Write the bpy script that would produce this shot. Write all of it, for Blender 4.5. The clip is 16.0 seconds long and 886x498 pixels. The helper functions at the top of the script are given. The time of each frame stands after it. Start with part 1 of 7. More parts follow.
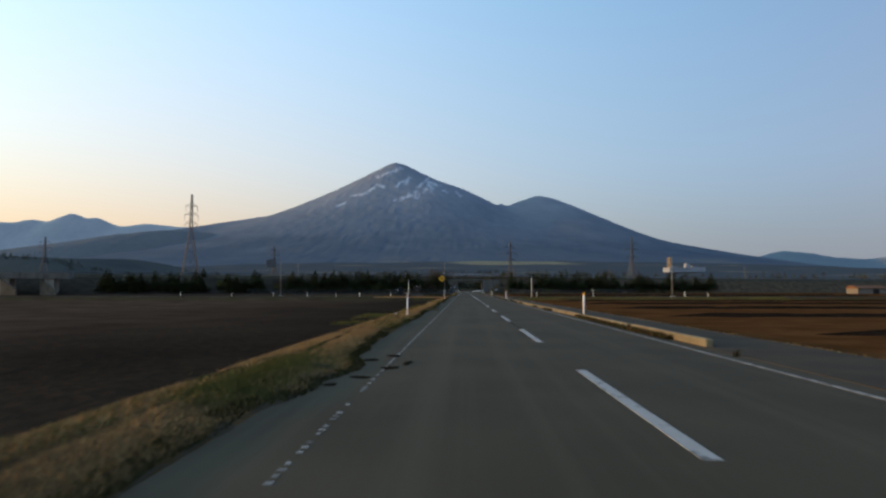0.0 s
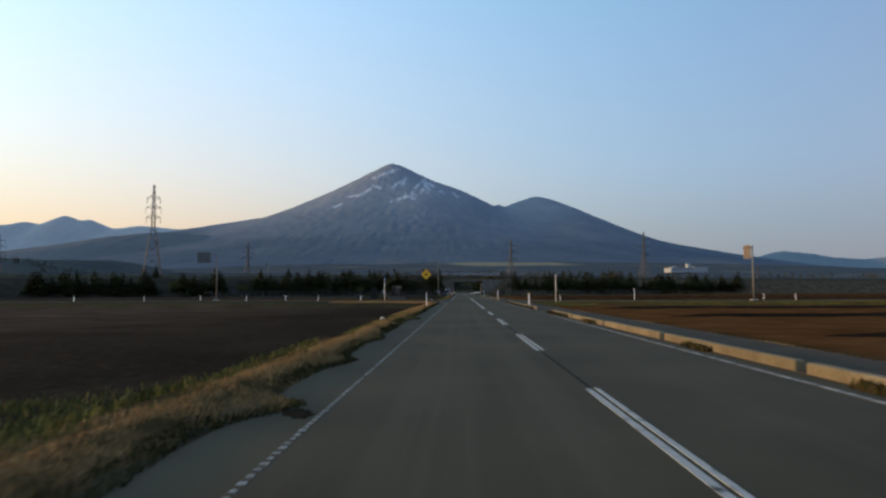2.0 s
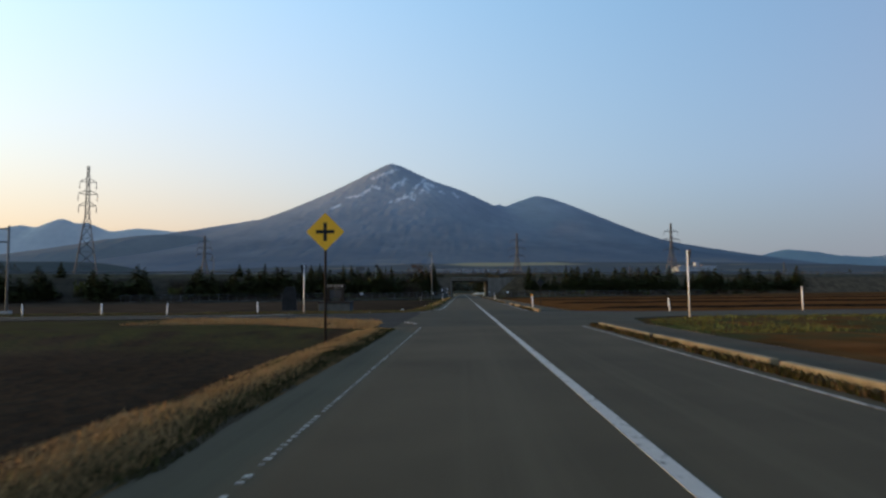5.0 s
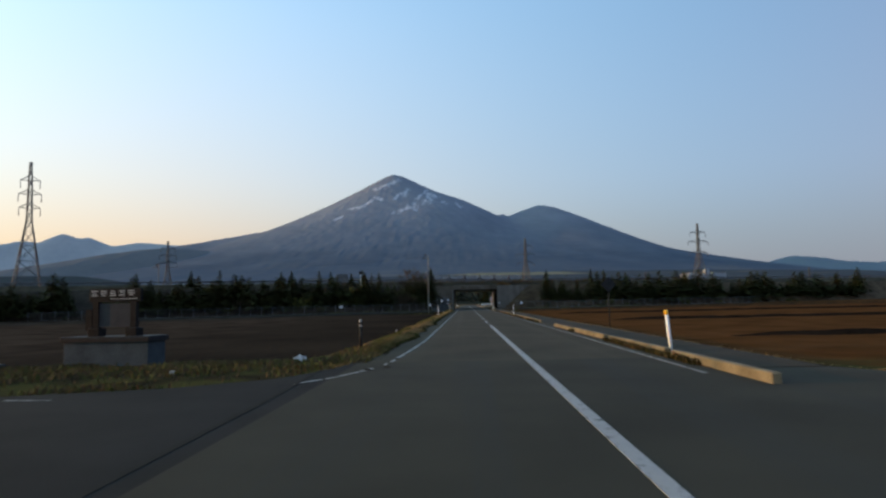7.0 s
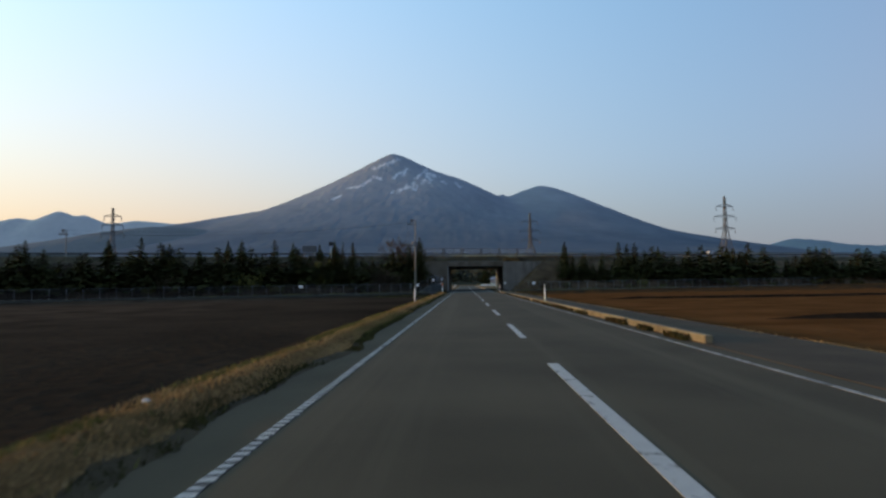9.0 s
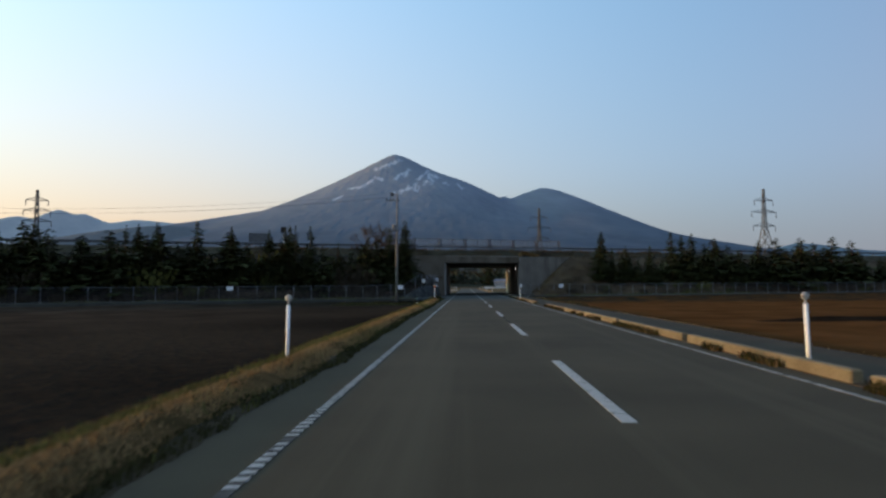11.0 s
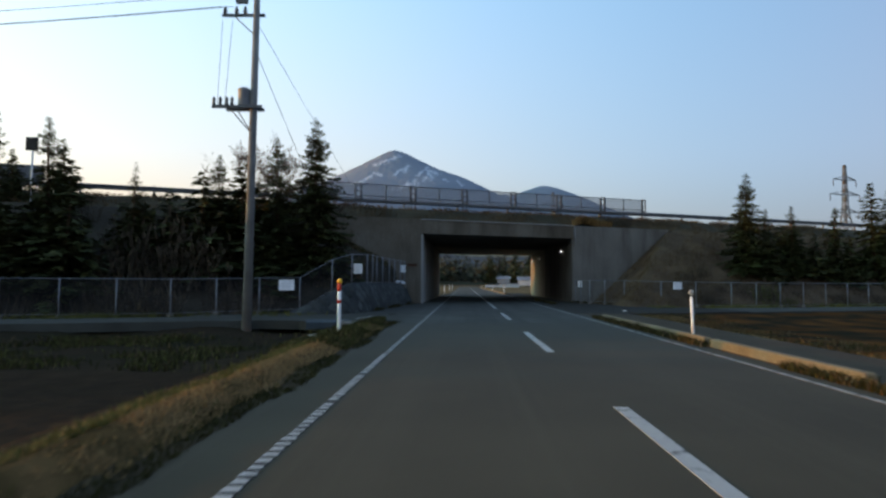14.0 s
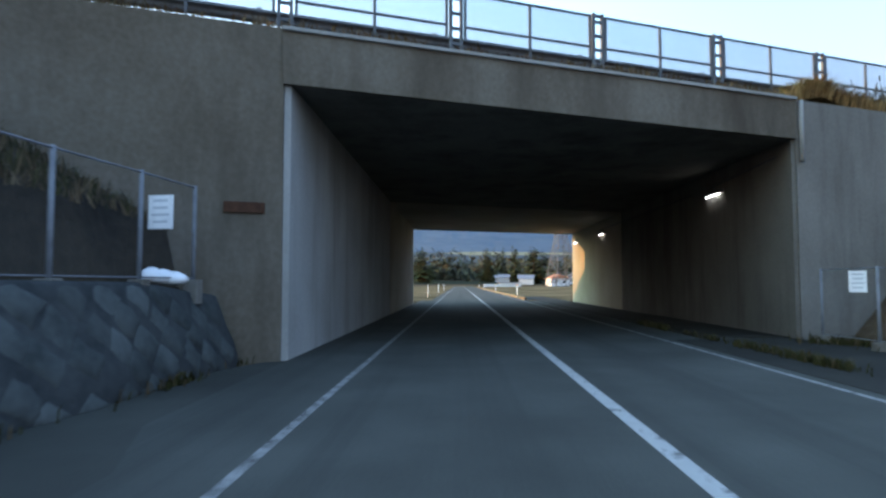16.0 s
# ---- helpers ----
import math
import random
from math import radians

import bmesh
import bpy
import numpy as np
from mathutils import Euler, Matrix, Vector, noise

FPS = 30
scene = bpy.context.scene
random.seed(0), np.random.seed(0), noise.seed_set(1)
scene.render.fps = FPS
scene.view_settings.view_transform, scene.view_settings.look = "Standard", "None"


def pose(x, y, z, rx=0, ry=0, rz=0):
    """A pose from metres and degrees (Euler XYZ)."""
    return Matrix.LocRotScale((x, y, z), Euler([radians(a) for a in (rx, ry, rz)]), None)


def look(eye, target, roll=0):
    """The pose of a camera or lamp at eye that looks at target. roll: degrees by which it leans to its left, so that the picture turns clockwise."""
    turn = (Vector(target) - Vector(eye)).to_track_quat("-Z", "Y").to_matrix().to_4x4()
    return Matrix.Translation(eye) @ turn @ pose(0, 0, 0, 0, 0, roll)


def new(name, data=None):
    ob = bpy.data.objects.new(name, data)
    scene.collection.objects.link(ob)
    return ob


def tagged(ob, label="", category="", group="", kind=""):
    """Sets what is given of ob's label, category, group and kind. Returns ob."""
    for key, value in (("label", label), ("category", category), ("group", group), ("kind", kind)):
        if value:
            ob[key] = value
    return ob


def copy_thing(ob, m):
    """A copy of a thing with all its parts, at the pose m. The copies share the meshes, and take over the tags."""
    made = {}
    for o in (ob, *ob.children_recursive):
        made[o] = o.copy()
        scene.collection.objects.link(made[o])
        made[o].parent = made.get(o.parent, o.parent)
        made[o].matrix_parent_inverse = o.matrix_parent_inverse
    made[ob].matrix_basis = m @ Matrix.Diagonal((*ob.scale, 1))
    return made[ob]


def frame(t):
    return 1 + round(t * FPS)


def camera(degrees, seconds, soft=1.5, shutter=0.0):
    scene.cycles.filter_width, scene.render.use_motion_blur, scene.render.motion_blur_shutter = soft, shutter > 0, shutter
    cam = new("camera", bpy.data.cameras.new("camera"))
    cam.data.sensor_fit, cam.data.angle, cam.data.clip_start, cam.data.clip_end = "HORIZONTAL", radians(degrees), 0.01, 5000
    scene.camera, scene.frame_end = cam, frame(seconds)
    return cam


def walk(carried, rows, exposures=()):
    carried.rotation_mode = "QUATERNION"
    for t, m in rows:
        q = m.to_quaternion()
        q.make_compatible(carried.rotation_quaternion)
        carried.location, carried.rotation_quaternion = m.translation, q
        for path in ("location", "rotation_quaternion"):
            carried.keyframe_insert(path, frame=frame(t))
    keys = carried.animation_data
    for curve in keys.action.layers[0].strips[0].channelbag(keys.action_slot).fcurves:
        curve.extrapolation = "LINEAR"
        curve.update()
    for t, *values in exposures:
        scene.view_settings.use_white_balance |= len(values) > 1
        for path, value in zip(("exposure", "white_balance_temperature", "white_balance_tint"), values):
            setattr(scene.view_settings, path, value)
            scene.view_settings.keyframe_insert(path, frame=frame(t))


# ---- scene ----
cam = camera(70.0, 16.0, 2.5, 0.12)
PATH = [
    (0, (-1.802, -1.984, 1.234), (-1.867, 0.011, 1.363), -0.0),
    (0.5, (-1.742, 6.191, 1.219), (-1.806, 8.186, 1.349), 0.1),
    (1, (-1.651, 14.21, 1.223), (-1.713, 16.205, 1.352), -0.3),
    (1.5, (-1.616, 22.182, 1.251), (-1.677, 24.177, 1.378), -0.4),
    (2, (-1.641, 30.081, 1.226), (-1.697, 32.076, 1.360), -0.2),
    (2.5, (-1.617, 38.045, 1.226), (-1.674, 40.040, 1.360), -0.2),
    (3, (-1.533, 45.810, 1.228), (-1.591, 47.805, 1.362), -0.5),
    (3.5, (-1.513, 53.583, 1.213), (-1.572, 55.578, 1.352), -0.4),
    (4, (-1.50, 60.62, 1.25), (-1.558, 62.614, 1.390), -0.5),
    (6.5, (-1.542, 98.114, 1.336), (-1.603, 100.109, 1.469), -0.8),
    (7, (-1.46, 105.587, 1.389), (-1.528, 107.578, 1.561), -1.3),
    (7.5, (-1.411, 112.953, 1.402), (-1.471, 114.946, 1.560), -1.7),
    (8, (-1.323, 120.122, 1.31), (-1.383, 122.116, 1.451), -1.0),
    (8.5, (-1.31, 127.398, 1.301), (-1.375, 129.393, 1.427), -0.2),
    (9, (-1.328, 134.836, 1.259), (-1.395, 136.832, 1.37), -0.9),
    (11.5, (-1.544, 172.245, 1.287), (-1.618, 174.24, 1.405), -0.3),
    (12, (-1.562, 179.912, 1.28), (-1.637, 181.907, 1.395), -0.2),
    (12.5, (-1.591, 187.522, 1.285), (-1.663, 189.517, 1.401), 0.1),
    (13, (-1.605, 195.133, 1.337), (-1.676, 197.129, 1.45), 0.3),
    (13.5, (-1.669, 203.05, 1.265), (-1.74, 205.045, 1.378), 0.2),
    (14, (-1.613, 210.633, 1.263), (-1.682, 212.629, 1.373), 0.3),
    (14.5, (-1.593, 218.4, 1.256), (-1.659, 220.396, 1.368), 0.4),
    (15, (-1.557, 225.958, 1.294), (-1.624, 227.954, 1.4), 0.4),
    (15.6, (-1.612, 235.536, 1.242), (-1.665, 237.532, 1.345), -0.1),
    (16, (-1.559, 241.412, 1.255), (-1.611, 243.408, 1.363), -0.0),
]
walk(cam, [(t, look(*row)) for t, *row in PATH], [(0, 1.95, 7000, 15), (13.0, 1.93, 7000, 15), (13.5, 2.2, 7100, 15), (14.5, 2.17, 6950, 15), (15.2, 2.50, 6640, 16), (16, 3.6, 6720, 12.5)])

# ---- light ----
SUN_EL, SUN_AZ = 7.0, -91.0          # degrees; the azimuth runs from ahead (+y) towards +x
world = bpy.data.worlds.new("evening_sky")
scene.world = world
world.use_nodes = True
wn = world.node_tree
sky = wn.nodes.new("ShaderNodeTexSky")
sky.sky_type, sky.sun_disc = "NISHITA", False
sky.sun_elevation, sky.sun_rotation = radians(SUN_EL), radians(SUN_AZ)
sky.altitude, sky.air_density, sky.dust_density, sky.ozone_density = 500, 1.0, 3.0, 2.2
wn.nodes["Background"].inputs[1].default_value = 0.15


def sky_math(op, a, b=None, c=None):
    """One maths node; numbers are set, sockets are linked."""
    nd = wn.nodes.new("ShaderNodeMath")
    nd.operation = op
    for k, v in enumerate((a, b, c)):
        if v is None:
            continue
        if isinstance(v, (int, float)):
            nd.inputs[k].default_value = v
        else:
            wn.links.new(v, nd.inputs[k])
    return nd.outputs[0]


def sky_mix(fac, a, b, blend="MIX"):
    nd = wn.nodes.new("ShaderNodeMix")
    nd.data_type, nd.blend_type = "RGBA", blend
    for k, v in ((0, fac), (6, a), (7, b)):
        if isinstance(v, tuple):
            nd.inputs[k].default_value = (*v, 1)
        elif isinstance(v, (int, float)):
            nd.inputs[k].default_value = v
        else:
            wn.links.new(v, nd.inputs[k])
    return nd.outputs[2]


# evening haze: thick towards the horizon, warm on the sun's side and grey-violet opposite
sky_dir, sky_xyz, sky_dot, toward = wn.nodes.new("ShaderNodeTexCoord"), wn.nodes.new("ShaderNodeSeparateXYZ"), wn.nodes.new("ShaderNodeVectorMath"), wn.nodes.new("ShaderNodeMapRange")
wn.links.new(sky_dir.outputs["Generated"], sky_xyz.inputs[0])
wn.links.new(sky_dir.outputs["Generated"], sky_dot.inputs[0])
sky_dot.operation = "DOT_PRODUCT"
sky_dot.inputs[1].default_value = (math.sin(radians(SUN_AZ)), math.cos(radians(SUN_AZ)), 0)
glow = wn.nodes.new("ShaderNodeMapRange")
for nd, lo, hi in ((toward, -0.92, 0.30), (glow, -0.56, 1.222)):
    nd.interpolation_type = "SMOOTHSTEP"
    nd.inputs[1].default_value, nd.inputs[2].default_value = lo, hi
    wn.links.new(sky_dot.outputs["Value"], nd.inputs[0])
clear = sky_mix(1.0, sky.outputs[0], sky_mix(toward.outputs[0], (0.30, 0.30, 0.384), (0.481, 1.545, 1.66)), "MULTIPLY")
low = sky_math("POWER", sky_math("SUBTRACT", 1.0, sky_math("MINIMUM", sky_math("MAXIMUM", sky_math("DIVIDE", sky_xyz.outputs[2], 0.988), 0.0), 1.0)), 1.287)
haze = sky_mix(glow.outputs[0], (0.555, 0.668, 0.930), (2.24, 1.22, 0.60))
upper = wn.nodes.new("ShaderNodeMapRange")          # the tint of the haze fades out overhead
upper.interpolation_type = "SMOOTHSTEP"
upper.inputs[1].default_value, upper.inputs[2].default_value = 0.40, 0.66
wn.links.new(sky_xyz.outputs[2], upper.inputs[0])
belt = wn.nodes.new("ShaderNodeMapRange")           # the grey belt low on the side away from the sun
belt.interpolation_type = "SMOOTHSTEP"
belt.inputs[1].default_value, belt.inputs[2].default_value = 0.20, 0.0
wn.links.new(sky_xyz.outputs[2], belt.inputs[0])
away = sky_math("MULTIPLY", belt.outputs[0], sky_math("SUBTRACT", 1.0, glow.outputs[0]))
dusk = sky_mix(away, sky_mix(low, clear, haze), sky_mix(1.0, sky_mix(low, clear, haze), (0.86, 0.83, 0.73), "MULTIPLY"))
wn.links.new(sky_mix(upper.outputs[0], dusk, sky.outputs[0]), wn.nodes["Background"].inputs[0])
sun = new("sun", bpy.data.lights.new("sun", "SUN"))
sun.data.energy, sun.data.angle, sun.data.color = 0.88, radians(0.6), (1.0, 0.48, 0.15)
_d = Vector((math.sin(radians(SUN_AZ)) * math.cos(radians(SUN_EL)), math.cos(radians(SUN_AZ)) * math.cos(radians(SUN_EL)), math.sin(radians(SUN_EL))))
sun.matrix_world = look(_d * 200, (0, 0, 0))

# ---- materials ----


def mat(name, c1, c2, rough=0.8, scale=4.0, fine=40.0, bump=0.3, metal=0.0, depth=0.02, island=0.0, spec=0.4, objrand=0.0):
    """Two colours mixed by coarse and fine noise in world space, with fine relief."""
    m = bpy.data.materials.new(name)
    m.use_nodes = True
    n, l = m.node_tree.nodes, m.node_tree.links
    b = n["Principled BSDF"]
    geo = n.new("ShaderNodeNewGeometry")
    big, small = n.new("ShaderNodeTexNoise"), n.new("ShaderNodeTexNoise")
    big.inputs["Scale"].default_value, small.inputs["Scale"].default_value = scale, fine
    big.inputs["Detail"].default_value, small.inputs["Detail"].default_value = 5, 4
    for t in (big, small):
        l.new(geo.outputs["Position"], t.inputs["Vector"])
    add = n.new("ShaderNodeMath")
    add.operation = "MULTIPLY_ADD"
    l.new(small.outputs[0], add.inputs[0])
    add.inputs[1].default_value = 0.5
    l.new(big.outputs[0], add.inputs[2])
    rng = n.new("ShaderNodeMapRange")
    rng.inputs[1].default_value, rng.inputs[2].default_value = 0.52, 0.98
    l.new(add.outputs[0], rng.inputs[0])
    mix = n.new("ShaderNodeMix")
    mix.data_type = "RGBA"
    mix.inputs[6].default_value, mix.inputs[7].default_value = (*c1, 1), (*c2, 1)
    l.new(rng.outputs[0], mix.inputs[0])
    col = mix.outputs[2]
    for amount, socket in ((island, geo.outputs["Random Per Island"]), (objrand, None)):
        if amount:
            if socket is None:
                socket = n.new("ShaderNodeObjectInfo").outputs["Random"]
            r2 = n.new("ShaderNodeMapRange")
            r2.inputs[3].default_value, r2.inputs[4].default_value = 1 - amount, 1 + amount
            l.new(socket, r2.inputs[0])
            hsv = n.new("ShaderNodeHueSaturation")
            l.new(r2.outputs[0], hsv.inputs["Value"])
            l.new(col, hsv.inputs["Color"])
            col = hsv.outputs[0]
    l.new(col, b.inputs["Base Color"])
    b.inputs["Roughness"].default_value, b.inputs["Metallic"].default_value = rough, metal
    b.inputs["Specular IOR Level"].default_value = spec
    if bump:
        bp = n.new("ShaderNodeBump")
        bp.inputs["Strength"].default_value, bp.inputs["Distance"].default_value = bump, depth
        l.new(small.outputs[0], bp.inputs["Height"])
        l.new(bp.outputs[0], b.inputs["Normal"])
    return m


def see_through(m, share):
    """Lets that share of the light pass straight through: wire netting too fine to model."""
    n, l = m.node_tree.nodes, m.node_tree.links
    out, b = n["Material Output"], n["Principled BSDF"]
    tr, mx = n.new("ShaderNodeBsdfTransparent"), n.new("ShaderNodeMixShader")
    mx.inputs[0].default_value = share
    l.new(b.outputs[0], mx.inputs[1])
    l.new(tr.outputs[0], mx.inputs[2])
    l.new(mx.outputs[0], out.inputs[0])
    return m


def worn(name, paint, under, lo, hi, ribs=0.0):
    """Road paint worn through to the asphalt in patches, with cross ribs for profiled lines."""
    m = mat(name, paint, tuple(0.8 * c for c in paint), 0.8, 3, 60, 0.3, spec=0.1)
    n, l = m.node_tree.nodes, m.node_tree.links
    b = n["Principled BSDF"]
    src = b.inputs["Base Color"].links[0].from_socket
    geo = n.new("ShaderNodeNewGeometry")
    t = n.new("ShaderNodeTexNoise")
    t.inputs["Scale"].default_value, t.inputs["Detail"].default_value, t.inputs["Roughness"].default_value = 3.0, 8, 0.75
    l.new(geo.outputs["Position"], t.inputs["Vector"])
    h = t.outputs[0]
    if ribs:
        w = n.new("ShaderNodeTexWave")
        w.bands_direction = "Y"
        w.inputs["Scale"].default_value, w.inputs["Distortion"].default_value = ribs, 1.5
        l.new(geo.outputs["Position"], w.inputs["Vector"])
        ad = n.new("ShaderNodeMath")
        ad.operation = "MULTIPLY_ADD"
        ad.inputs[1].default_value = 0.16
        l.new(w.outputs["Fac"], ad.inputs[0])
        l.new(h, ad.inputs[2])
        h = ad.outputs[0]
    r = n.new("ShaderNodeMapRange")
    r.inputs[1].default_value, r.inputs[2].default_value = lo, hi
    l.new(h, r.inputs[0])
    mx = n.new("ShaderNodeMix")
    mx.data_type = "RGBA"
    mx.inputs[6].default_value = (*under, 1)
    l.new(r.outputs[0], mx.inputs[0])
    l.new(src, mx.inputs[7])
    l.new(mx.outputs[2], b.inputs["Base Color"])
    return m


def streaked(m, dark, scale=(1.3, 1.3, 0.07), lo=0.46, hi=0.72):
    """Runs of dirt washed down a wall, over its base colour."""
    n, l = m.node_tree.nodes, m.node_tree.links
    b = n["Principled BSDF"]
    src = b.inputs["Base Color"].links[0].from_socket
    geo, mp, t, r, mx = n.new("ShaderNodeNewGeometry"), n.new("ShaderNodeMapping"), n.new("ShaderNodeTexNoise"), n.new("ShaderNodeMapRange"), n.new("ShaderNodeMix")
    mp.inputs["Scale"].default_value = scale
    t.inputs["Scale"].default_value, t.inputs["Detail"].default_value, t.inputs["Roughness"].default_value = 1.0, 6, 0.65
    r.inputs[1].default_value, r.inputs[2].default_value = lo, hi
    mx.data_type = "RGBA"
    mx.inputs[7].default_value = (*dark, 1)
    l.new(geo.outputs["Position"], mp.inputs[0])
    l.new(mp.outputs[0], t.inputs["Vector"])
    l.new(t.outputs[0], r.inputs[0])
    l.new(r.outputs[0], mx.inputs[0])
    l.new(src, mx.inputs[6])
    l.new(mx.outputs[2], b.inputs["Base Color"])
    return m


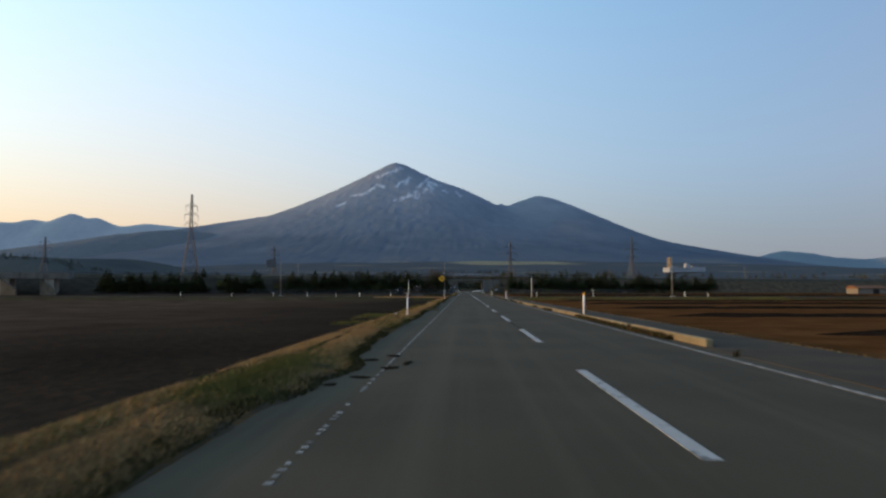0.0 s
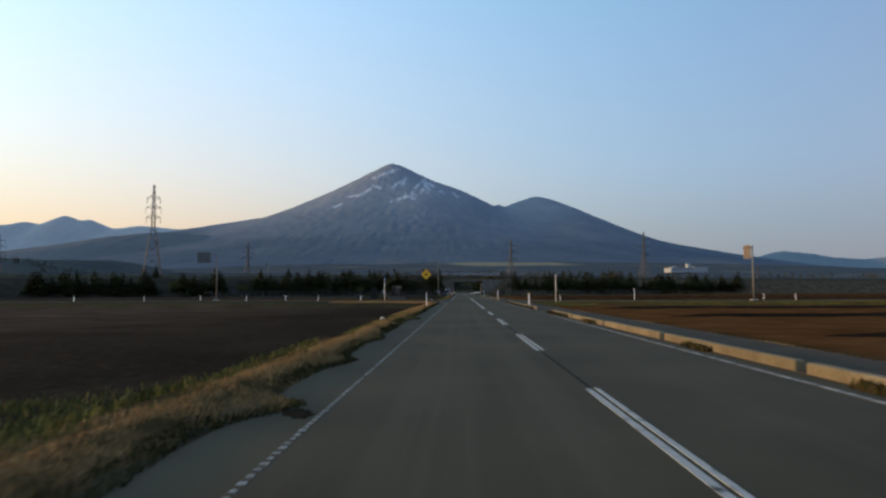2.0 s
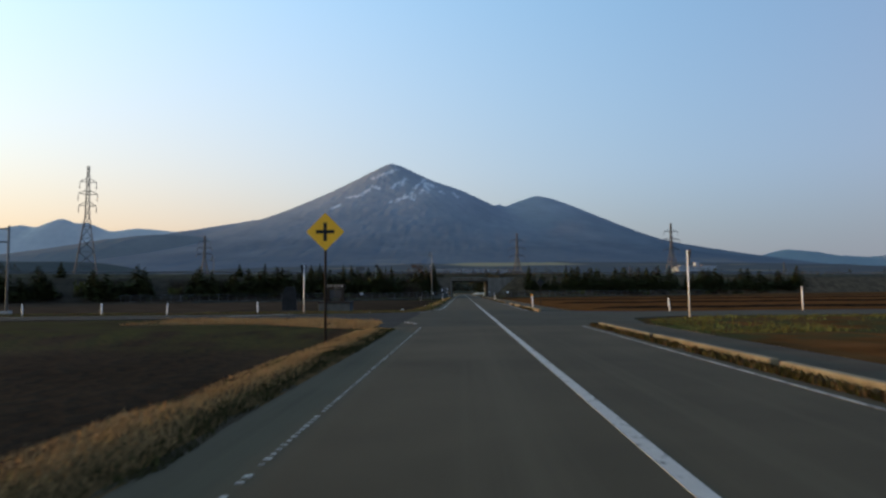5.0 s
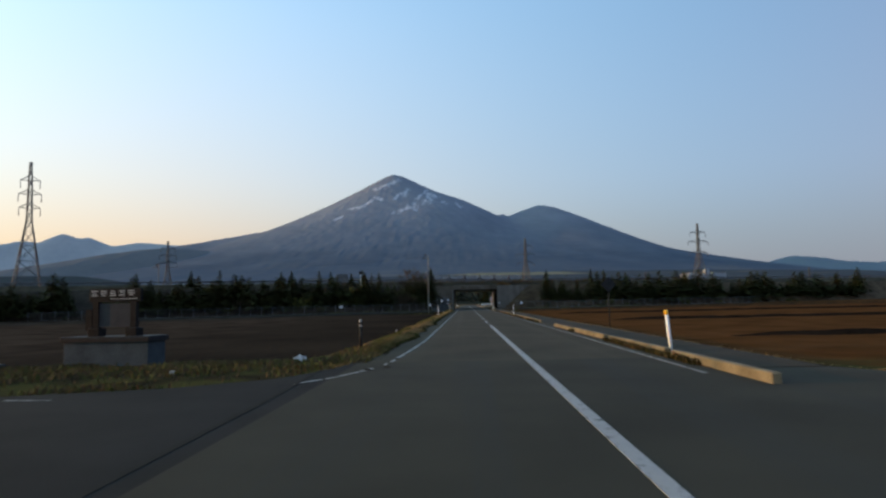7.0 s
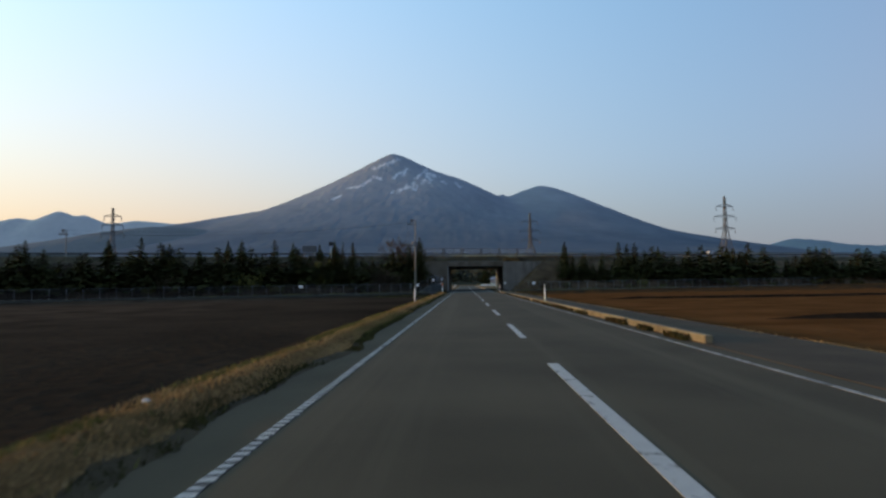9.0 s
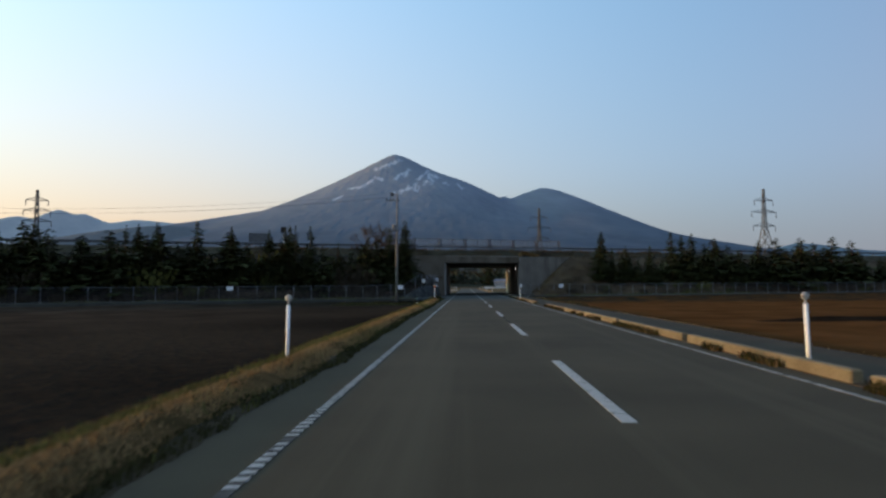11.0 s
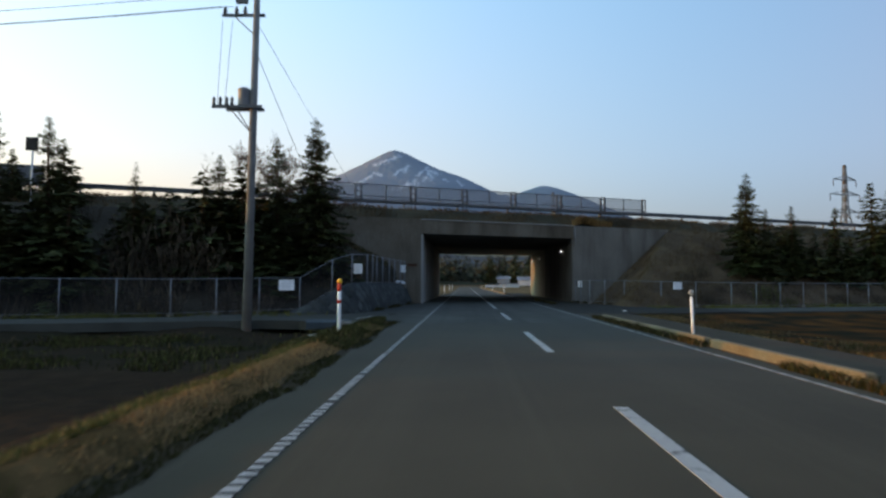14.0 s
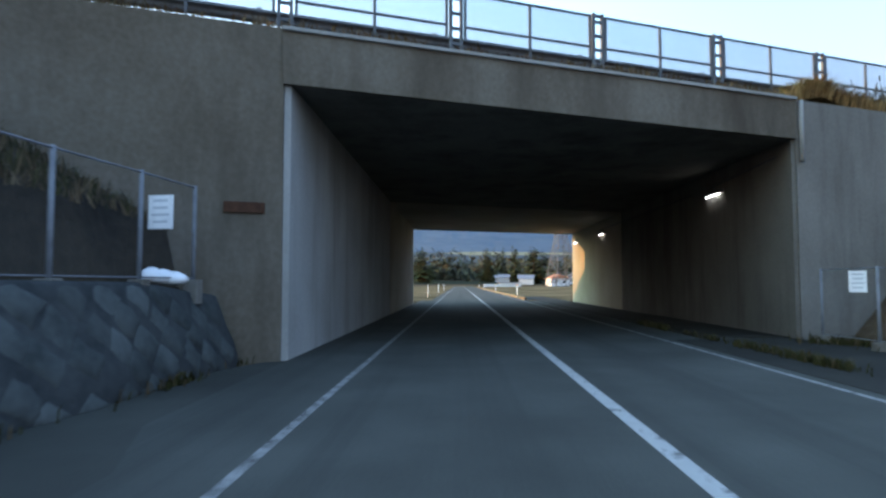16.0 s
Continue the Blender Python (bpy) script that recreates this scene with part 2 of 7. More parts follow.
ASPHALT_C = (0.034, 0.033, 0.030)
M = {
    "asphalt": mat("asphalt", (0.0415, 0.0344, 0.0222), (0.0680, 0.0562, 0.0363), 0.9, 0.35, 55, 0.5, depth=0.006, spec=0.08),
    # cooler copy of asphalt, with the shade near the underpass in its colour
    "asphalt_shade": mat("asphalt_shade", (0.043, 0.0445, 0.0385), (0.069, 0.0715, 0.0620), 0.9, 0.6, 45, 0.5, depth=0.008, spec=0.08),
    "path": mat("path_asphalt", (0.039, 0.0300, 0.0195), (0.062, 0.0475, 0.0310), 0.9, 0.8, 50, 0.5, depth=0.006, spec=0.08),
    # dark copy of the footpath asphalt: underpass shade put into the colour
    "path_shade": mat("path_asphalt_shade", (0.019, 0.0185, 0.0155), (0.033, 0.0320, 0.0265), 0.9, 0.8, 50, 0.5, depth=0.006, spec=0.08),
    "apron": mat("apron_asphalt", (0.034, 0.0345, 0.0295), (0.055, 0.0560, 0.0480), 0.9, 0.6, 45, 0.5, depth=0.008, spec=0.08),
    "seal": mat("crack_seal", (0.020, 0.019, 0.017), (0.031, 0.029, 0.025), 0.95, 2, 40, 0.2, spec=0.03),
    "line": worn("line_paint", (0.36, 0.36, 0.34), ASPHALT_C, 0.36, 0.46),
    "letter_grey": mat("letter_grey", (0.34, 0.35, 0.36), (0.5, 0.5, 0.5), 0.6, 8, 50, 0.05),
    "line_worn": worn("line_paint_worn", (0.27, 0.27, 0.255), ASPHALT_C, 0.38, 0.56),
    "line_faint": worn("line_paint_faint", (0.085, 0.085, 0.08), ASPHALT_C, 0.46, 0.66, 2.0),
    "soil": mat("plough_soil_dark", (0.026, 0.019, 0.015), (0.062, 0.044, 0.032), 0.95, 0.12, 3.0, 0.9, depth=0.12, spec=0.1),
    "concrete": streaked(mat("concrete_grey", (0.128, 0.117, 0.100), (0.185, 0.172, 0.150), 0.9, 0.5, 14, 0.25, depth=0.01, spec=0.1), (0.082, 0.073, 0.060), (1.0, 1.0, 0.14)),
    "concrete_tan": streaked(mat("concrete_tan", (0.098, 0.080, 0.058), (0.160, 0.140, 0.112), 0.9, 0.4, 12, 0.25, depth=0.01, spec=0.1), (0.064, 0.051, 0.037), (0.7, 0.7, 0.16)),
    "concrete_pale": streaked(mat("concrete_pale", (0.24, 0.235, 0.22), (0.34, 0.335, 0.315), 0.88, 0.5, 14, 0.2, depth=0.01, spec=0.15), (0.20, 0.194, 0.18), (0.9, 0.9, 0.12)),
    "concrete_far": mat("concrete_pale_tan", (0.27, 0.235, 0.185), (0.35, 0.31, 0.25), 0.88, 0.5, 14, 0.2, depth=0.01, spec=0.1),
    "kerb": mat("kerb_concrete", (0.106, 0.085, 0.053), (0.206, 0.168, 0.108), 0.92, 1.1, 30, 0.4, depth=0.008, objrand=0.15, spec=0.1),
    "sprayed": mat("wall_mortar", (0.026, 0.029, 0.030), (0.052, 0.056, 0.055), 0.92, 2.0, 9, 0.6, depth=0.02, spec=0.05),
    "white": mat("white_paint", (0.74, 0.74, 0.72), (0.84, 0.84, 0.82), 0.5, 6, 60, 0.1),
    "plate_white": mat("plate_white", (0.72, 0.73, 0.74), (0.82, 0.82, 0.82), 0.5, 6, 50, 0.05),
    "ink": mat("ink_grey", (0.46, 0.48, 0.51), (0.53, 0.55, 0.58), 0.7, 6, 50, 0.0, spec=0.08),
    "lens": mat("reflector_grey", (0.30, 0.29, 0.26), (0.40, 0.385, 0.34), 0.35, 20, 80, 0.3),
    "amber": mat("amber_plastic", (0.85, 0.42, 0.02), (0.95, 0.50, 0.03), 0.4, 10, 50, 0.05),
    "red": mat("red_band", (0.45, 0.03, 0.015), (0.60, 0.05, 0.02), 0.5, 10, 50, 0.05),
    "yellow": mat("sign_yellow", (0.78, 0.37, 0.008), (0.88, 0.45, 0.014), 0.45, 5, 40, 0.05),
    "black": mat("black_paint", (0.012, 0.012, 0.012), (0.03, 0.028, 0.026), 0.55, 8, 50, 0.1, spec=0.08),
    "rust": mat("rusty_steel", (0.12, 0.05, 0.025), (0.22, 0.11, 0.06), 0.8, 8, 60, 0.3, spec=0.08),
    "rust_dark": mat("dark_rust", (0.050, 0.026, 0.018), (0.085, 0.042, 0.026), 0.85, 8, 60, 0.3, spec=0.05),
    "steel": mat("galvanised_steel", (0.34, 0.35, 0.36), (0.48, 0.49, 0.50), 0.5, 5, 50, 0.1, metal=0.6),
    "steel_fence": mat("weathered_steel", (0.13, 0.135, 0.145), (0.20, 0.21, 0.225), 0.6, 5, 50, 0.1, metal=0.3, spec=0.08),
    "steel_screen": mat("screen_steel", (0.075, 0.08, 0.085), (0.12, 0.125, 0.135), 0.6, 5, 50, 0.1, metal=0.3, spec=0.08),
    "asphalt_dark": mat("asphalt_dark", (0.0310, 0.0278, 0.0190), (0.054, 0.0485, 0.0332), 0.9, 0.35, 55, 0.5, depth=0.006, spec=0.08),
    "asphalt_lane": mat("asphalt_lane", (0.0150, 0.0147, 0.0133), (0.027, 0.0262, 0.0235), 0.92, 0.5, 45, 0.5, depth=0.008, spec=0.06),
    "rib_worn": mat("worn_rib_paint", (0.14, 0.14, 0.13), (0.30, 0.30, 0.285), 0.85, 3, 20, 0.2, island=0.25, spec=0.1),
    "steel_dark": mat("dark_steel", (0.08, 0.085, 0.09), (0.14, 0.145, 0.15), 0.6, 5, 50, 0.1, metal=0.3, spec=0.08),
    "sign_back": mat("sign_back", (0.018, 0.019, 0.021), (0.034, 0.035, 0.038), 0.6, 4, 40, 0.1, spec=0.08),
    "sign_back_pale": mat("sign_back_pale", (0.15, 0.13, 0.108), (0.21, 0.185, 0.155), 0.6, 4, 40, 0.1, spec=0.08),
    "pole_concrete": mat("pole_concrete", (0.13, 0.13, 0.125), (0.20, 0.195, 0.185), 0.85, 2, 40, 0.2, spec=0.08),
    "wire": mat("wire_black", (0.015, 0.015, 0.015), (0.03, 0.03, 0.03), 0.6, 5, 30, 0.0, spec=0.08),
    "porcelain": mat("insulator", (0.05, 0.05, 0.055), (0.09, 0.09, 0.10), 0.3, 10, 50, 0.0),
    "transformer": mat("transformer_paint", (0.16, 0.17, 0.18), (0.22, 0.23, 0.24), 0.5, 6, 40, 0.1),
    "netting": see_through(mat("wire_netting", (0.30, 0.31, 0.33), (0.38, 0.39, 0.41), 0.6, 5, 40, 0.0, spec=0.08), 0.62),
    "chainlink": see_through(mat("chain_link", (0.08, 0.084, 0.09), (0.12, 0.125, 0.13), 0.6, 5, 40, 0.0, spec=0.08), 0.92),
    "bark": mat("bark", (0.055, 0.038, 0.026), (0.11, 0.08, 0.06), 0.95, 6, 40, 0.6, depth=0.02, spec=0.08),
    "needles": mat("spruce_needles", (0.026, 0.037, 0.0125), (0.065, 0.068, 0.023), 0.85, 0.9, 9, 0.0, island=0.45, spec=0.15),
    # needles greyed in their colour for the haze of the distance
    "needles_far": mat("far_conifer_hazed", (0.036, 0.043, 0.030), (0.064, 0.064, 0.044), 0.9, 0.05, 3, 0.0, island=0.4, spec=0.1),
    "twigs": mat("bare_twigs", (0.042, 0.033, 0.023), (0.082, 0.064, 0.044), 0.9, 1, 9, 0.0, island=0.4, spec=0.08),
    "straw": mat("dry_grass", (0.17, 0.095, 0.036), (0.28, 0.17, 0.07), 0.9, 0.5, 7, 0.0, island=0.45, spec=0.1),
    "dead": mat("dead_grass", (0.065, 0.044, 0.024), (0.12, 0.083, 0.046), 0.95, 0.5, 7, 0.0, island=0.28, spec=0.05),
    "green": mat("green_weed", (0.056, 0.060, 0.016), (0.108, 0.106, 0.032), 0.9, 0.5, 3, 0.0, island=0.2, spec=0.1),
    "stone_dark": mat("dark_granite", (0.014, 0.0145, 0.016), (0.026, 0.027, 0.029), 0.6, 3, 40, 0.2, spec=0.08),
    "stone_grey": mat("blue_grey_stone", (0.034, 0.045, 0.052), (0.062, 0.076, 0.084), 0.85, 2, 16, 0.5, depth=0.02, spec=0.08),
    "wood_dark": mat("dark_timber", (0.010, 0.009, 0.009), (0.022, 0.019, 0.018), 0.75, 4, 40, 0.3, spec=0.08),
    "panel": mat("panel_board", (0.025, 0.028, 0.033), (0.045, 0.049, 0.055), 0.5, 2, 30, 0.05, spec=0.08),
    "rock": mat("pale_rock", (0.38, 0.37, 0.34), (0.55, 0.53, 0.49), 0.9, 5, 30, 0.5, spec=0.08),
    "wall_white": mat("white_render", (0.42, 0.43, 0.44), (0.54, 0.55, 0.56), 0.8, 0.2, 5, 0.1, spec=0.08),
    # white walls, with distance haze put into the blue-grey
    "factory": mat("factory_hazed_white", (0.25, 0.28, 0.31), (0.31, 0.34, 0.37), 0.7, 0.2, 5, 0.1, spec=0.08),
    "roof_red": mat("roof_red", (0.30, 0.10, 0.05), (0.40, 0.16, 0.08), 0.7, 1, 10, 0.2),
    "roof_grey": mat("roof_grey", (0.12, 0.13, 0.15), (0.20, 0.21, 0.23), 0.6, 1, 10, 0.2),
    "glass_dark": mat("window_glass", (0.03, 0.035, 0.04), (0.05, 0.055, 0.06), 0.1, 1, 10, 0.0, spec=0.6),
}
streaked(M["asphalt"], (0.073, 0.0622, 0.0410), (1.1, 0.010, 1.0), 0.50, 0.72)
streaked(M["asphalt_shade"], (0.040, 0.041, 0.036), (1.1, 0.012, 1.0), 0.48, 0.70)
streaked(M["asphalt_dark"], (0.039, 0.039, 0.033), (0.9, 0.02, 1.0), 0.50, 0.72)


def shade_tint_north(m, y0, y1, c):
    """Puts the cooler grey of the shaded road into the colour between y0 and y1."""
    n, l = m.node_tree.nodes, m.node_tree.links
    b = n["Principled BSDF"]
    geo, sep, r, x = n.new("ShaderNodeNewGeometry"), n.new("ShaderNodeSeparateXYZ"), n.new("ShaderNodeMapRange"), n.new("ShaderNodeMix")
    x.data_type = "RGBA"
    l.new(geo.outputs["Position"], sep.inputs[0])
    l.new(sep.outputs[1], r.inputs[0])
    r.inputs[1].default_value, r.inputs[2].default_value = y0, y1
    l.new(r.outputs[0], x.inputs[0])
    l.new(b.inputs["Base Color"].links[0].from_socket, x.inputs[6])
    x.inputs[7].default_value = (*c, 1)
    l.new(x.outputs[2], b.inputs["Base Color"])


shade_tint_north(M["asphalt"], 212, 236, (0.052, 0.0535, 0.0465))
tube = bpy.data.materials.new("lit_tube")
tube.use_nodes = True
tube.node_tree.nodes["Principled BSDF"].inputs["Emission Color"].default_value = (0.9, 0.97, 1.0, 1)
tube.node_tree.nodes["Principled BSDF"].inputs["Emission Strength"].default_value = 1.8
M["tube"] = tube


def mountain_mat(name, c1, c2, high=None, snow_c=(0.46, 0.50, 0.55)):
    """Wooded slopes with distance haze in their colours: two tones in large and small patches, a paler one higher up,
    and snow where the mesh carries it.
    """
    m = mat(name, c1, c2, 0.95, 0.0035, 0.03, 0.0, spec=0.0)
    n, l = m.node_tree.nodes, m.node_tree.links
    b = n["Principled BSDF"]
    col = b.inputs["Base Color"].links[0].from_socket
    geo, sep = n.new("ShaderNodeNewGeometry"), n.new("ShaderNodeSeparateXYZ")
    l.new(geo.outputs["Position"], sep.inputs[0])

    def over(fac, a, c):
        x = n.new("ShaderNodeMix")
        x.data_type = "RGBA"
        l.new(fac, x.inputs[0])
        l.new(a, x.inputs[6])
        x.inputs[7].default_value = (*c, 1)
        return x.outputs[2]

    def ranged(sock, lo, hi):
        r = n.new("ShaderNodeMapRange")
        r.inputs[1].default_value, r.inputs[2].default_value = lo, hi
        l.new(sock, r.inputs[0])
        return r.outputs[0]

    def blotch(scale, stretch=(1, 1, 1), detail=6):
        mp, t = n.new("ShaderNodeMapping"), n.new("ShaderNodeTexNoise")
        mp.inputs["Scale"].default_value = stretch
        t.inputs["Scale"].default_value, t.inputs["Detail"].default_value, t.inputs["Roughness"].default_value = scale, detail, 0.65
        l.new(geo.outputs["Position"], mp.inputs[0])
        l.new(mp.outputs[0], t.inputs["Vector"])
        return t.outputs[0]
    if high is not None:
        wob = n.new("ShaderNodeMath")
        wob.operation, wob.inputs[1].default_value = "MULTIPLY_ADD", 420.0
        l.new(blotch(0.004), wob.inputs[0])
        l.new(sep.outputs[2], wob.inputs[2])
        col = over(ranged(wob.outputs[0], 420, 860), col, high)
        # pale clearings and brown felled strips low on the flanks
        foot_n = n.new("ShaderNodeMath")
        foot_n.operation = "MULTIPLY"
        l.new(ranged(sep.outputs[2], 230, 60), foot_n.inputs[0])
        l.new(ranged(blotch(1.0, (0.0028, 0.002, 0.020)), 0.58, 0.70), foot_n.inputs[1])
        col = over(foot_n.outputs[0], col, (0.17, 0.155, 0.13))
    at = n.new("ShaderNodeAttribute")
    at.attribute_name = "snow"
    rag = n.new("ShaderNodeMath")
    rag.operation, rag.inputs[1].default_value = "MULTIPLY_ADD", 2.6
    l.new(blotch(0.045, (1, 0.2, 0.55)), rag.inputs[0])
    l.new(at.outputs["Fac"], rag.inputs[2])
    col = over(ranged(rag.outputs[0], 1.86, 2.5), col, snow_c)
    l.new(col, b.inputs["Base Color"])
    return m


# the haze of the distance is put into these base colours
M["mountain"] = mountain_mat("mountain_hazy_woods", (0.073, 0.097, 0.128), (0.098, 0.120, 0.146), (0.195, 0.224, 0.262))
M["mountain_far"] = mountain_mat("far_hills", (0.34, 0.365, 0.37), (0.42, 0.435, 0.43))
M["mountain_far_right"] = mountain_mat("far_hills_hazy_blue", (0.125, 0.17, 0.205), (0.15, 0.19, 0.225))
M["foothill"] = mountain_mat("foothill_hazy_woods", (0.115, 0.128, 0.138), (0.150, 0.158, 0.164))


# ---- mesh building ----
class Geo:
    """Collects vertices and faces of one mesh."""

    def __init__(self):
        self.v, self.f, self.s = [], [], []

    def add(self, verts, faces, smooth=False):
        o = len(self.v)
        self.v += [tuple(p) for p in verts]
        self.f += [tuple(i + o for i in f) for f in faces]
        self.s += [smooth] * len(faces)
        return self

    def box(self, x0, x1, y0, y1, z0, z1, c=0.0, m=None):
        """A box, with its upright and top edges chamfered by c."""
        if c <= 0:
            v = [(x, y, z) for z in (z0, z1) for x, y in ((x0, y0), (x1, y0), (x1, y1), (x0, y1))]
            f = [(3, 2, 1, 0), (4, 5, 6, 7), (0, 1, 5, 4), (1, 2, 6, 5), (2, 3, 7, 6), (3, 0, 4, 7)]
        else:
            def ring(k, z):
                a, b, cc, d = x0 + k, x1 - k, y0 + k, y1 - k
                return [(a + c, cc, z), (b - c, cc, z), (b, cc + c, z), (b, d - c, z), (b - c, d, z), (a + c, d, z), (a, d - c, z), (a, cc + c, z)]
            v = ring(0, z0) + ring(0, z1 - c) + ring(c * 0.8, z1)
            f = [tuple(range(7, -1, -1)), tuple(range(16, 24))]
            for r in (0, 8):
                f += [(r + i, r + (i + 1) % 8, r + 8 + (i + 1) % 8, r + 8 + i) for i in range(8)]
        if m is not None:
            v = [m @ Vector(p) for p in v]
        return self.add(v, f)

    def rod(self, a, b, r0, r1=None, n=8, smooth=True, caps=True):
        a, b = Vector(a), Vector(b)
        r1 = r0 if r1 is None else r1
        w = (b - a).normalized()
        u = w.orthogonal().normalized()
        t = w.cross(u)
        v = []
        for p, r in ((a, r0), (b, r1)):
            v += [p + r * (math.cos(2 * math.pi * i / n) * u + math.sin(2 * math.pi * i / n) * t) for i in range(n)]
        self.add(v, [(i, (i + 1) % n, n + (i + 1) % n, n + i) for i in range(n)], smooth)
        if caps:
            self.add([], [])
            o = len(self.v) - 2 * n
            self.f += [tuple(o + i for i in range(n - 1, -1, -1)), tuple(o + n + i for i in range(n))]
            self.s += [False, False]
        return self

    def lathe(self, prof, n=16, at=(0, 0, 0), axis=None):
        """prof: (radius, height) rows turned round z."""
        v = [(r * math.cos(2 * math.pi * i / n), r * math.sin(2 * math.pi * i / n), z) for r, z in prof for i in range(n)]
        if axis is not None:
            v = [axis @ Vector(p) for p in v]
        v = [Vector(p) + Vector(at) for p in v]
        f = [(k * n + i, k * n + (i + 1) % n, (k + 1) * n + (i + 1) % n, (k + 1) * n + i) for k in range(len(prof) - 1) for i in range(n)]
        return self.add(v, f, True)

    def prism(self, poly, z0, z1):
        """An upright prism over a plan polygon, anticlockwise."""
        n = len(poly)
        v = [(x, y, z0) for x, y in poly] + [(x, y, z1) for x, y in poly]
        return self.add(v, [tuple(range(n - 1, -1, -1)), tuple(range(n, 2 * n))] + [(i, (i + 1) % n, n + (i + 1) % n, n + i) for i in range(n)])

    def mesh(self, name, material):
        me = bpy.data.meshes.new(name)
        me.from_pydata(self.v, [], self.f)
        me.polygons.foreach_set("use_smooth", self.s)
        me.materials.append(material)
        me.update()
        return me


def part(name, geo, material, parent=None, label="", at=None):
    """Links a mesh as one object, under a thing where one is given."""
    ob = new(name, geo.mesh(name, material) if isinstance(geo, Geo) else geo)
    if parent is not None:
        ob.parent = parent
    if at is not None:
        ob.matrix_basis = at
    return tagged(ob, label)


def thing(name, label, category, at=None, group="", kind=""):
    """An Empty that holds a thing's parts."""
    ob = new(name)
    ob.empty_display_size = 0.2
    if at is not None:
        ob.matrix_basis = at
    return tagged(ob, label, category, group, kind)


def grid_mesh(name, xs, ys, fn, material, smooth=True):
    X, Y = np.meshgrid(xs, ys)
    px, py, pz = fn(X, Y)
    v = np.stack([px.ravel(), py.ravel(), pz.ravel()], 1)
    w, h = len(xs), len(ys)
    i = (np.arange(h - 1)[:, None] * w + np.arange(w - 1)[None]).ravel()
    f = np.stack([i, i + 1, i + 1 + w, i + w], 1)
    me = bpy.data.meshes.new(name)
    me.from_pydata(v.tolist(), [], f.tolist())
    if smooth:
        me.polygons.foreach_set("use_smooth", [True] * len(me.polygons))
    me.materials.append(material)
    me.update()
    return new(name, me)


def wave_noise(x, y, seed, scale, octaves=4, gain=0.5):
    """Smooth value noise on arrays."""
    out, amp = np.zeros_like(x, dtype=float), 1.0
    for o in range(octaves):
        s = scale * 2 ** o
        gx, gy = x * s + seed * 17.3 + o * 5.1, y * s + seed * 9.7 - o * 3.3
        ix, iy = np.floor(gx), np.floor(gy)
        fx, fy = gx - ix, gy - iy
        fx, fy = fx * fx * (3 - 2 * fx), fy * fy * (3 - 2 * fy)

        def hsh(a, b):
            q = np.sin(a * 127.1 + b * 311.7 + seed * 74.7) * 43758.5453
            return q - np.floor(q)
        a, b = hsh(ix, iy), hsh(ix + 1, iy)
        c, d = hsh(ix, iy + 1), hsh(ix + 1, iy + 1)
        out += amp * ((a * (1 - fx) + b * fx) * (1 - fy) + (c * (1 - fx) + d * fx) * fy - 0.5)
        amp *= gain
    return out


def spread(lo, hi, near, step, grow):
    """Grid lines from lo to hi, step apart within near=(a, b) and wider and wider beyond."""
    a, b = near
    out = list(np.arange(a, b + step / 2, step))
    s, p = step, out[-1]
    while p < hi:
        s *= grow
        p = min(hi, p + s)
        out.append(p)
    s, p = step, out[0]
    while p > lo:
        s *= grow
        p = max(lo, p - s)
        out.insert(0, p)
    return np.array(out)


def step01(x, a, b):
    t = np.clip((x - a) / (b - a), 0, 1)
    return t * t * (3 - 2 * t)


# ---- the lie of the land ----
SKEW = radians(22.0)                 # the expressway crosses the road at this slant
CA, SA, FACE_Y = math.cos(SKEW), math.sin(SKEW), 253.46


def face_y(x, b):
    """y of the point at x that lies b metres behind the tunnel's face line."""
    return FACE_Y + (b + SA * x) / CA


def ground_height(X, Y):
    slim = step01(Y, 26, 42)                # past its broad beginning the verge is a narrow hump
    left = -0.03 + 0.08 * step01(-X, 3.6, 4.3) + (0.05 + 0.03 * slim) * np.exp(-((X + 4.7 - 0.32 * slim) / (0.45 - 0.13 * slim)) ** 2) - 0.48 * step01(-X, 5.2 - 0.3 * slim, 6.6 - 0.3 * slim)
    right = -0.03 - 0.30 * step01(X, 5.6, 7.2)
    z = np.where(X < 0, left, right)
    flat = np.where(X < 0, step01(Y, 95.5, 98) * (1 - step01(Y, 122, 125)), step01(Y, 101, 106) * (1 - step01(Y, 117, 121)))
    lip = -0.05 + 0 * X
    z = z * (1 - flat) + lip * flat
    b = (Y - FACE_Y) * CA - SA * X
    near_road = step01(X, -7.5, -5.5)
    yard = np.where(X < 0, step01(b, -17 - 2.2 * near_road, -16 - 1.8 * near_road), step01(b, -22, -17))
    z = z * (1 - yard) + (-0.06) * yard
    rough = wave_noise(X, Y, 3, 0.5, 3) * 0.07 * step01(np.abs(X), 5.2, 7.0) * (1 - flat) * (1 - yard)
    rise = np.maximum(0, Y - 480) * 0.036 + np.maximum(0, Y - 1300) * 0.03
    rise = rise * (1 - 0.35 * step01(np.abs(X), 300, 2500))
    return z + rough + rise + wave_noise(X, Y, 5, 0.004, 3) * 9 * step01(Y, 520, 1500)


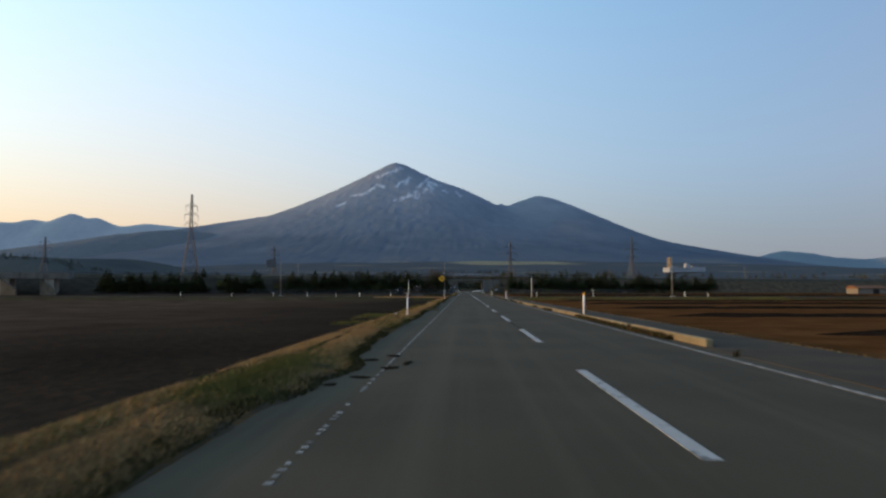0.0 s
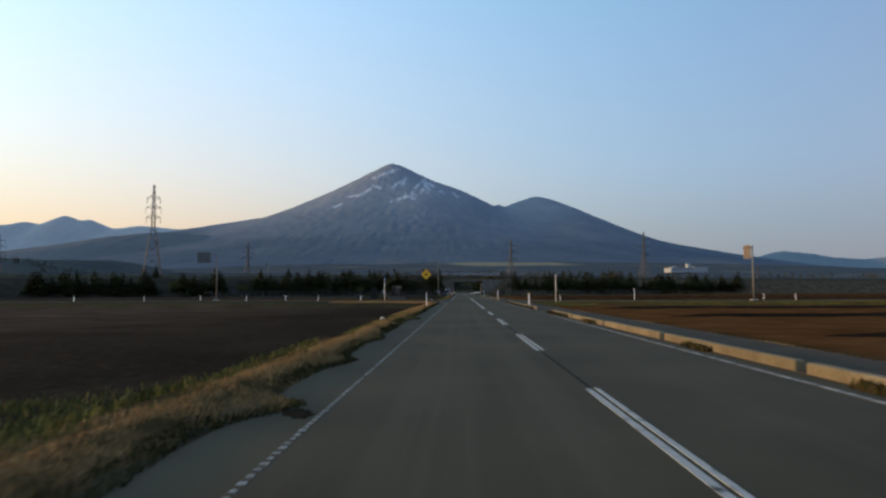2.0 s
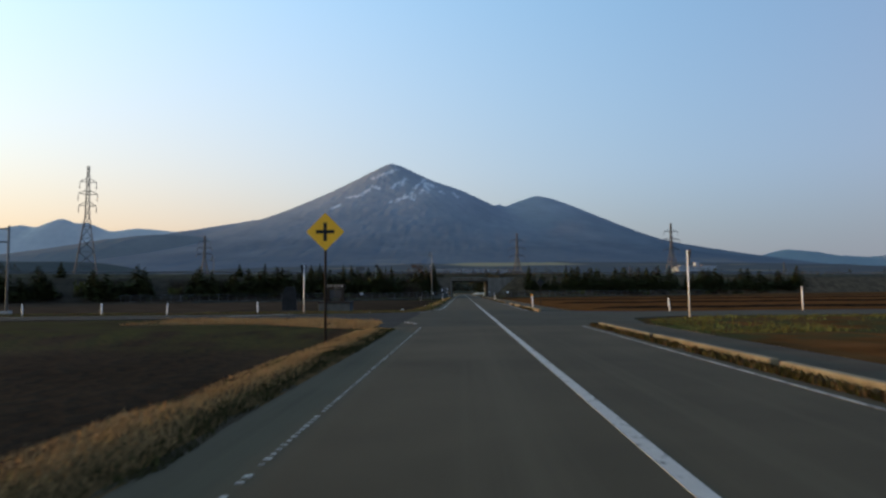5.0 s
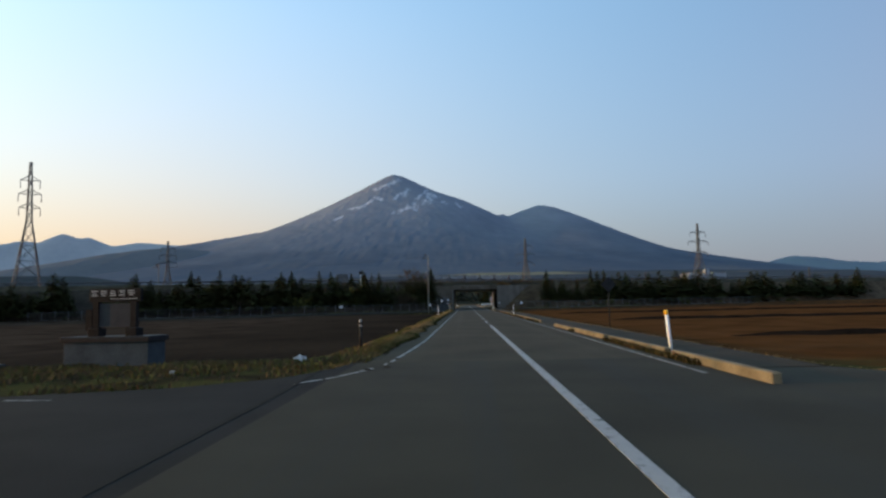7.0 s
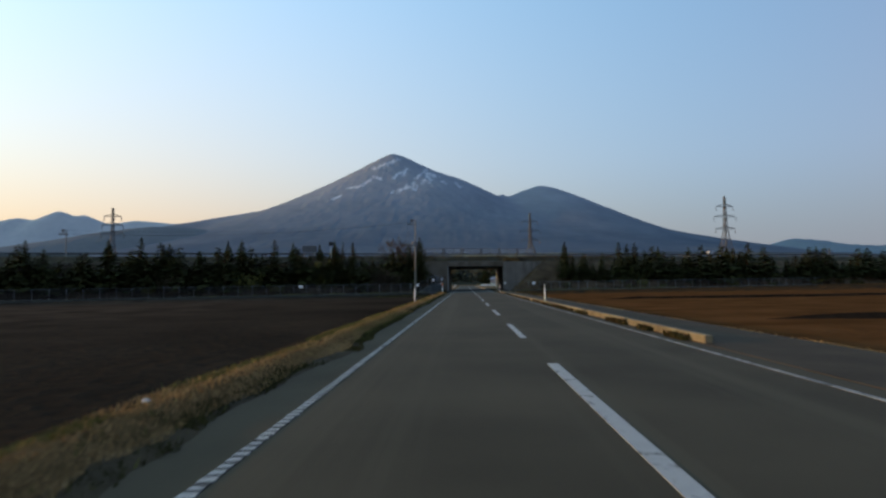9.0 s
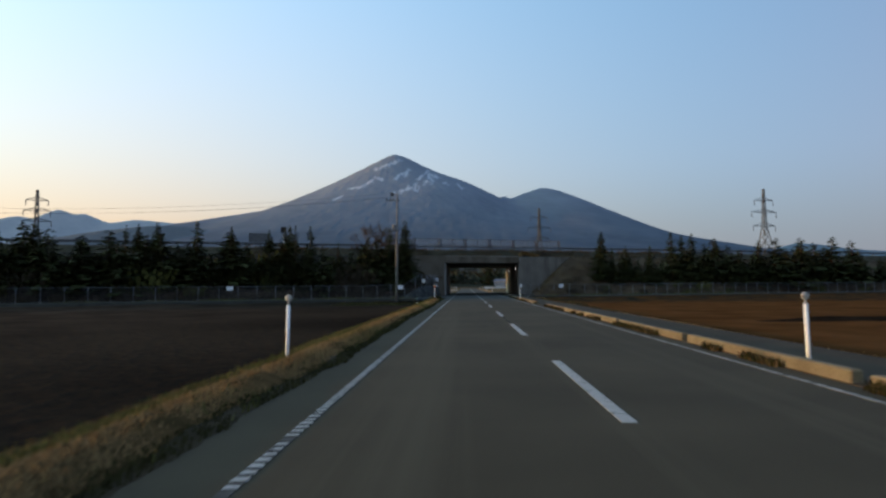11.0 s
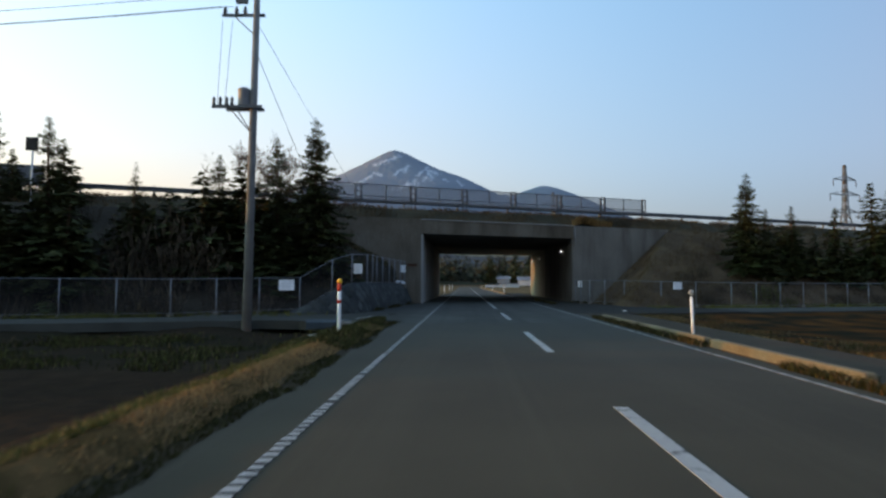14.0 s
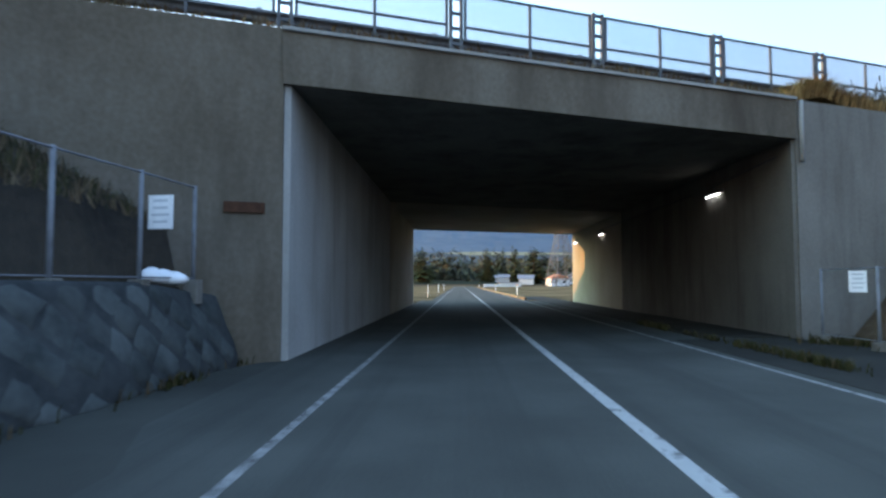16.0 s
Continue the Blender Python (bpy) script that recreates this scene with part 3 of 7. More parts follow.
def verge_edge(y):
    """x of the ragged line where the western verge meets the asphalt."""
    y = np.asarray(y, dtype=float)
    e = -3.90 + 0.18 * step01(y, 104, 122) + 0.16 * wave_noise(y * 0, y, 61, 0.45, 5, 0.65)
    for y0, a, w in ((8.0, 0.45, 1.4), (36.9, 0.42, 0.6), (41.2, 0.32, 0.9), (46.5, 0.25, 0.8), (58.6, 0.42, 0.7), (132.5, 0.22, 2.5), (137.6, 0.30, 1.1), (139.9, 0.18, 0.6), (147, 0.2, 2.0), (5.5, 0.25, 0.8)):
        e = e + a * np.exp(-((y - y0) / w) ** 2)
    return e


def field_mat():
    """Bare ploughland: dark to the west of the road, red-brown to the east, pale meadow strips far off."""
    m = mat("ploughland", (0.0165, 0.0126, 0.0094), (0.038, 0.0275, 0.0188), 1.0, 0.10, 2.2, 0.8, depth=0.10, spec=0.0)
    n, l = m.node_tree.nodes, m.node_tree.links
    b = n["Principled BSDF"]
    dark = b.inputs["Base Color"].links[0].from_socket
    geo, sep = n.new("ShaderNodeNewGeometry"), n.new("ShaderNodeSeparateXYZ")
    l.new(geo.outputs["Position"], sep.inputs[0])

    def between(sock, lo, hi):
        r = n.new("ShaderNodeMapRange")
        r.inputs[1].default_value, r.inputs[2].default_value = lo, hi
        l.new(sock, r.inputs[0])
        return r.outputs[0]

    def mixed(fac, a, c):
        x = n.new("ShaderNodeMix")
        x.data_type = "RGBA"
        l.new(fac, x.inputs[0])
        l.new(a, x.inputs[6])
        if isinstance(c, tuple):
            x.inputs[7].default_value = (*c, 1)
        else:
            l.new(c, x.inputs[7])
        return x.outputs[2]

    def times(a, c):
        x = n.new("ShaderNodeMath")
        x.operation = "MULTIPLY"
        l.new(a, x.inputs[0])
        l.new(c, x.inputs[1])
        return x.outputs[0]

    def noise_at(scale, detail=5):
        t = n.new("ShaderNodeTexNoise")
        t.inputs["Scale"].default_value, t.inputs["Detail"].default_value = scale, detail
        l.new(geo.outputs["Position"], t.inputs["Vector"])
        return t.outputs[0]
    # paler clods away from the road: sun grazing the furrows, put into the soil colour
    far_w = n.new("ShaderNodeMath")
    far_w.operation, far_w.inputs[1].default_value = "MULTIPLY_ADD", 16.0
    l.new(noise_at(0.05), far_w.inputs[0])
    l.new(sep.outputs[0], far_w.inputs[2])
    dry = n.new("ShaderNodeMix")
    dry.data_type = "RGBA"
    dry.inputs[6].default_value, dry.inputs[7].default_value = (0.030, 0.0212, 0.0150, 1), (0.060, 0.0430, 0.0300, 1)
    l.new(between(noise_at(0.30), 0.35, 0.68), dry.inputs[0])
    pale = n.new("ShaderNodeMix")
    pale.data_type = "RGBA"
    pale.inputs[6].default_value, pale.inputs[7].default_value = (0.043, 0.0290, 0.0200, 1), (0.082, 0.0560, 0.0385, 1)
    l.new(between(noise_at(0.30), 0.35, 0.68), pale.inputs[0])
    dark = mixed(between(far_w.outputs[0], -2, -22), dark, mixed(between(sep.outputs[1], 112, 110), dry.outputs[2], pale.outputs[2]))
    # red-brown stubble east of the road
    red = n.new("ShaderNodeMix")
    red.data_type = "RGBA"
    red.inputs[6].default_value, red.inputs[7].default_value = (0.066, 0.0275, 0.0102, 1), (0.108, 0.0465, 0.0175, 1)
    l.new(between(noise_at(0.35), 0.35, 0.65), red.inputs[0])
    col = mixed(between(sep.outputs[0], 5.0, 8.0), dark, red.outputs[2])
    # grassy margins beside the crossroads and along the field edges
    for y0, y1, y2, y3 in ((93, 98, 109.5, 110.5), (116, 117, 121, 124), (222, 227, 262, 270)):
        margin = times(times(between(sep.outputs[1], y0, y1), between(sep.outputs[1], y3, y2)), between(noise_at(0.6), *((0.36, 0.60) if y0 == 93 else (0.34, 0.56) if y0 == 116 else (0.36, 0.60))))
        col = mixed(margin, col, (0.044, 0.041, 0.018) if y0 == 93 else (0.060, 0.054, 0.020) if y0 == 116 else (0.0215, 0.0195, 0.0130))
    # matted dry grass on the western verge and beside the footpath
    wob = n.new("ShaderNodeMath")
    wob.operation = "MULTIPLY_ADD"
    wob.inputs[1].default_value = 0.7
    l.new(noise_at(0.9), wob.inputs[0])
    l.new(sep.outputs[0], wob.inputs[2])
    for x0, x1, x2, x3, lit, dim in ((-3.74, -3.60, -3.2, -3.1, (0.030, 0.026, 0.011, 1), (0.020, 0.019, 0.009, 1)), (-5.25, -4.95, -4.5, -4.4, (0.064, 0.045, 0.021, 1), (0.032, 0.030, 0.012, 1)), (-4.45, -4.3, -3.45, -3.3, (0.095, 0.058, 0.026, 1), (0.050, 0.034, 0.015, 1)),
                                     (5.8, 6.0, 6.8, 7.5, (0.055, 0.031, 0.014, 1), (0.034, 0.027, 0.012, 1))):
        band = times(between(wob.outputs[0], x0, x1), between(wob.outputs[0], x3, x2))
        band = times(band, between(sep.outputs[1], *((420, 400) if x0 > 0 else (44, 32) if x0 < -5 else (225, 220))))
        tuft = n.new("ShaderNodeMix")
        tuft.data_type = "RGBA"
        tuft.inputs[6].default_value, tuft.inputs[7].default_value = lit, dim
        l.new(between(noise_at(2.2), 0.42, 0.62), tuft.inputs[0])
        col = mixed(band, col, tuft.outputs[2])
    # woods and pale meadows on the rising land far away
    plain = n.new("ShaderNodeMix")
    plain.data_type = "RGBA"
    plain.inputs[6].default_value, plain.inputs[7].default_value = (0.030, 0.033, 0.024, 1), (0.066, 0.052, 0.034, 1)
    strip = n.new("ShaderNodeMapping")
    strip.inputs["Scale"].default_value = (0.006, 0.022, 0.0)
    l.new(geo.outputs["Position"], strip.inputs[0])
    st = n.new("ShaderNodeTexNoise")
    st.inputs["Scale"].default_value, st.inputs["Detail"].default_value = 1.0, 3
    l.new(strip.outputs[0], st.inputs["Vector"])
    l.new(between(st.outputs[0], 0.47, 0.53), plain.inputs[0])
    col = mixed(between(sep.outputs[1], 290, 330), col, plain.outputs[2])
    straw_f = n.new("ShaderNodeMix")
    straw_f.data_type = "RGBA"
    straw_f.inputs[6].default_value, straw_f.inputs[7].default_value = (0.080, 0.064, 0.038, 1), (0.17, 0.128, 0.072, 1)
    l.new(between(noise_at(0.12), 0.40, 0.60), straw_f.inputs[0])
    col = mixed(times(times(between(sep.outputs[1], 284, 292), between(sep.outputs[1], 500, 470)), times(between(sep.outputs[0], -70, -50), between(sep.outputs[0], 90, 70))), col, straw_f.outputs[2])
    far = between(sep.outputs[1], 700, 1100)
    # blue-grey of distance haze, put into the woods' colour as on the mountain's foot
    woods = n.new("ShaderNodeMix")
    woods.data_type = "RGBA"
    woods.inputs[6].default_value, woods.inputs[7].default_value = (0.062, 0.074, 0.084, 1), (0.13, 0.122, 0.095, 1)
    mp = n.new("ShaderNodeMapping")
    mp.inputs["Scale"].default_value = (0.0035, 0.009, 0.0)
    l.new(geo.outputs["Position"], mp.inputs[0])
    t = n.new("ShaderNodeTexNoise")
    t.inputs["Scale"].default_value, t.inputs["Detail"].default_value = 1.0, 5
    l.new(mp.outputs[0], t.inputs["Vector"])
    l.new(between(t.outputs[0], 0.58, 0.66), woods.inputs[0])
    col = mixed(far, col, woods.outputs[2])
    # one pale hay meadow at the mountain's foot
    wave = n.new("ShaderNodeMath")
    wave.operation, wave.inputs[1].default_value = "MULTIPLY_ADD", 260.0
    l.new(noise_at(0.006), wave.inputs[0])
    l.new(sep.outputs[1], wave.inputs[2])
    hay = times(times(between(wave.outputs[0], 2420, 2520), between(wave.outputs[0], 2920, 2800)), times(between(sep.outputs[0], -90, -20), between(sep.outputs[0], 470, 380)))
    col = mixed(hay, col, (0.20, 0.185, 0.125))
    l.new(col, b.inputs["Base Color"])
    return m


M["field"] = field_mat()
gx = spread(-4900, 4900, (-6.6, 7.5), 0.15, 1.16)
gy = spread(-400, 3300, (-12, 262), 2.0, 1.10)
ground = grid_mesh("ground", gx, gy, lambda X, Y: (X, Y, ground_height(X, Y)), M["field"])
tagged(ground, "flat ploughed fields, dark brown and red-brown soil", "ground", kind="structure")


def snow_lie(X, Z, patches):
    """How surely snow lies at X, Z: patches are strips (x, z, x, z, width) in the gullies."""
    out = np.zeros_like(X)
    for x0, z0, x1, z1, w in patches:
        dx, dz = x1 - x0, z1 - z0
        rag = 0.6 + 0.75 * np.clip(0.5 + 1.4 * wave_noise(X, Z, 7, 0.035, 3, 0.7), 0, 1)
        t = np.clip(((X - x0) * dx + (Z - z0) * dz) / (dx * dx + dz * dz), 0, 1)
        out = np.maximum(out, 1.05 - 0.42 * np.hypot(X - x0 - t * dx, Z - z0 - t * dz) / (w * rag))
    return np.clip(out, 0, 1)


def hills(name, peaks, y0, depth_y, material, label, seed, rough, xs, reach, patches=(), ys=None):
    """A range of summed peaks (x, height, width, power) along the line y0."""
    def fn(X, Y):
        total = np.zeros_like(X)
        for i, (px, ph, pw, pp) in enumerate(peaks):
            blunt = 42.0 if ph > 800 else 0.0          # the main summit is a worn crater rim, not a point
            d = np.sqrt((X - px) ** 2 + ((Y - y0) * pw / depth_y) ** 2 + blunt ** 2)
            total += np.exp(ph * np.exp(-(d / pw) ** pp) / 14.0)
        Z = 14.0 * np.log(total)
        ang = np.arctan2(X - peaks[0][0], y0 + 60 - Y)
        gully = wave_noise(ang * 7 + wave_noise(X, Y, seed + 4, 0.0016, 3) * 2.5, np.zeros_like(X) + 0.3 + Z * 0.002, seed, 1.0, 4, 0.6)
        slope = np.clip(Z / peaks[0][1], 0, 1)
        front = step01(y0 - Y, 10, 350)
        Z = Z + gully * rough * slope ** 1.6 * front + wave_noise(X, Y, seed + 1, 0.006, 4) * rough * 0.2 * front * slope + wave_noise(X, Y, seed + 2, 0.03, 3) * 4.0
        return X, Y, Z - 40 * (1 - step01(Z, 10, 80))
    snow = []

    def bent(X, Y):
        # the range is laid round the plain, so that its crest keeps the distance reach
        X, Y, Z = fn(X, Y)
        k = reach / np.sqrt(X ** 2 + y0 ** 2)
        snow.append(snow_lie(X * k, Z * k, patches).ravel())
        return X * k, Y * k, Z * k
    if ys is None:
        ys = np.linspace(y0 - depth_y * 2.2, y0 + 250, 84)
    ob = grid_mesh(name, xs, ys, bent, material)
    ob.data.attributes.new("snow", "FLOAT", "POINT").data.foreach_set("value", snow[0])
    return tagged(ob, label, "mountain", kind="structure")


SNOW = [(-612, 799, -459, 876, 19), (-457, 714, -426, 756, 20), (-405, 740, -388, 796, 14), (-745, 636, -651, 653, 15), (-653, 661, -618, 701, 12), (-600, 734, -552, 703, 18),
        (-257, 772, -191, 737, 26), (-241, 734, -204, 670, 18), (-144, 683, -112, 663, 13), (-50, 681, -25, 633, 13), (-307, 710, -294, 739, 11), (-271, 661, -260, 696, 11),
        (-326, 611, -324, 670, 10), (-301, 603, -303, 645, 9), (-378, 617, -353, 632, 13), (-373, 621, -367, 662, 9), (-424, 583, -399, 614, 14), (-455, 584, -444, 603, 10),
        (-815, 547, -775, 569, 10)]
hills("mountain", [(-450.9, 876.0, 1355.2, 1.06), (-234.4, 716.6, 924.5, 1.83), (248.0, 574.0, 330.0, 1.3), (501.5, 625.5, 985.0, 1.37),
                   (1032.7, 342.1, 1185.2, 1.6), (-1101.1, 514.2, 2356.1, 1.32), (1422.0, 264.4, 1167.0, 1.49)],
      4200, 900, M["mountain"], "volcano with bare woods toned blue-grey for haze and streaks of snow below the summit", 11, 6,
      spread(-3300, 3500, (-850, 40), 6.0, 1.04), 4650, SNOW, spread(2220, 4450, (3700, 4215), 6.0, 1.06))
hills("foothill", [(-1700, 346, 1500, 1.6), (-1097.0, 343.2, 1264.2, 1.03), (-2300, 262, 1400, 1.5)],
      3600, 520, M["foothill"], "low wooded foothill, toned grey-blue for haze", 17, 7, np.linspace(-3400, -500, 160), 4050)
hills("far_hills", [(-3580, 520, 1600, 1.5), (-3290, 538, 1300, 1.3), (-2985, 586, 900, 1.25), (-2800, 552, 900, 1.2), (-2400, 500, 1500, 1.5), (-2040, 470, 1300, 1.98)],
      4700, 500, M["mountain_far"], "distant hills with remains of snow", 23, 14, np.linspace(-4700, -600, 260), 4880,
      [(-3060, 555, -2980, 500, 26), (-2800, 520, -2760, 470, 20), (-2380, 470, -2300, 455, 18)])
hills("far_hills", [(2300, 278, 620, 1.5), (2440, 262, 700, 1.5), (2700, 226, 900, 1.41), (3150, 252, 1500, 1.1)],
      4600, 400, M["mountain_far_right"], "distant hills low on the horizon, toned blue for haze", 29, 8, np.linspace(1200, 4000, 160), 4880)

# ---- road, paths and markings ----
road = part("road", Geo().box(-4.1, 3.36, -60, 99.4, -0.30, 0.0).box(-3.85, 3.36, 121.0, 233.0, -0.30, 0.0), M["asphalt"])
tagged(road, "two-lane asphalt road, dark and slightly worn", "road", kind="structure")
road_mid = part("road", Geo().box(-4.1, 3.36, 99.4, 121.0, -0.30, 0.0), M["asphalt_dark"])
tagged(road_mid, "darker newer asphalt across the junction", "road", kind="structure")
road2 = part("road", Geo().prism([(-4.35, 247.0), (-3.85, 245.6), (-3.85, 230.9), (3.36, 231.9), (3.36, 245.5), (6.0, 255.6), (6.0, 287.0), (-4.35, 287.0)], -0.30, 0.003).box(-3.62, 3.36, 287.0, 720, -0.30, 0.0), M["asphalt_shade"])
tagged(road2, "asphalt road through the underpass and on across the fields", "road", kind="structure")


side_w = Geo().prism([(-3.4, 97.5), (-3.4, 123.2), (-3.8, 123.2), (-4.15, 122.4), (-4.4, 120.2), (-4.7, 119.1), (-5.2, 118.0), (-6.7, 116.9), (-9.3, 116.1), (-14, 116.3), (-140, 117.2),
                      (-140, 110.0), (-13, 109.6), (-9.6, 108.8), (-7.2, 107.3), (-5.75, 105.6), (-5.15, 104.0), (-5.0, 102.4), (-4.85, 100.3), (-4.3, 97.5)], -0.3, -0.004)
tagged(part("side_road", side_w, M["asphalt_lane"]), "older grey asphalt of the crossing lane", "road", kind="structure")
side_e = Geo().prism([(3.2, 118.4), (3.2, 100.0), (5.6, 100.0), (6.6, 105.6), (9.5, 107.6), (160, 107.8), (160, 115.0), (9.5, 115.2), (6.6, 116.6), (5.6, 118.4)], -0.3, -0.004)
tagged(part("side_road", side_e, M["asphalt_dark"]), "older grey asphalt of the crossing lane", "road", kind="structure")
part("crack_seal", Geo().prism([(-4.46, 105.6), (-4.38, 105.6), (-4.37, 110), (-4.44, 115), (-4.62, 119.4), (-4.70, 119.4), (-4.54, 115), (-4.45, 110)], -0.02, 0.002), M["seal"], road)
for k, (y0, y1) in enumerate(((17.9, 23.0), (28.0, 33.1), (38.0, 43.1), (48.1, 53.1), (58.2, 63.4), (186.2, 191.4))):
    part("crack_seal", Geo().box(-0.03, 0.015, y0 + 0.2, y1, -0.02, 0.004), M["seal"], road)
path_e = Geo()
for y0, y1 in ((-60, 100.0), (118.4, 240.0)):
    path_e.box(3.352, 5.55, y0, y1, -0.3, 0.010)
tagged(part("pavement", path_e, M["path"]), "grey asphalt footpath beside the road", "pavement", kind="structure")
for x0, x1, b0, b1 in ((-60, -3.7, -16.7, -13.9), (3.4, 70, -15.5, -11.2)):
    g = Geo().prism([(x0, face_y(x0, b0)), (x1, face_y(x1, b0)), (x1, face_y(x1, b1)), (x0, face_y(x0, b1))], -0.3, -0.008)
    tagged(part("service_track", g, M["asphalt_shade"]), "narrow paved track along the foot of the embankment", "road", kind="structure")

apron_w = Geo().prism([(-3.4, 231.5), (-3.4, 252.6), (-4.4, 252.3), (-5.2, 250.0), (-5.8, 241.0), (-6.1, 238.2), (-7.5, 237.2), (-12, 235.6), (-12, 231.0), (-9.0, 232.0), (-7.2, 231.9), (-6.3, 231.2), (-5.5, 230.6), (-5.0, 230.9), (-4.7, 231.9), (-4.2, 232.4), (-3.8, 231.8)][::-1], -0.3, -0.002)
tagged(part("apron", apron_w, M["apron"]), "worn grey asphalt apron before the underpass", "road", kind="structure")
apron_e = Geo().prism([(3.2, 238.5), (5.6, 238.5), (7.5, 239.2), (12, 241.5), (12, 245.6), (9.6, 247.4), (7.6, 251.4), (6.3, 254.2), (6.0, 256.4), (3.2, 255.5)], -0.3, 0.012)
tagged(part("apron", apron_e, M["path_shade"]), "dark asphalt apron and footpath before the underpass", "pavement", kind="structure")
tagged(part("pavement", Geo().box(3.95, 6.0, 256.2, 300, -0.3, 0.03), M["path_shade"]), "footpath through the underpass", "pavement", kind="structure")
marks = thing("lane_markings", "white painted lane lines, worn in places", "road marking", kind="structure")


def dash(x, w, y0, y1, m):
    part("dash", Geo().box(x - w / 2, x + w / 2, y0, y1, -0.02, 0.005), M[m], marks)


for k in range(-5, 7):
    y0 = 3.05 + 10.08 * k
    if y0 < 30 or y0 > 60:
        dash(0, 0.15, y0 - (0.3 if k == 0 else 0), y0 + 4.9, "line")
    else:
        dash(-0.055, 0.075, y0, y0 + 4.9, "line")
        dash(0.06, 0.06, y0 + 0.05, y0 + 4.95, "line")
dash(0, 0.15, 74.8, 102.5, "line")
dash(0.01, 0.17, 103.0, 144.8, "line")
for y0 in (149.5, 160.1, 170.7, 181.2, 191.5, 202.4, 212.4, 222.6, 233.4):
    dash(0, 0.15, y0, y0 + 4.9, "line")
dash(0, 0.15, 243.6, 330, "line")
for k in range(30):
    dash(0, 0.15, 335 + 10 * k, 340 + 10 * k, "line")
ribs = Geo()
rr = random.Random(3)
for k in range(690):
    y0 = -8 + 0.155 * k
    if rr.random() < 0.95 - 0.3 * max(0.0, math.sin(y0 * 0.11 + 1.0)) ** 4:
        w = rr.uniform(0.018, 0.034)
        ribs.prism([(-3.05 - w, y0), (-3.05 + w, y0), (-3.05 + w * 0.9, y0 + rr.uniform(0.04, 0.07)), (-3.05 - w * 0.9, y0 + rr.uniform(0.04, 0.07))], -0.01, 0.007)
tagged(part("line_rib", ribs, M["rib_worn"], marks, "worn raised ribs of an old edge line"), kind="stuff")
part("lane_bar", Geo().prism([(-4.0, 103.5), (-4.15, 103.5), (-3.69, 102.35), (-3.52, 101.9), (-3.38, 101.9), (-3.55, 102.35)], -0.02, 0.006), M["line"], marks)
ribs = Geo()
for k in range(623):
    y0 = 122.3 + 0.16 * k
    if rr.random() < 0.95:
        w, e = rr.uniform(0.045, 0.06), rr.uniform(0.07, 0.11)
        xl = -3.03 - 0.25 * (max(0.0, 131.0 - y0) / 9.0) ** 1.6          # the line bends out towards the crossing
        ribs.prism([(xl - w, y0), (xl + w, y0 + 0.02), (xl + w * 0.9, y0 + e), (xl - w * 0.9, y0 + e)], -0.01, 0.009)
tagged(part("line_rib", ribs, M["line"], marks, "raised white ribs of the edge line"), kind="stuff")
dash(-3.03, 0.10, 131, 222, "line_faint")
dash(-3.03, 0.09, 222, 720, "line_worn")
dash(2.95, 0.09, -60, 62.2, "line_worn")
dash(2.95, 0.12, 62.9, 69.6, "line_faint")
dash(2.95, 0.09, 73.4, 99.0, "line_worn")
dash(2.95, 0.09, 117.6, 720, "line_worn")
g = Geo().prism([(-12.42, 116.15), (-12.75, 116.2), (-15.6, 113.0), (-15.25, 112.95)], -0.02, 0.004)
part("stop_line", g, M["line"], marks)
for x0, y0, x1, y1 in ((-5.5, 106.2, -5.75, 106.5), (-6.3, 107.15, -6.9, 107.75), (-7.1, 107.95, -7.8, 108.55), (-7.9, 108.6, -8.9, 109.15), (-8.95, 109.17, -10.2, 109.45), (-10.5, 109.5, -15, 109.75), (-3.29, 121.75, -3.33, 121.2), (-3.36, 120.7, -3.39, 120.45), (-3.56, 119.7, -3.72, 119.05), (-3.73, 119.0, -3.90, 118.62), (-3.92, 118.55, -4.03, 118.2), (-4.06, 118.12, -4.19, 117.87), (-4.25, 117.75, -4.6, 117.2), (-5.5, 233.2, -5.35, 234.3), (-5.33, 234.4, -5.2, 235.3), (-8.1, 115.58, -8.9, 115.64), (-9.1, 115.66, -9.7, 115.7), (-10.2, 115.74, -11.6, 115.82)):
    n = Vector((-(y1 - y0), x1 - x0)).normalized() * 0.04
    part("edge_line", Geo().prism([(x0 - n.x, y0 - n.y), (x1 - n.x, y1 - n.y), (x1 + n.x, y1 + n.y), (x0 + n.x, y0 + n.y)], -0.02, 0.001), M["line" if x0 > -4.5 and y0 > 116 else "line_worn"], marks)


# soil and dead leaves creeping over the western edge of the asphalt
def litter(X, Y):
    edge = verge_edge(Y) + 0.05 + 0.08 * wave_noise(Y, Y * 0, 64, 2.2, 3, 0.7)
    x = -4.5 + (edge + 4.5) * X
    z = 0.062 * (1 - X) + 0.004 + wave_noise(x, Y, 62, 2.5, 3) * 0.03 * (1 - X) * X * 4
    return x, Y, np.where(X > 0.99, -0.012, z)


M["litter"] = mat("soil_and_dead_leaves", (0.026, 0.021, 0.012), (0.055, 0.040, 0.022), 0.95, 0.8, 22, 0.8, depth=0.03, spec=0.08)
for y0, y1 in ((-6, 97.8), (123.4, 225.0)):
    tagged(grid_mesh("verge_litter", np.array([0, 0.3, 0.55, 0.75, 0.9, 1.0]), np.arange(y0, y1, 0.22), litter, M["litter"]), "soil and dead leaves along the asphalt edge", "verge", kind="structure")


M["spill"] = mat("spilled_soil", (0.011, 0.0085, 0.006), (0.030, 0.022, 0.014), 1.0, 1.5, 18, 0.6, depth=0.02, spec=0.0)


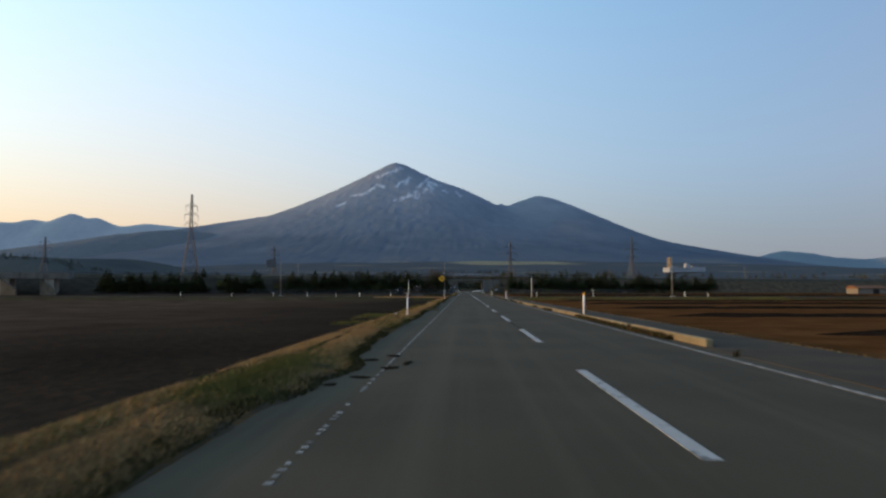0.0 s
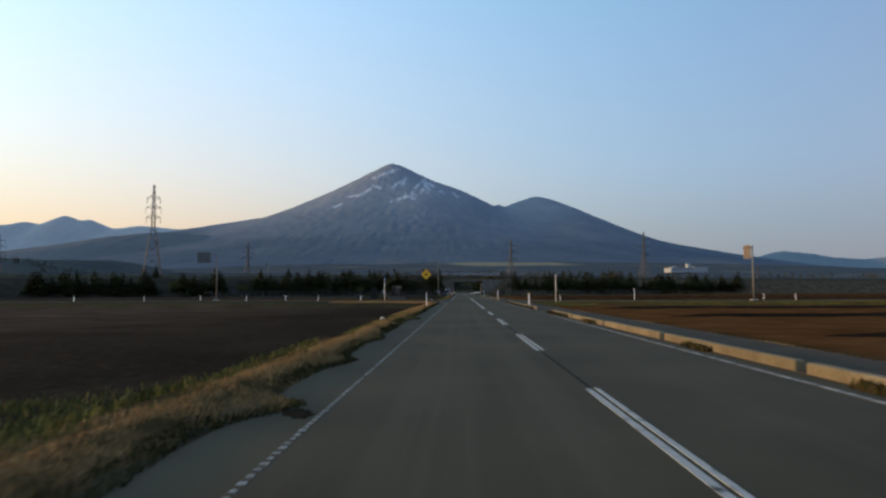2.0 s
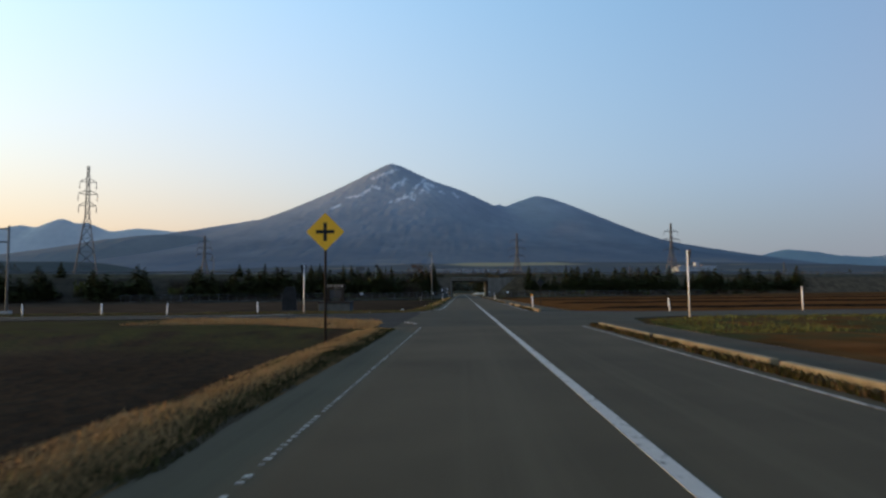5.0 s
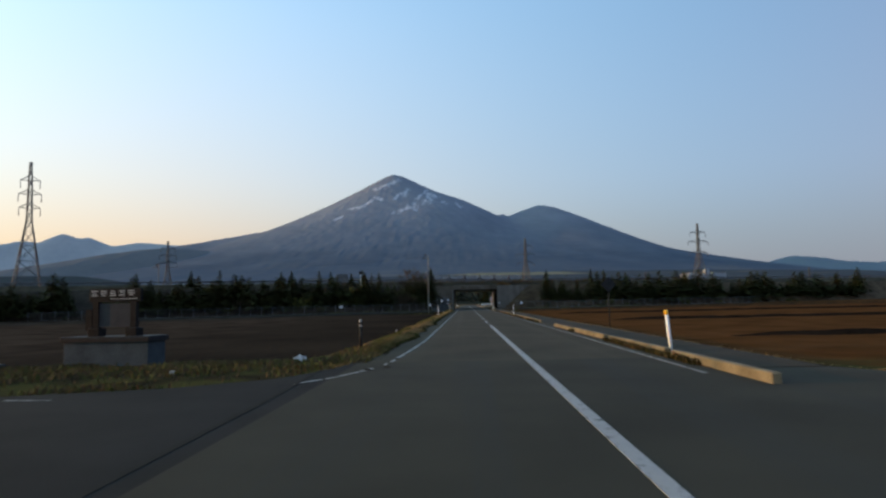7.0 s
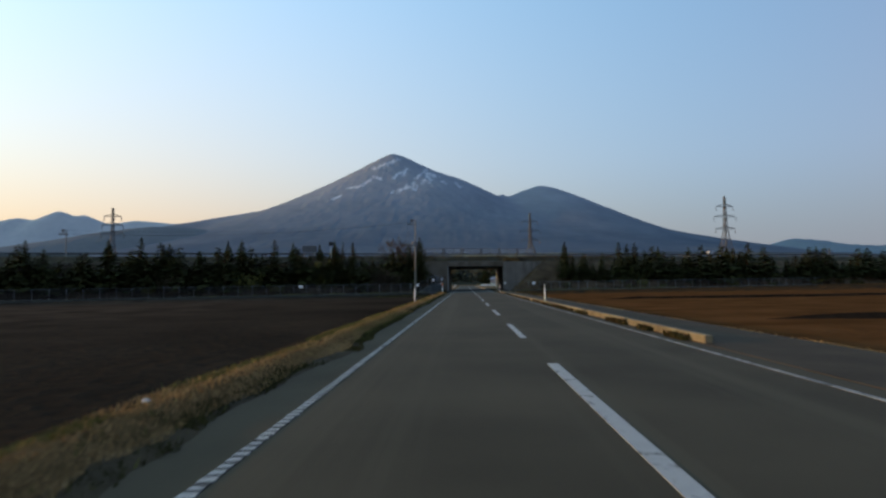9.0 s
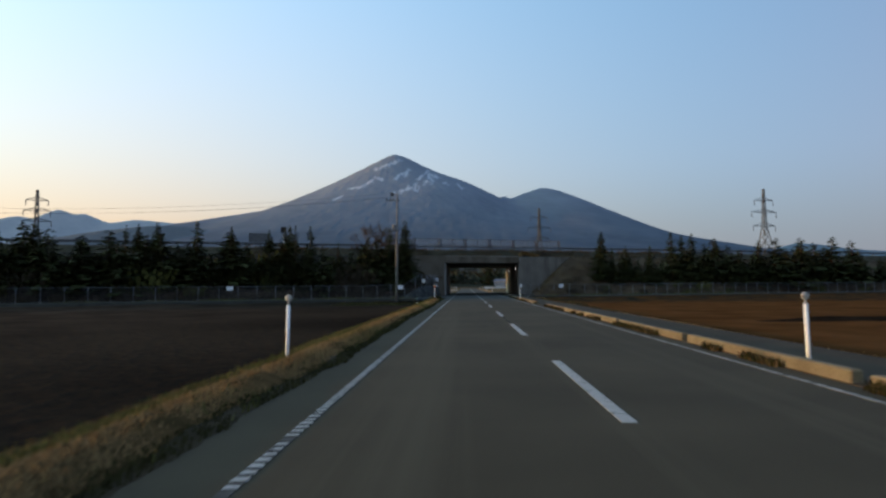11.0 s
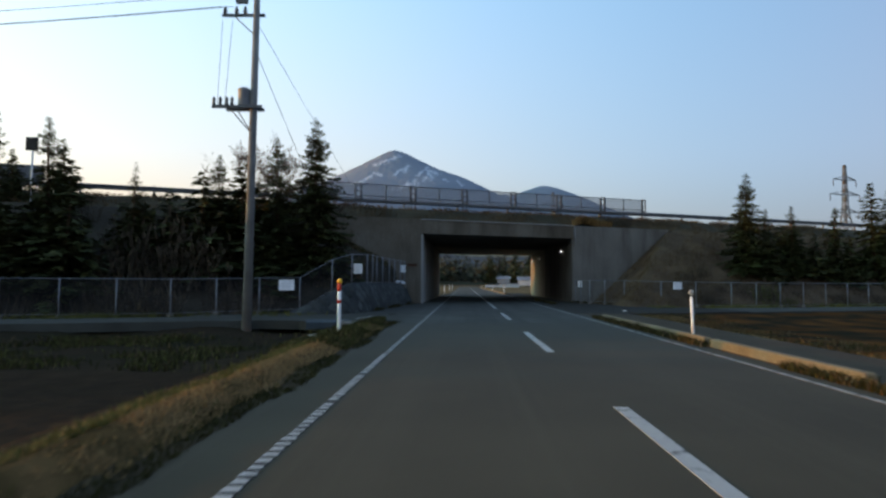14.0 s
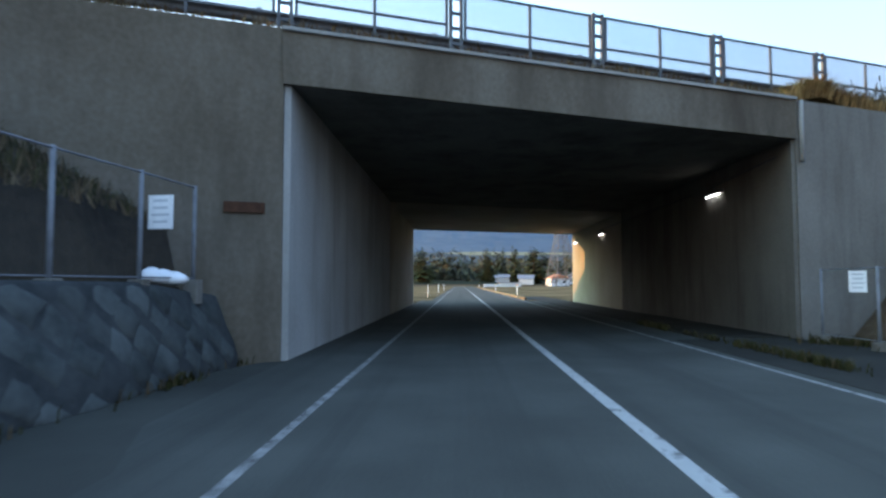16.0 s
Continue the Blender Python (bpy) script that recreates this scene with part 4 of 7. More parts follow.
def soil_patch(x, y, w, d, seed):
    """A thin ragged spill of soil lying on the asphalt."""
    rg = np.random.default_rng(seed)
    n = 26
    rim = [1 + 0.45 * math.sin(2 * a + seed) * 0.5 + rg.uniform(-0.32, 0.32) for a in np.linspace(0, 6.283, n)]
    g = Geo()
    ring = [(x + w * r * math.cos(6.283 * i / n), y + d * r * math.sin(6.283 * i / n), 0.0045) for i, r in enumerate(rim)]
    inner = [(x + (px - x) * 0.55, y + (py - y) * 0.55, 0.014 + rg.uniform(0, 0.006)) for px, py, _ in ring]
    g.add(ring + inner + [(x, y, 0.017)], [(i, (i + 1) % n, n + (i + 1) % n, n + i) for i in range(n)] + [(n + i, n + (i + 1) % n, 2 * n) for i in range(n)], True)
    tagged(part("soil_patch", g, M["spill"]), "dark spilled soil and dead leaves on the asphalt", "soil", "soil patches")


for k, (x, y, w, d) in enumerate(((-3.55, 6.3, 0.08, 0.15), (-3.28, 7.0, 0.13, 0.12), (-3.72, 7.6, 0.12, 0.2), (-2.98, 8.1, 0.16, 0.16), (-2.74, 8.8, 0.07, 0.3), (-3.45, 9.2, 0.12, 0.25), (-3.1, 9.9, 0.10, 0.2), (-3.3, 36.5, 0.15, 0.3), (-3.6, 41.5, 0.12, 0.3),
                                  (-3.55, 58.3, 0.14, 0.4), (-3.64, 133.4, 0.06, 0.22), (-3.62, 138.0, 0.07, 0.3), (-3.6, 119.3, 0.09, 0.09), (-3.25, 119.8, 0.08, 0.08), (-4.6, 236.6, 0.2, 0.15))):
    soil_patch(x, y, w, d, 900 + k)

# low earth ridges between the eastern fields; their shaded side is put into the dark colour
M["ridge_soil_shaded"] = mat("ridge_soil_shaded", (0.010, 0.007, 0.005), (0.022, 0.015, 0.010), 1.0, 0.5, 4, 0.6, depth=0.05, spec=0.0)


def ridge(y0, x0, x1):
    def fn(U, V):
        y = y0 + (V - 0.5) * 1.7 + wave_noise(U, V * 0, 88, 0.15, 3) * 0.7
        z = ground_height(U, y) - 0.06 + 0.26 * np.sin(V * math.pi) ** 1.5 * step01(U, x0, x0 + 5) + wave_noise(U, y, 89, 1.2, 2) * 0.05 * step01(U, x0, x0 + 3)
        return U, y, z
    tagged(grid_mesh("earth_ridge", np.arange(x0, x1, 0.8), np.linspace(0, 1, 7), fn, M["ridge_soil_shaded"]), "low earth ridge between two fields, coloured dark for its shaded side", "ridge", kind="structure")


for y0, x0, x1 in ((21, 9, 60), (36, 8.6, 80), (52, 9, 90), (69, 9.4, 100), (87, 8.8, 110), (134.5, 8.8, 90), (160.5, 9, 100), (193, 9.5, 110)):
    ridge(y0, x0, x1)

tagged(part("concrete_slab", Geo().box(-0.75, 0.75, -0.55, 0.55, -0.15, 0.06, 0.015), M["stone_grey"], at=pose(-5.95, 230.95, 0.0, 1.5, 0, 14)), "flat grey concrete slab lying at the end of the verge", "slab")

# ---- kerb blocks ----


def kerb_block(y0, y1, z=0.185):
    g = Geo().box(3.38, 3.56, y0, y1, -0.1, z, 0.025)
    ob = part("kerb_block", g, M["kerb"])
    ob.matrix_basis = pose(random.uniform(-0.012, 0.012), 0, random.uniform(-0.022, 0.0))
    tagged(ob, "long weathered concrete kerb block beside the footpath", "kerb", "kerb blocks")


def kerb_run(y, end, length=6.15, gap=0.35):
    while y < end - 1.0:
        kerb_block(y, min(end, y + length))
        y += length + gap


kerb_run(11.9, 26.4)
kerb_run(26.9, 66.2)
kerb_run(72.6, 99.6)
for y0, y1 in ((116.0, 120.95), (121.55, 125.3), (125.36, 127.7)):
    kerb_block(y0, y1)
kerb_run(128.4, 141.6)
kerb_run(147.6, 203.5, 6.0)
kerb_run(209.3, 218.2, 4.3)
kerb_run(218.8, 234.0, 5.0)
kerb_run(290, 420)

# ---- underpass and expressway embankment ----
XL, XR, TOP, LINTEL = -4.35, 6.0, 4.55, 5.42


def skew_box(g, x0, x1, b0, b1, z0, z1):
    """A box in plan between two road-parallel sides and two faces parallel to the expressway."""
    return g.prism([(x0, face_y(x0, b0)), (x1, face_y(x1, b0)), (x1, face_y(x1, b1)), (x0, face_y(x0, b1))], z0, z1)


MID = 14.1
underpass = thing("underpass", "skewed concrete box underpass carrying the expressway, weather-stained", "underpass", kind="structure")
# beyond the joint the concrete is a paler tan
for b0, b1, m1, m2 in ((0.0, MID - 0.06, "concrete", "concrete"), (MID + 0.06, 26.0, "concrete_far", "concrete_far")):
    # near left wall in paler concrete: skylight at the mouth put into its colour
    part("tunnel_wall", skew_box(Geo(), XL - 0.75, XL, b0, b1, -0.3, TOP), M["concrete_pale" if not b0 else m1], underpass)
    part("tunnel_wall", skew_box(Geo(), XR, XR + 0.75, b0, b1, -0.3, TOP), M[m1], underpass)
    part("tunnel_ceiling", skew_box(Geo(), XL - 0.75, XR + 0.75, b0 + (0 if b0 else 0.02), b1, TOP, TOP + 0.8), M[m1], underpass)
part("joint_filler", skew_box(Geo(), XL - 0.3, XL - 0.03, MID - 0.06, MID + 0.06, -0.3, TOP), M["seal"], underpass)
part("joint_filler", skew_box(Geo(), XR + 0.03, XR + 0.3, MID - 0.06, MID + 0.06, -0.3, TOP), M["seal"], underpass)
part("joint_filler", skew_box(Geo(), XL, XR, MID - 0.06, MID + 0.06, TOP + 0.03, TOP + 0.3), M["seal"], underpass)
part("lintel", skew_box(Geo(), XL - 0.1, XR + 0.1, -0.10, 0.0, TOP - 0.02, LINTEL), M["concrete_tan"], underpass)
part("lintel_cap", skew_box(Geo(), XL - 0.1, XR + 0.1, -0.16, 0.20, LINTEL, LINTEL + 0.06), M["concrete_pale"], underpass, "pale capping strip")
part("lintel", skew_box(Geo(), XL - 0.75, XR + 0.75, 26.0, 26.3, TOP - 0.02, LINTEL), M["concrete"], underpass)
part("wing_wall", skew_box(Geo(), -15.0, XL - 0.1, -0.06, 0.45, -0.4, LINTEL + 0.05), M["concrete_tan"], underpass, "brown-stained concrete wing wall")
part("wing_wall", skew_box(Geo(), XR + 0.1, 13.8, -0.06, 0.45, -0.4, LINTEL + 0.02), M["concrete"], underpass, "grey streaked concrete wing wall")
part("wing_wall", skew_box(Geo(), -14.0, XL - 0.75, 25.7, 26.2, -0.4, LINTEL), M["concrete"], underpass)
part("wing_wall", skew_box(Geo(), XR + 0.75, 14.0, 25.7, 26.2, -0.4, LINTEL), M["concrete"], underpass)
part("name_plate", skew_box(Geo(), -5.27, -4.70, -0.10, -0.05, 2.38, 2.55), M["rust_dark"], underpass, "rusty brown name plate")
g = Geo().rod((6.22, face_y(6.22, -0.13), 4.0), (6.22, face_y(6.22, -0.13), LINTEL), 0.05)
part("drain_pipe", g, M["concrete_pale"], underpass, "pale drain pipe")
g = Geo()
for y0, y1 in ((256.5, 261.0), (262.0, 276.3)):
    g.rod((XR - 0.03, y0, 4.1 + (0.15 if y0 < 257 else 0)), (XR - 0.03, y1, 4.1), 0.02, n=6)
part("cable_duct", g, M["steel_dark"], underpass)


def embankment(name, xs, bs, fn, label, m="bank"):
    def place(X, B):
        Y = FACE_Y + (B + SA * X) / CA
        return X, Y, fn(X, B, Y)
    return tagged(grid_mesh(name, xs, bs, place, M[m]), label, "embankment", kind="structure")


def bank_mat():
    """Dry slope: brown dead grass over earth, with darker scrub in patches."""
    m = mat("bank_grass", (0.026, 0.025, 0.016), (0.070, 0.058, 0.036), 0.95, 0.5, 6, 0.9, depth=0.08, spec=0.08)
    return m


M["bank"] = bank_mat()
M["bank_dry"] = mat("bank_dry_grass", (0.043, 0.030, 0.019), (0.108, 0.077, 0.046), 0.95, 0.5, 6, 0.9, depth=0.08, spec=0.05)
# western slope's earth, darkened in its colour for the shade of the spruces
M["bank_dark"] = mat("bank_earth_shaded", (0.017, 0.015, 0.012), (0.046, 0.037, 0.026), 0.95, 0.5, 6, 0.9, depth=0.08, spec=0.05)


def top_height(X, B, Y):
    z = LINTEL + 0.02 + 0.98 * step01(B, 0.2, 2.6) - 6.9 * np.clip((B - 26.3) / 13, 0, 1)
    return z + wave_noise(X, Y, 8, 0.5, 3) * 0.14 * step01(B, 0.3, 1.2) * (1 - step01(B, 3.0, 4.5))


foot = [(-4.98, 251.2), (-5.12, 249.0), (-5.3, 246.5), (-5.5, 244.0), (-5.68, 241.5), (-5.85, 239.4), (-6.15, 238.0), (-6.7, 237.0), (-7.6, 236.3), (-8.7, 236.1)]
rise = [1.05, 1.24, 1.26, 1.27, 1.28, 1.29, 1.26, 1.02, 0.55, 0.1]


def near_left(X, B, Y):
    z = np.minimum((B + 11.6) * 0.49, 2.2 + (-X - 6.1) * 0.60)
    xf = np.interp(Y, [q[1] for q in foot[::-1][3:]], [q[0] for q in foot[::-1][3:]])
    z = np.where(X > xf - 1.0, np.minimum(z, -0.3), z)
    z = np.where((Y < 239.2) & (X > -9.5), np.minimum(z, np.maximum(-0.1, (Y - 237.2) * 0.45)), z)
    return np.clip(z, -0.5, LINTEL - 0.02) + wave_noise(X, Y, 9, 0.4, 3) * 0.22 * step01(B, -11.5, -9.5) * (1 - step01(B, -1.5, 0))


def near_right(X, B, Y):
    z = np.minimum((B + 9.0) * 0.615, (X - 7.6) * 0.86)
    return np.clip(z, -0.5, LINTEL - 0.02) + wave_noise(X, Y, 10, 0.4, 3) * 0.22 * step01(B, -8.5, -7) * (1 - step01(B, -1.5, 0)) * step01(X, 7.6, 9.5)


far_x = lambda a, b, s: spread(-430, 430, (a, b), s, 1.12)
for xs in ([x for x in far_x(-24, 24, 0.6) if x <= -13.8], [x for x in far_x(-24, 24, 0.6) if x >= 13.7]):
    embankment("embankment", np.array(xs), np.array([26.2, 28, 30, 32, 34, 37, 40, 43]), top_height, "grassy far slope of the expressway embankment")
embankment("embankment", far_x(-24, 24, 0.6), np.array(list(np.arange(0.2, 5, 0.4)) + [8, 14, 20, 26.2]), top_height, "grassy crest of the expressway embankment")
embankment("embankment", np.array([x for x in far_x(-24, -5.5, 0.5) if x <= -5.5]), np.arange(-13, 0.11, 0.5), near_left, "earth slope of the embankment with scrub and dead leaves", "bank_dark")
embankment("embankment", np.array([x for x in far_x(7.2, 26, 0.5) if x >= 7.2]), np.arange(-10.5, 0.11, 0.5), near_right, "dry brown grass slope of the expressway embankment", "bank_dry")


def bank_z(x, b):
    """Height of the near slopes at one place."""
    X, B = np.array([float(x)]), np.array([float(b)])
    Y = FACE_Y + (B + SA * X) / CA
    return float((near_left if x < 0 else near_right)(X, B, Y)[0])


# sprayed stone retaining wall beside the tunnel mouth

def along(pts, vals, n):
    P = np.array(pts)
    d = np.concatenate([[0], np.cumsum(np.hypot(*np.diff(P, axis=0).T))])
    t = np.linspace(0, d[-1], n)
    return np.interp(t, d, P[:, 0]), np.interp(t, d, P[:, 1]), np.interp(t, d, np.array(vals))


class StoneFace:
    """The battered face of the retaining wall: s metres along it, v from foot (0) to top (1)."""

    def __init__(self):
        self.n = 130
        self.x, self.y, self.h = along(foot, rise, self.n)
        tx, ty = np.gradient(self.x), np.gradient(self.y)
        ln = np.hypot(tx, ty)
        self.nx, self.ny = ty / ln, -tx / ln                  # towards the hillside
        self.step = float(ln.mean())
        self.length = self.step * (self.n - 1)

    def at(self, s_m, v, proud=0.0):
        k = np.asarray(s_m) / self.step
        i = np.arange(self.n)
        x, y, h, nx, ny = (np.interp(k, i, q) for q in (self.x, self.y, self.h, self.nx, self.ny))
        back = np.clip(v, 0, 2) ** 1.3 * 0.36 - proud + wave_noise(np.asarray(s_m), np.asarray(v) * 1.2, 41, 1.1, 3) * 0.10
        return np.stack([x + nx * back, y + ny * back, h * v], -1)


def stone_wall():
    face, m = StoneFace(), 10
    n = face.n
    S, V = np.meshgrid(np.arange(n) * face.step, np.linspace(-0.04, 1, m))
    g = Geo()
    i = (np.arange(m - 1)[:, None] * n + np.arange(n - 1)[None]).ravel()
    g.add(face.at(S, V).reshape(-1, 3).tolist(), np.stack([i, i + n, i + 1 + n, i + 1], 1).tolist(), True)
    # level top behind the face
    rim = face.at(S[0], np.ones(n))
    rows = [rim + np.stack([face.nx * b, face.ny * b, np.full(n, -d)], 1) for b, d in ((0.06, -0.03), (0.34, 0.03))]
    o = len(g.v)
    g.add(rows[0].tolist() + rows[1].tolist(), [])
    for k in range(n - 1):
        g.f += [((m - 1) * n + k, o + k, o + k + 1, (m - 1) * n + k + 1), (o + k, o + n + k, o + n + k + 1, o + k + 1)]
        g.s += [False, False]
    wall = tagged(part("retaining_wall", g, M["sprayed"]), "low retaining wall of grey stones laid diagonally in mortar", "wall", kind="structure")
    # stones on edge in slanting courses, each a low pillow standing proud of the mortar
    rg = np.random.default_rng(46)
    w, hh = 0.58, 0.54
    rows_n = 5
    for r in range(rows_n):
        for c in range(int(face.length / w) + 1):
            s0, z0 = (c + 0.5 * (r % 2)) * w + rg.uniform(-0.05, 0.05), r * hh / 2 - 0.02 + rg.uniform(-0.04, 0.04)
            top = float(np.interp(s0 / face.step, np.arange(n), face.h))
            if z0 > top - 0.06 or s0 < 0.15 or s0 > face.length - 0.3 or rg.random() < 0.10:
                continue
            ring = []
            for k in range(8):
                ang = k * math.pi / 4
                d = (0.97 if k % 2 == 0 else 0.72) * rg.uniform(0.82, 1.14)
                ring.append((s0 + 0.5 * w * d * math.cos(ang) + 0.10 * math.sin(ang) * hh, z0 + 0.5 * hh * d * math.sin(ang)))
            v, bulge = [], rg.uniform(0.004, 0.045)
            for q, proud in ((1.0, -0.012), (0.78, bulge * 0.62), (0.42, bulge)):
                for px, pz in ring:
                    zz = min(max(z0 + (pz - z0) * q, -0.03), top - 0.01)
                    v.append(tuple(face.at(s0 + (px - s0) * q, zz / top, proud)))
            v.append(tuple(face.at(s0, min(max(z0, 0), top - 0.01) / top, bulge * 1.04)))
            f = [(k + 8 * q, k + 8 * (q + 1), (k + 1) % 8 + 8 * (q + 1), (k + 1) % 8 + 8 * q) for q in (0, 1) for k in range(8)] + [(16 + k, 24, 16 + (k + 1) % 8) for k in range(8)]
            part("stone", Geo().add(v, f, True), M["wall_stone"], wall)


M["wall_stone"] = mat("wall_stone", (0.033, 0.038, 0.037), (0.073, 0.080, 0.077), 0.92, 1.6, 9, 0.6, depth=0.02, objrand=0.24, spec=0.05)
stone_wall()

# ---- tunnel lamps ----


def tunnel_lamp(y):
    t = thing("tunnel_lamp", "lit fluorescent tunnel lamp on the concrete wall", "lamp", pose(XR, y, 3.84), "tunnel lamps")
    part("housing", Geo().box(-0.10, -0.002, -0.62, 0.62, 0.02, 0.12, 0.01), M["steel_dark"], t)
    part("tube", Geo().rod((-0.085, -0.5, -0.005), (-0.085, 0.5, -0.005), 0.013), M["tube"], t, "glowing white tube")
    part("bracket", Geo().box(-0.06, 0.0, -0.05, 0.05, 0.11, 0.24), M["steel_dark"], t)


for y in (260.2, 275.0, 282.4):
    tunnel_lamp(y)

# ---- expressway rails and fence ----
FB = 2.78


def on_crest(s, b):
    """World place s metres along the expressway from the road's axis, b behind the face line."""
    return s * CA - b * SA, FACE_Y + s * SA + b * CA


CREST = LINTEL + 1.0


def guard_rail(b, s0, s1, name_label):
    t = thing("guard_rail", name_label, "guard rail", kind="structure")
    m = pose(*on_crest(0, b), CREST, 0, 0, 22)
    t.matrix_basis = m
    prof = [(0, 0.38), (-0.06, 0.43), (-0.06, 0.47), (0, 0.52), (0, 0.56), (-0.06, 0.61), (-0.06, 0.65), (0, 0.70)]
    g = Geo()
    v = [(s, y, z) for s in (s0, s1) for y, z in prof] + [(s, y + 0.012, z) for s in (s0, s1) for y, z in prof]
    f = [(i, 8 + i, 9 + i, i + 1) for i in range(7)] + [(17 + i, 25 + i, 24 + i, 16 + i) for i in range(7)]
    g.add(v, f)
    part("beam", g, M["steel_dark"], t)
    s = s0 + 1.0
    while s < s1:
        part("post", Geo().box(s - 0.06, s + 0.06, 0.012, 0.13, -0.3, 0.74), M["steel_dark"], t)
        s += 4.0


guard_rail(3.2, -150, 190, "galvanised steel guard rail along the expressway edge")

fence_post_m = Geo()
for dx in (-0.13, 0.13):
    fence_post_m.box(dx - 0.035, dx + 0.035, -0.04, 0.04, -0.35, 1.72)
for z in (0.05, 0.42, 0.78, 1.14, 1.50, 1.66):
    fence_post_m.box(-0.095, 0.095, -0.03, 0.03, z - 0.035, z + 0.035)
post_mesh = fence_post_m.mesh("twin_post", M["steel_screen"])
PW = 3.87
pf = Geo()
for z in (0.50, 0.82, 1.62):
    pf.box(0.2, PW - 0.2, -0.025, 0.025, z, z + 0.05)
for x in (0.2, PW / 2 - 0.03, PW - 0.26):
    pf.box(x, x + 0.06, -0.025, 0.025, 0.55 if x != PW / 2 - 0.03 else -0.3, 1.62)
frame_mesh = pf.mesh("panel_frame", M["steel_screen"])
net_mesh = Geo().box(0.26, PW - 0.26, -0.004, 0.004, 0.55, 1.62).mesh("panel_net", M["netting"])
barrier = thing("screen_fence", "wire-mesh screen fence with twin posts above the underpass", "fence", pose(*on_crest(-12.25, FB), CREST - 0.05, 0, 0, 22))
for k in range(8):
    part("twin_post", post_mesh, None, barrier, at=pose(k * PW, 0, 0))
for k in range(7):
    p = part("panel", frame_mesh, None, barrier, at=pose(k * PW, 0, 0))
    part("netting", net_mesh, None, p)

# ---- chain-link fences at the foot of the bank ----


def chain_fence(pts, h, label, spacing=2.0):
    """A fence through plan points (x, y, z of its foot)."""
    t = thing("chain_link_fence", label, "fence")
    P = [Vector(p) for p in pts]
    run = []
    for a, b in zip(P, P[1:]):
        n = max(1, round((b - a).length / spacing))
        run += [a.lerp(b, i / n) for i in range(n)]
    run.append(P[-1])
    for p in run:
        part("post", Geo().rod((p.x, p.y, p.z - 0.3), (p.x, p.y, p.z + h), 0.029, n=8), M["steel_fence"], t)
        part("footing", Geo().box(p.x - 0.10, p.x + 0.10, p.y - 0.10, p.y + 0.10, p.z - 0.3, p.z + 0.045, 0.012), M["concrete"], t)
    for a, b in zip(run, run[1:]):
        part("top_rail", Geo().rod((a.x, a.y, a.z + h - 0.03), (b.x, b.y, b.z + h - 0.03), 0.015, n=6, caps=False), M["steel_fence"], t)
        part("bottom_rail", Geo().rod((a.x, a.y, a.z + 0.07), (b.x, b.y, b.z + 0.07), 0.010, n=5, caps=False), M["steel_fence"], t)
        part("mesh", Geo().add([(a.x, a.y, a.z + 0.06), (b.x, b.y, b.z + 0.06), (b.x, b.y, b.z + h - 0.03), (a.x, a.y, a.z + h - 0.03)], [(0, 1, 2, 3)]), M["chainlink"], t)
    return run


def toe(x, b, z):
    return (x, face_y(x, b), z)


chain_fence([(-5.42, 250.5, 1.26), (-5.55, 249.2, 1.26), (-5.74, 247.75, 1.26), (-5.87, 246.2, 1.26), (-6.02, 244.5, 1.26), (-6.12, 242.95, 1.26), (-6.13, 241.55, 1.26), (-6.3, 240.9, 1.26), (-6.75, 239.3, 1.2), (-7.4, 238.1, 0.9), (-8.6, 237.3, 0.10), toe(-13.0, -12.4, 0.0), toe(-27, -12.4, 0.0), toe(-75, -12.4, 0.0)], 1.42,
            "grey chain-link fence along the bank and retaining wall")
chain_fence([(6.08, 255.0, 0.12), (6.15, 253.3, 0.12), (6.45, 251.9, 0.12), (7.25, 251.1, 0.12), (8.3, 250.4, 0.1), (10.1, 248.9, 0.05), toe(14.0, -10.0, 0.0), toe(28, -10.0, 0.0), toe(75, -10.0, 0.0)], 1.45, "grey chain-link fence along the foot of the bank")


def notice(x, y, z, w, h, rz, label, bars=4):
    t = thing("notice_board", label, "sign", pose(x, y, z, 0, 0, rz), "fence notices")
    part("plate", Geo().box(-w / 2, w / 2, -0.008, 0.008, -h / 2, h / 2), M["plate_white"], t)
    part("tie", Geo().rod((-w / 2 + 0.05, 0.0, h / 2 - 0.05), (-w / 2 + 0.05, 0.06, h / 2 - 0.05), 0.006, n=5).rod((w / 2 - 0.05, 0, h / 2 - 0.05), (w / 2 - 0.05, 0.06, h / 2 - 0.05), 0.006, n=5), M["steel"], t)
    for i in range(bars):
        zz = h / 2 - (i + 0.8) * h / (bars + 0.8)
        ww = w * (0.36 if i else 0.30) * (1 - 0.15 * (i % 2))
        part("text_bar", Geo().box(-ww, ww, -0.011, -0.0085, zz - h * 0.035, zz + h * 0.035), M["ink"], t)


notice(-9.05, 236.85, 1.18, 0.62, 0.44, 16, "white notice plate with small grey lines of text on the fence")
notice(-6.60, 240.05, 1.95, 0.42, 0.46, -12, "upright white notice plate on the fence over the wall")
notice(-5.44, 249.5, 2.18, 0.36, 0.44, -12, "upright white notice plate on the fence over the wall")
notice(11.0, 248.65, 1.22, 0.62, 0.42, 22, "white notice plate with small grey lines of text on the fence")
notice(6.22, 254.0, 1.29, 0.30, 0.42, -40, "small white notice plate on the fence beside the wing wall")
notice(*toe(-26, -12.45, 1.2), 0.62, 0.40, 20, "white notice plate with small grey lines of text on the fence")

# ---- delineators and marker posts ----


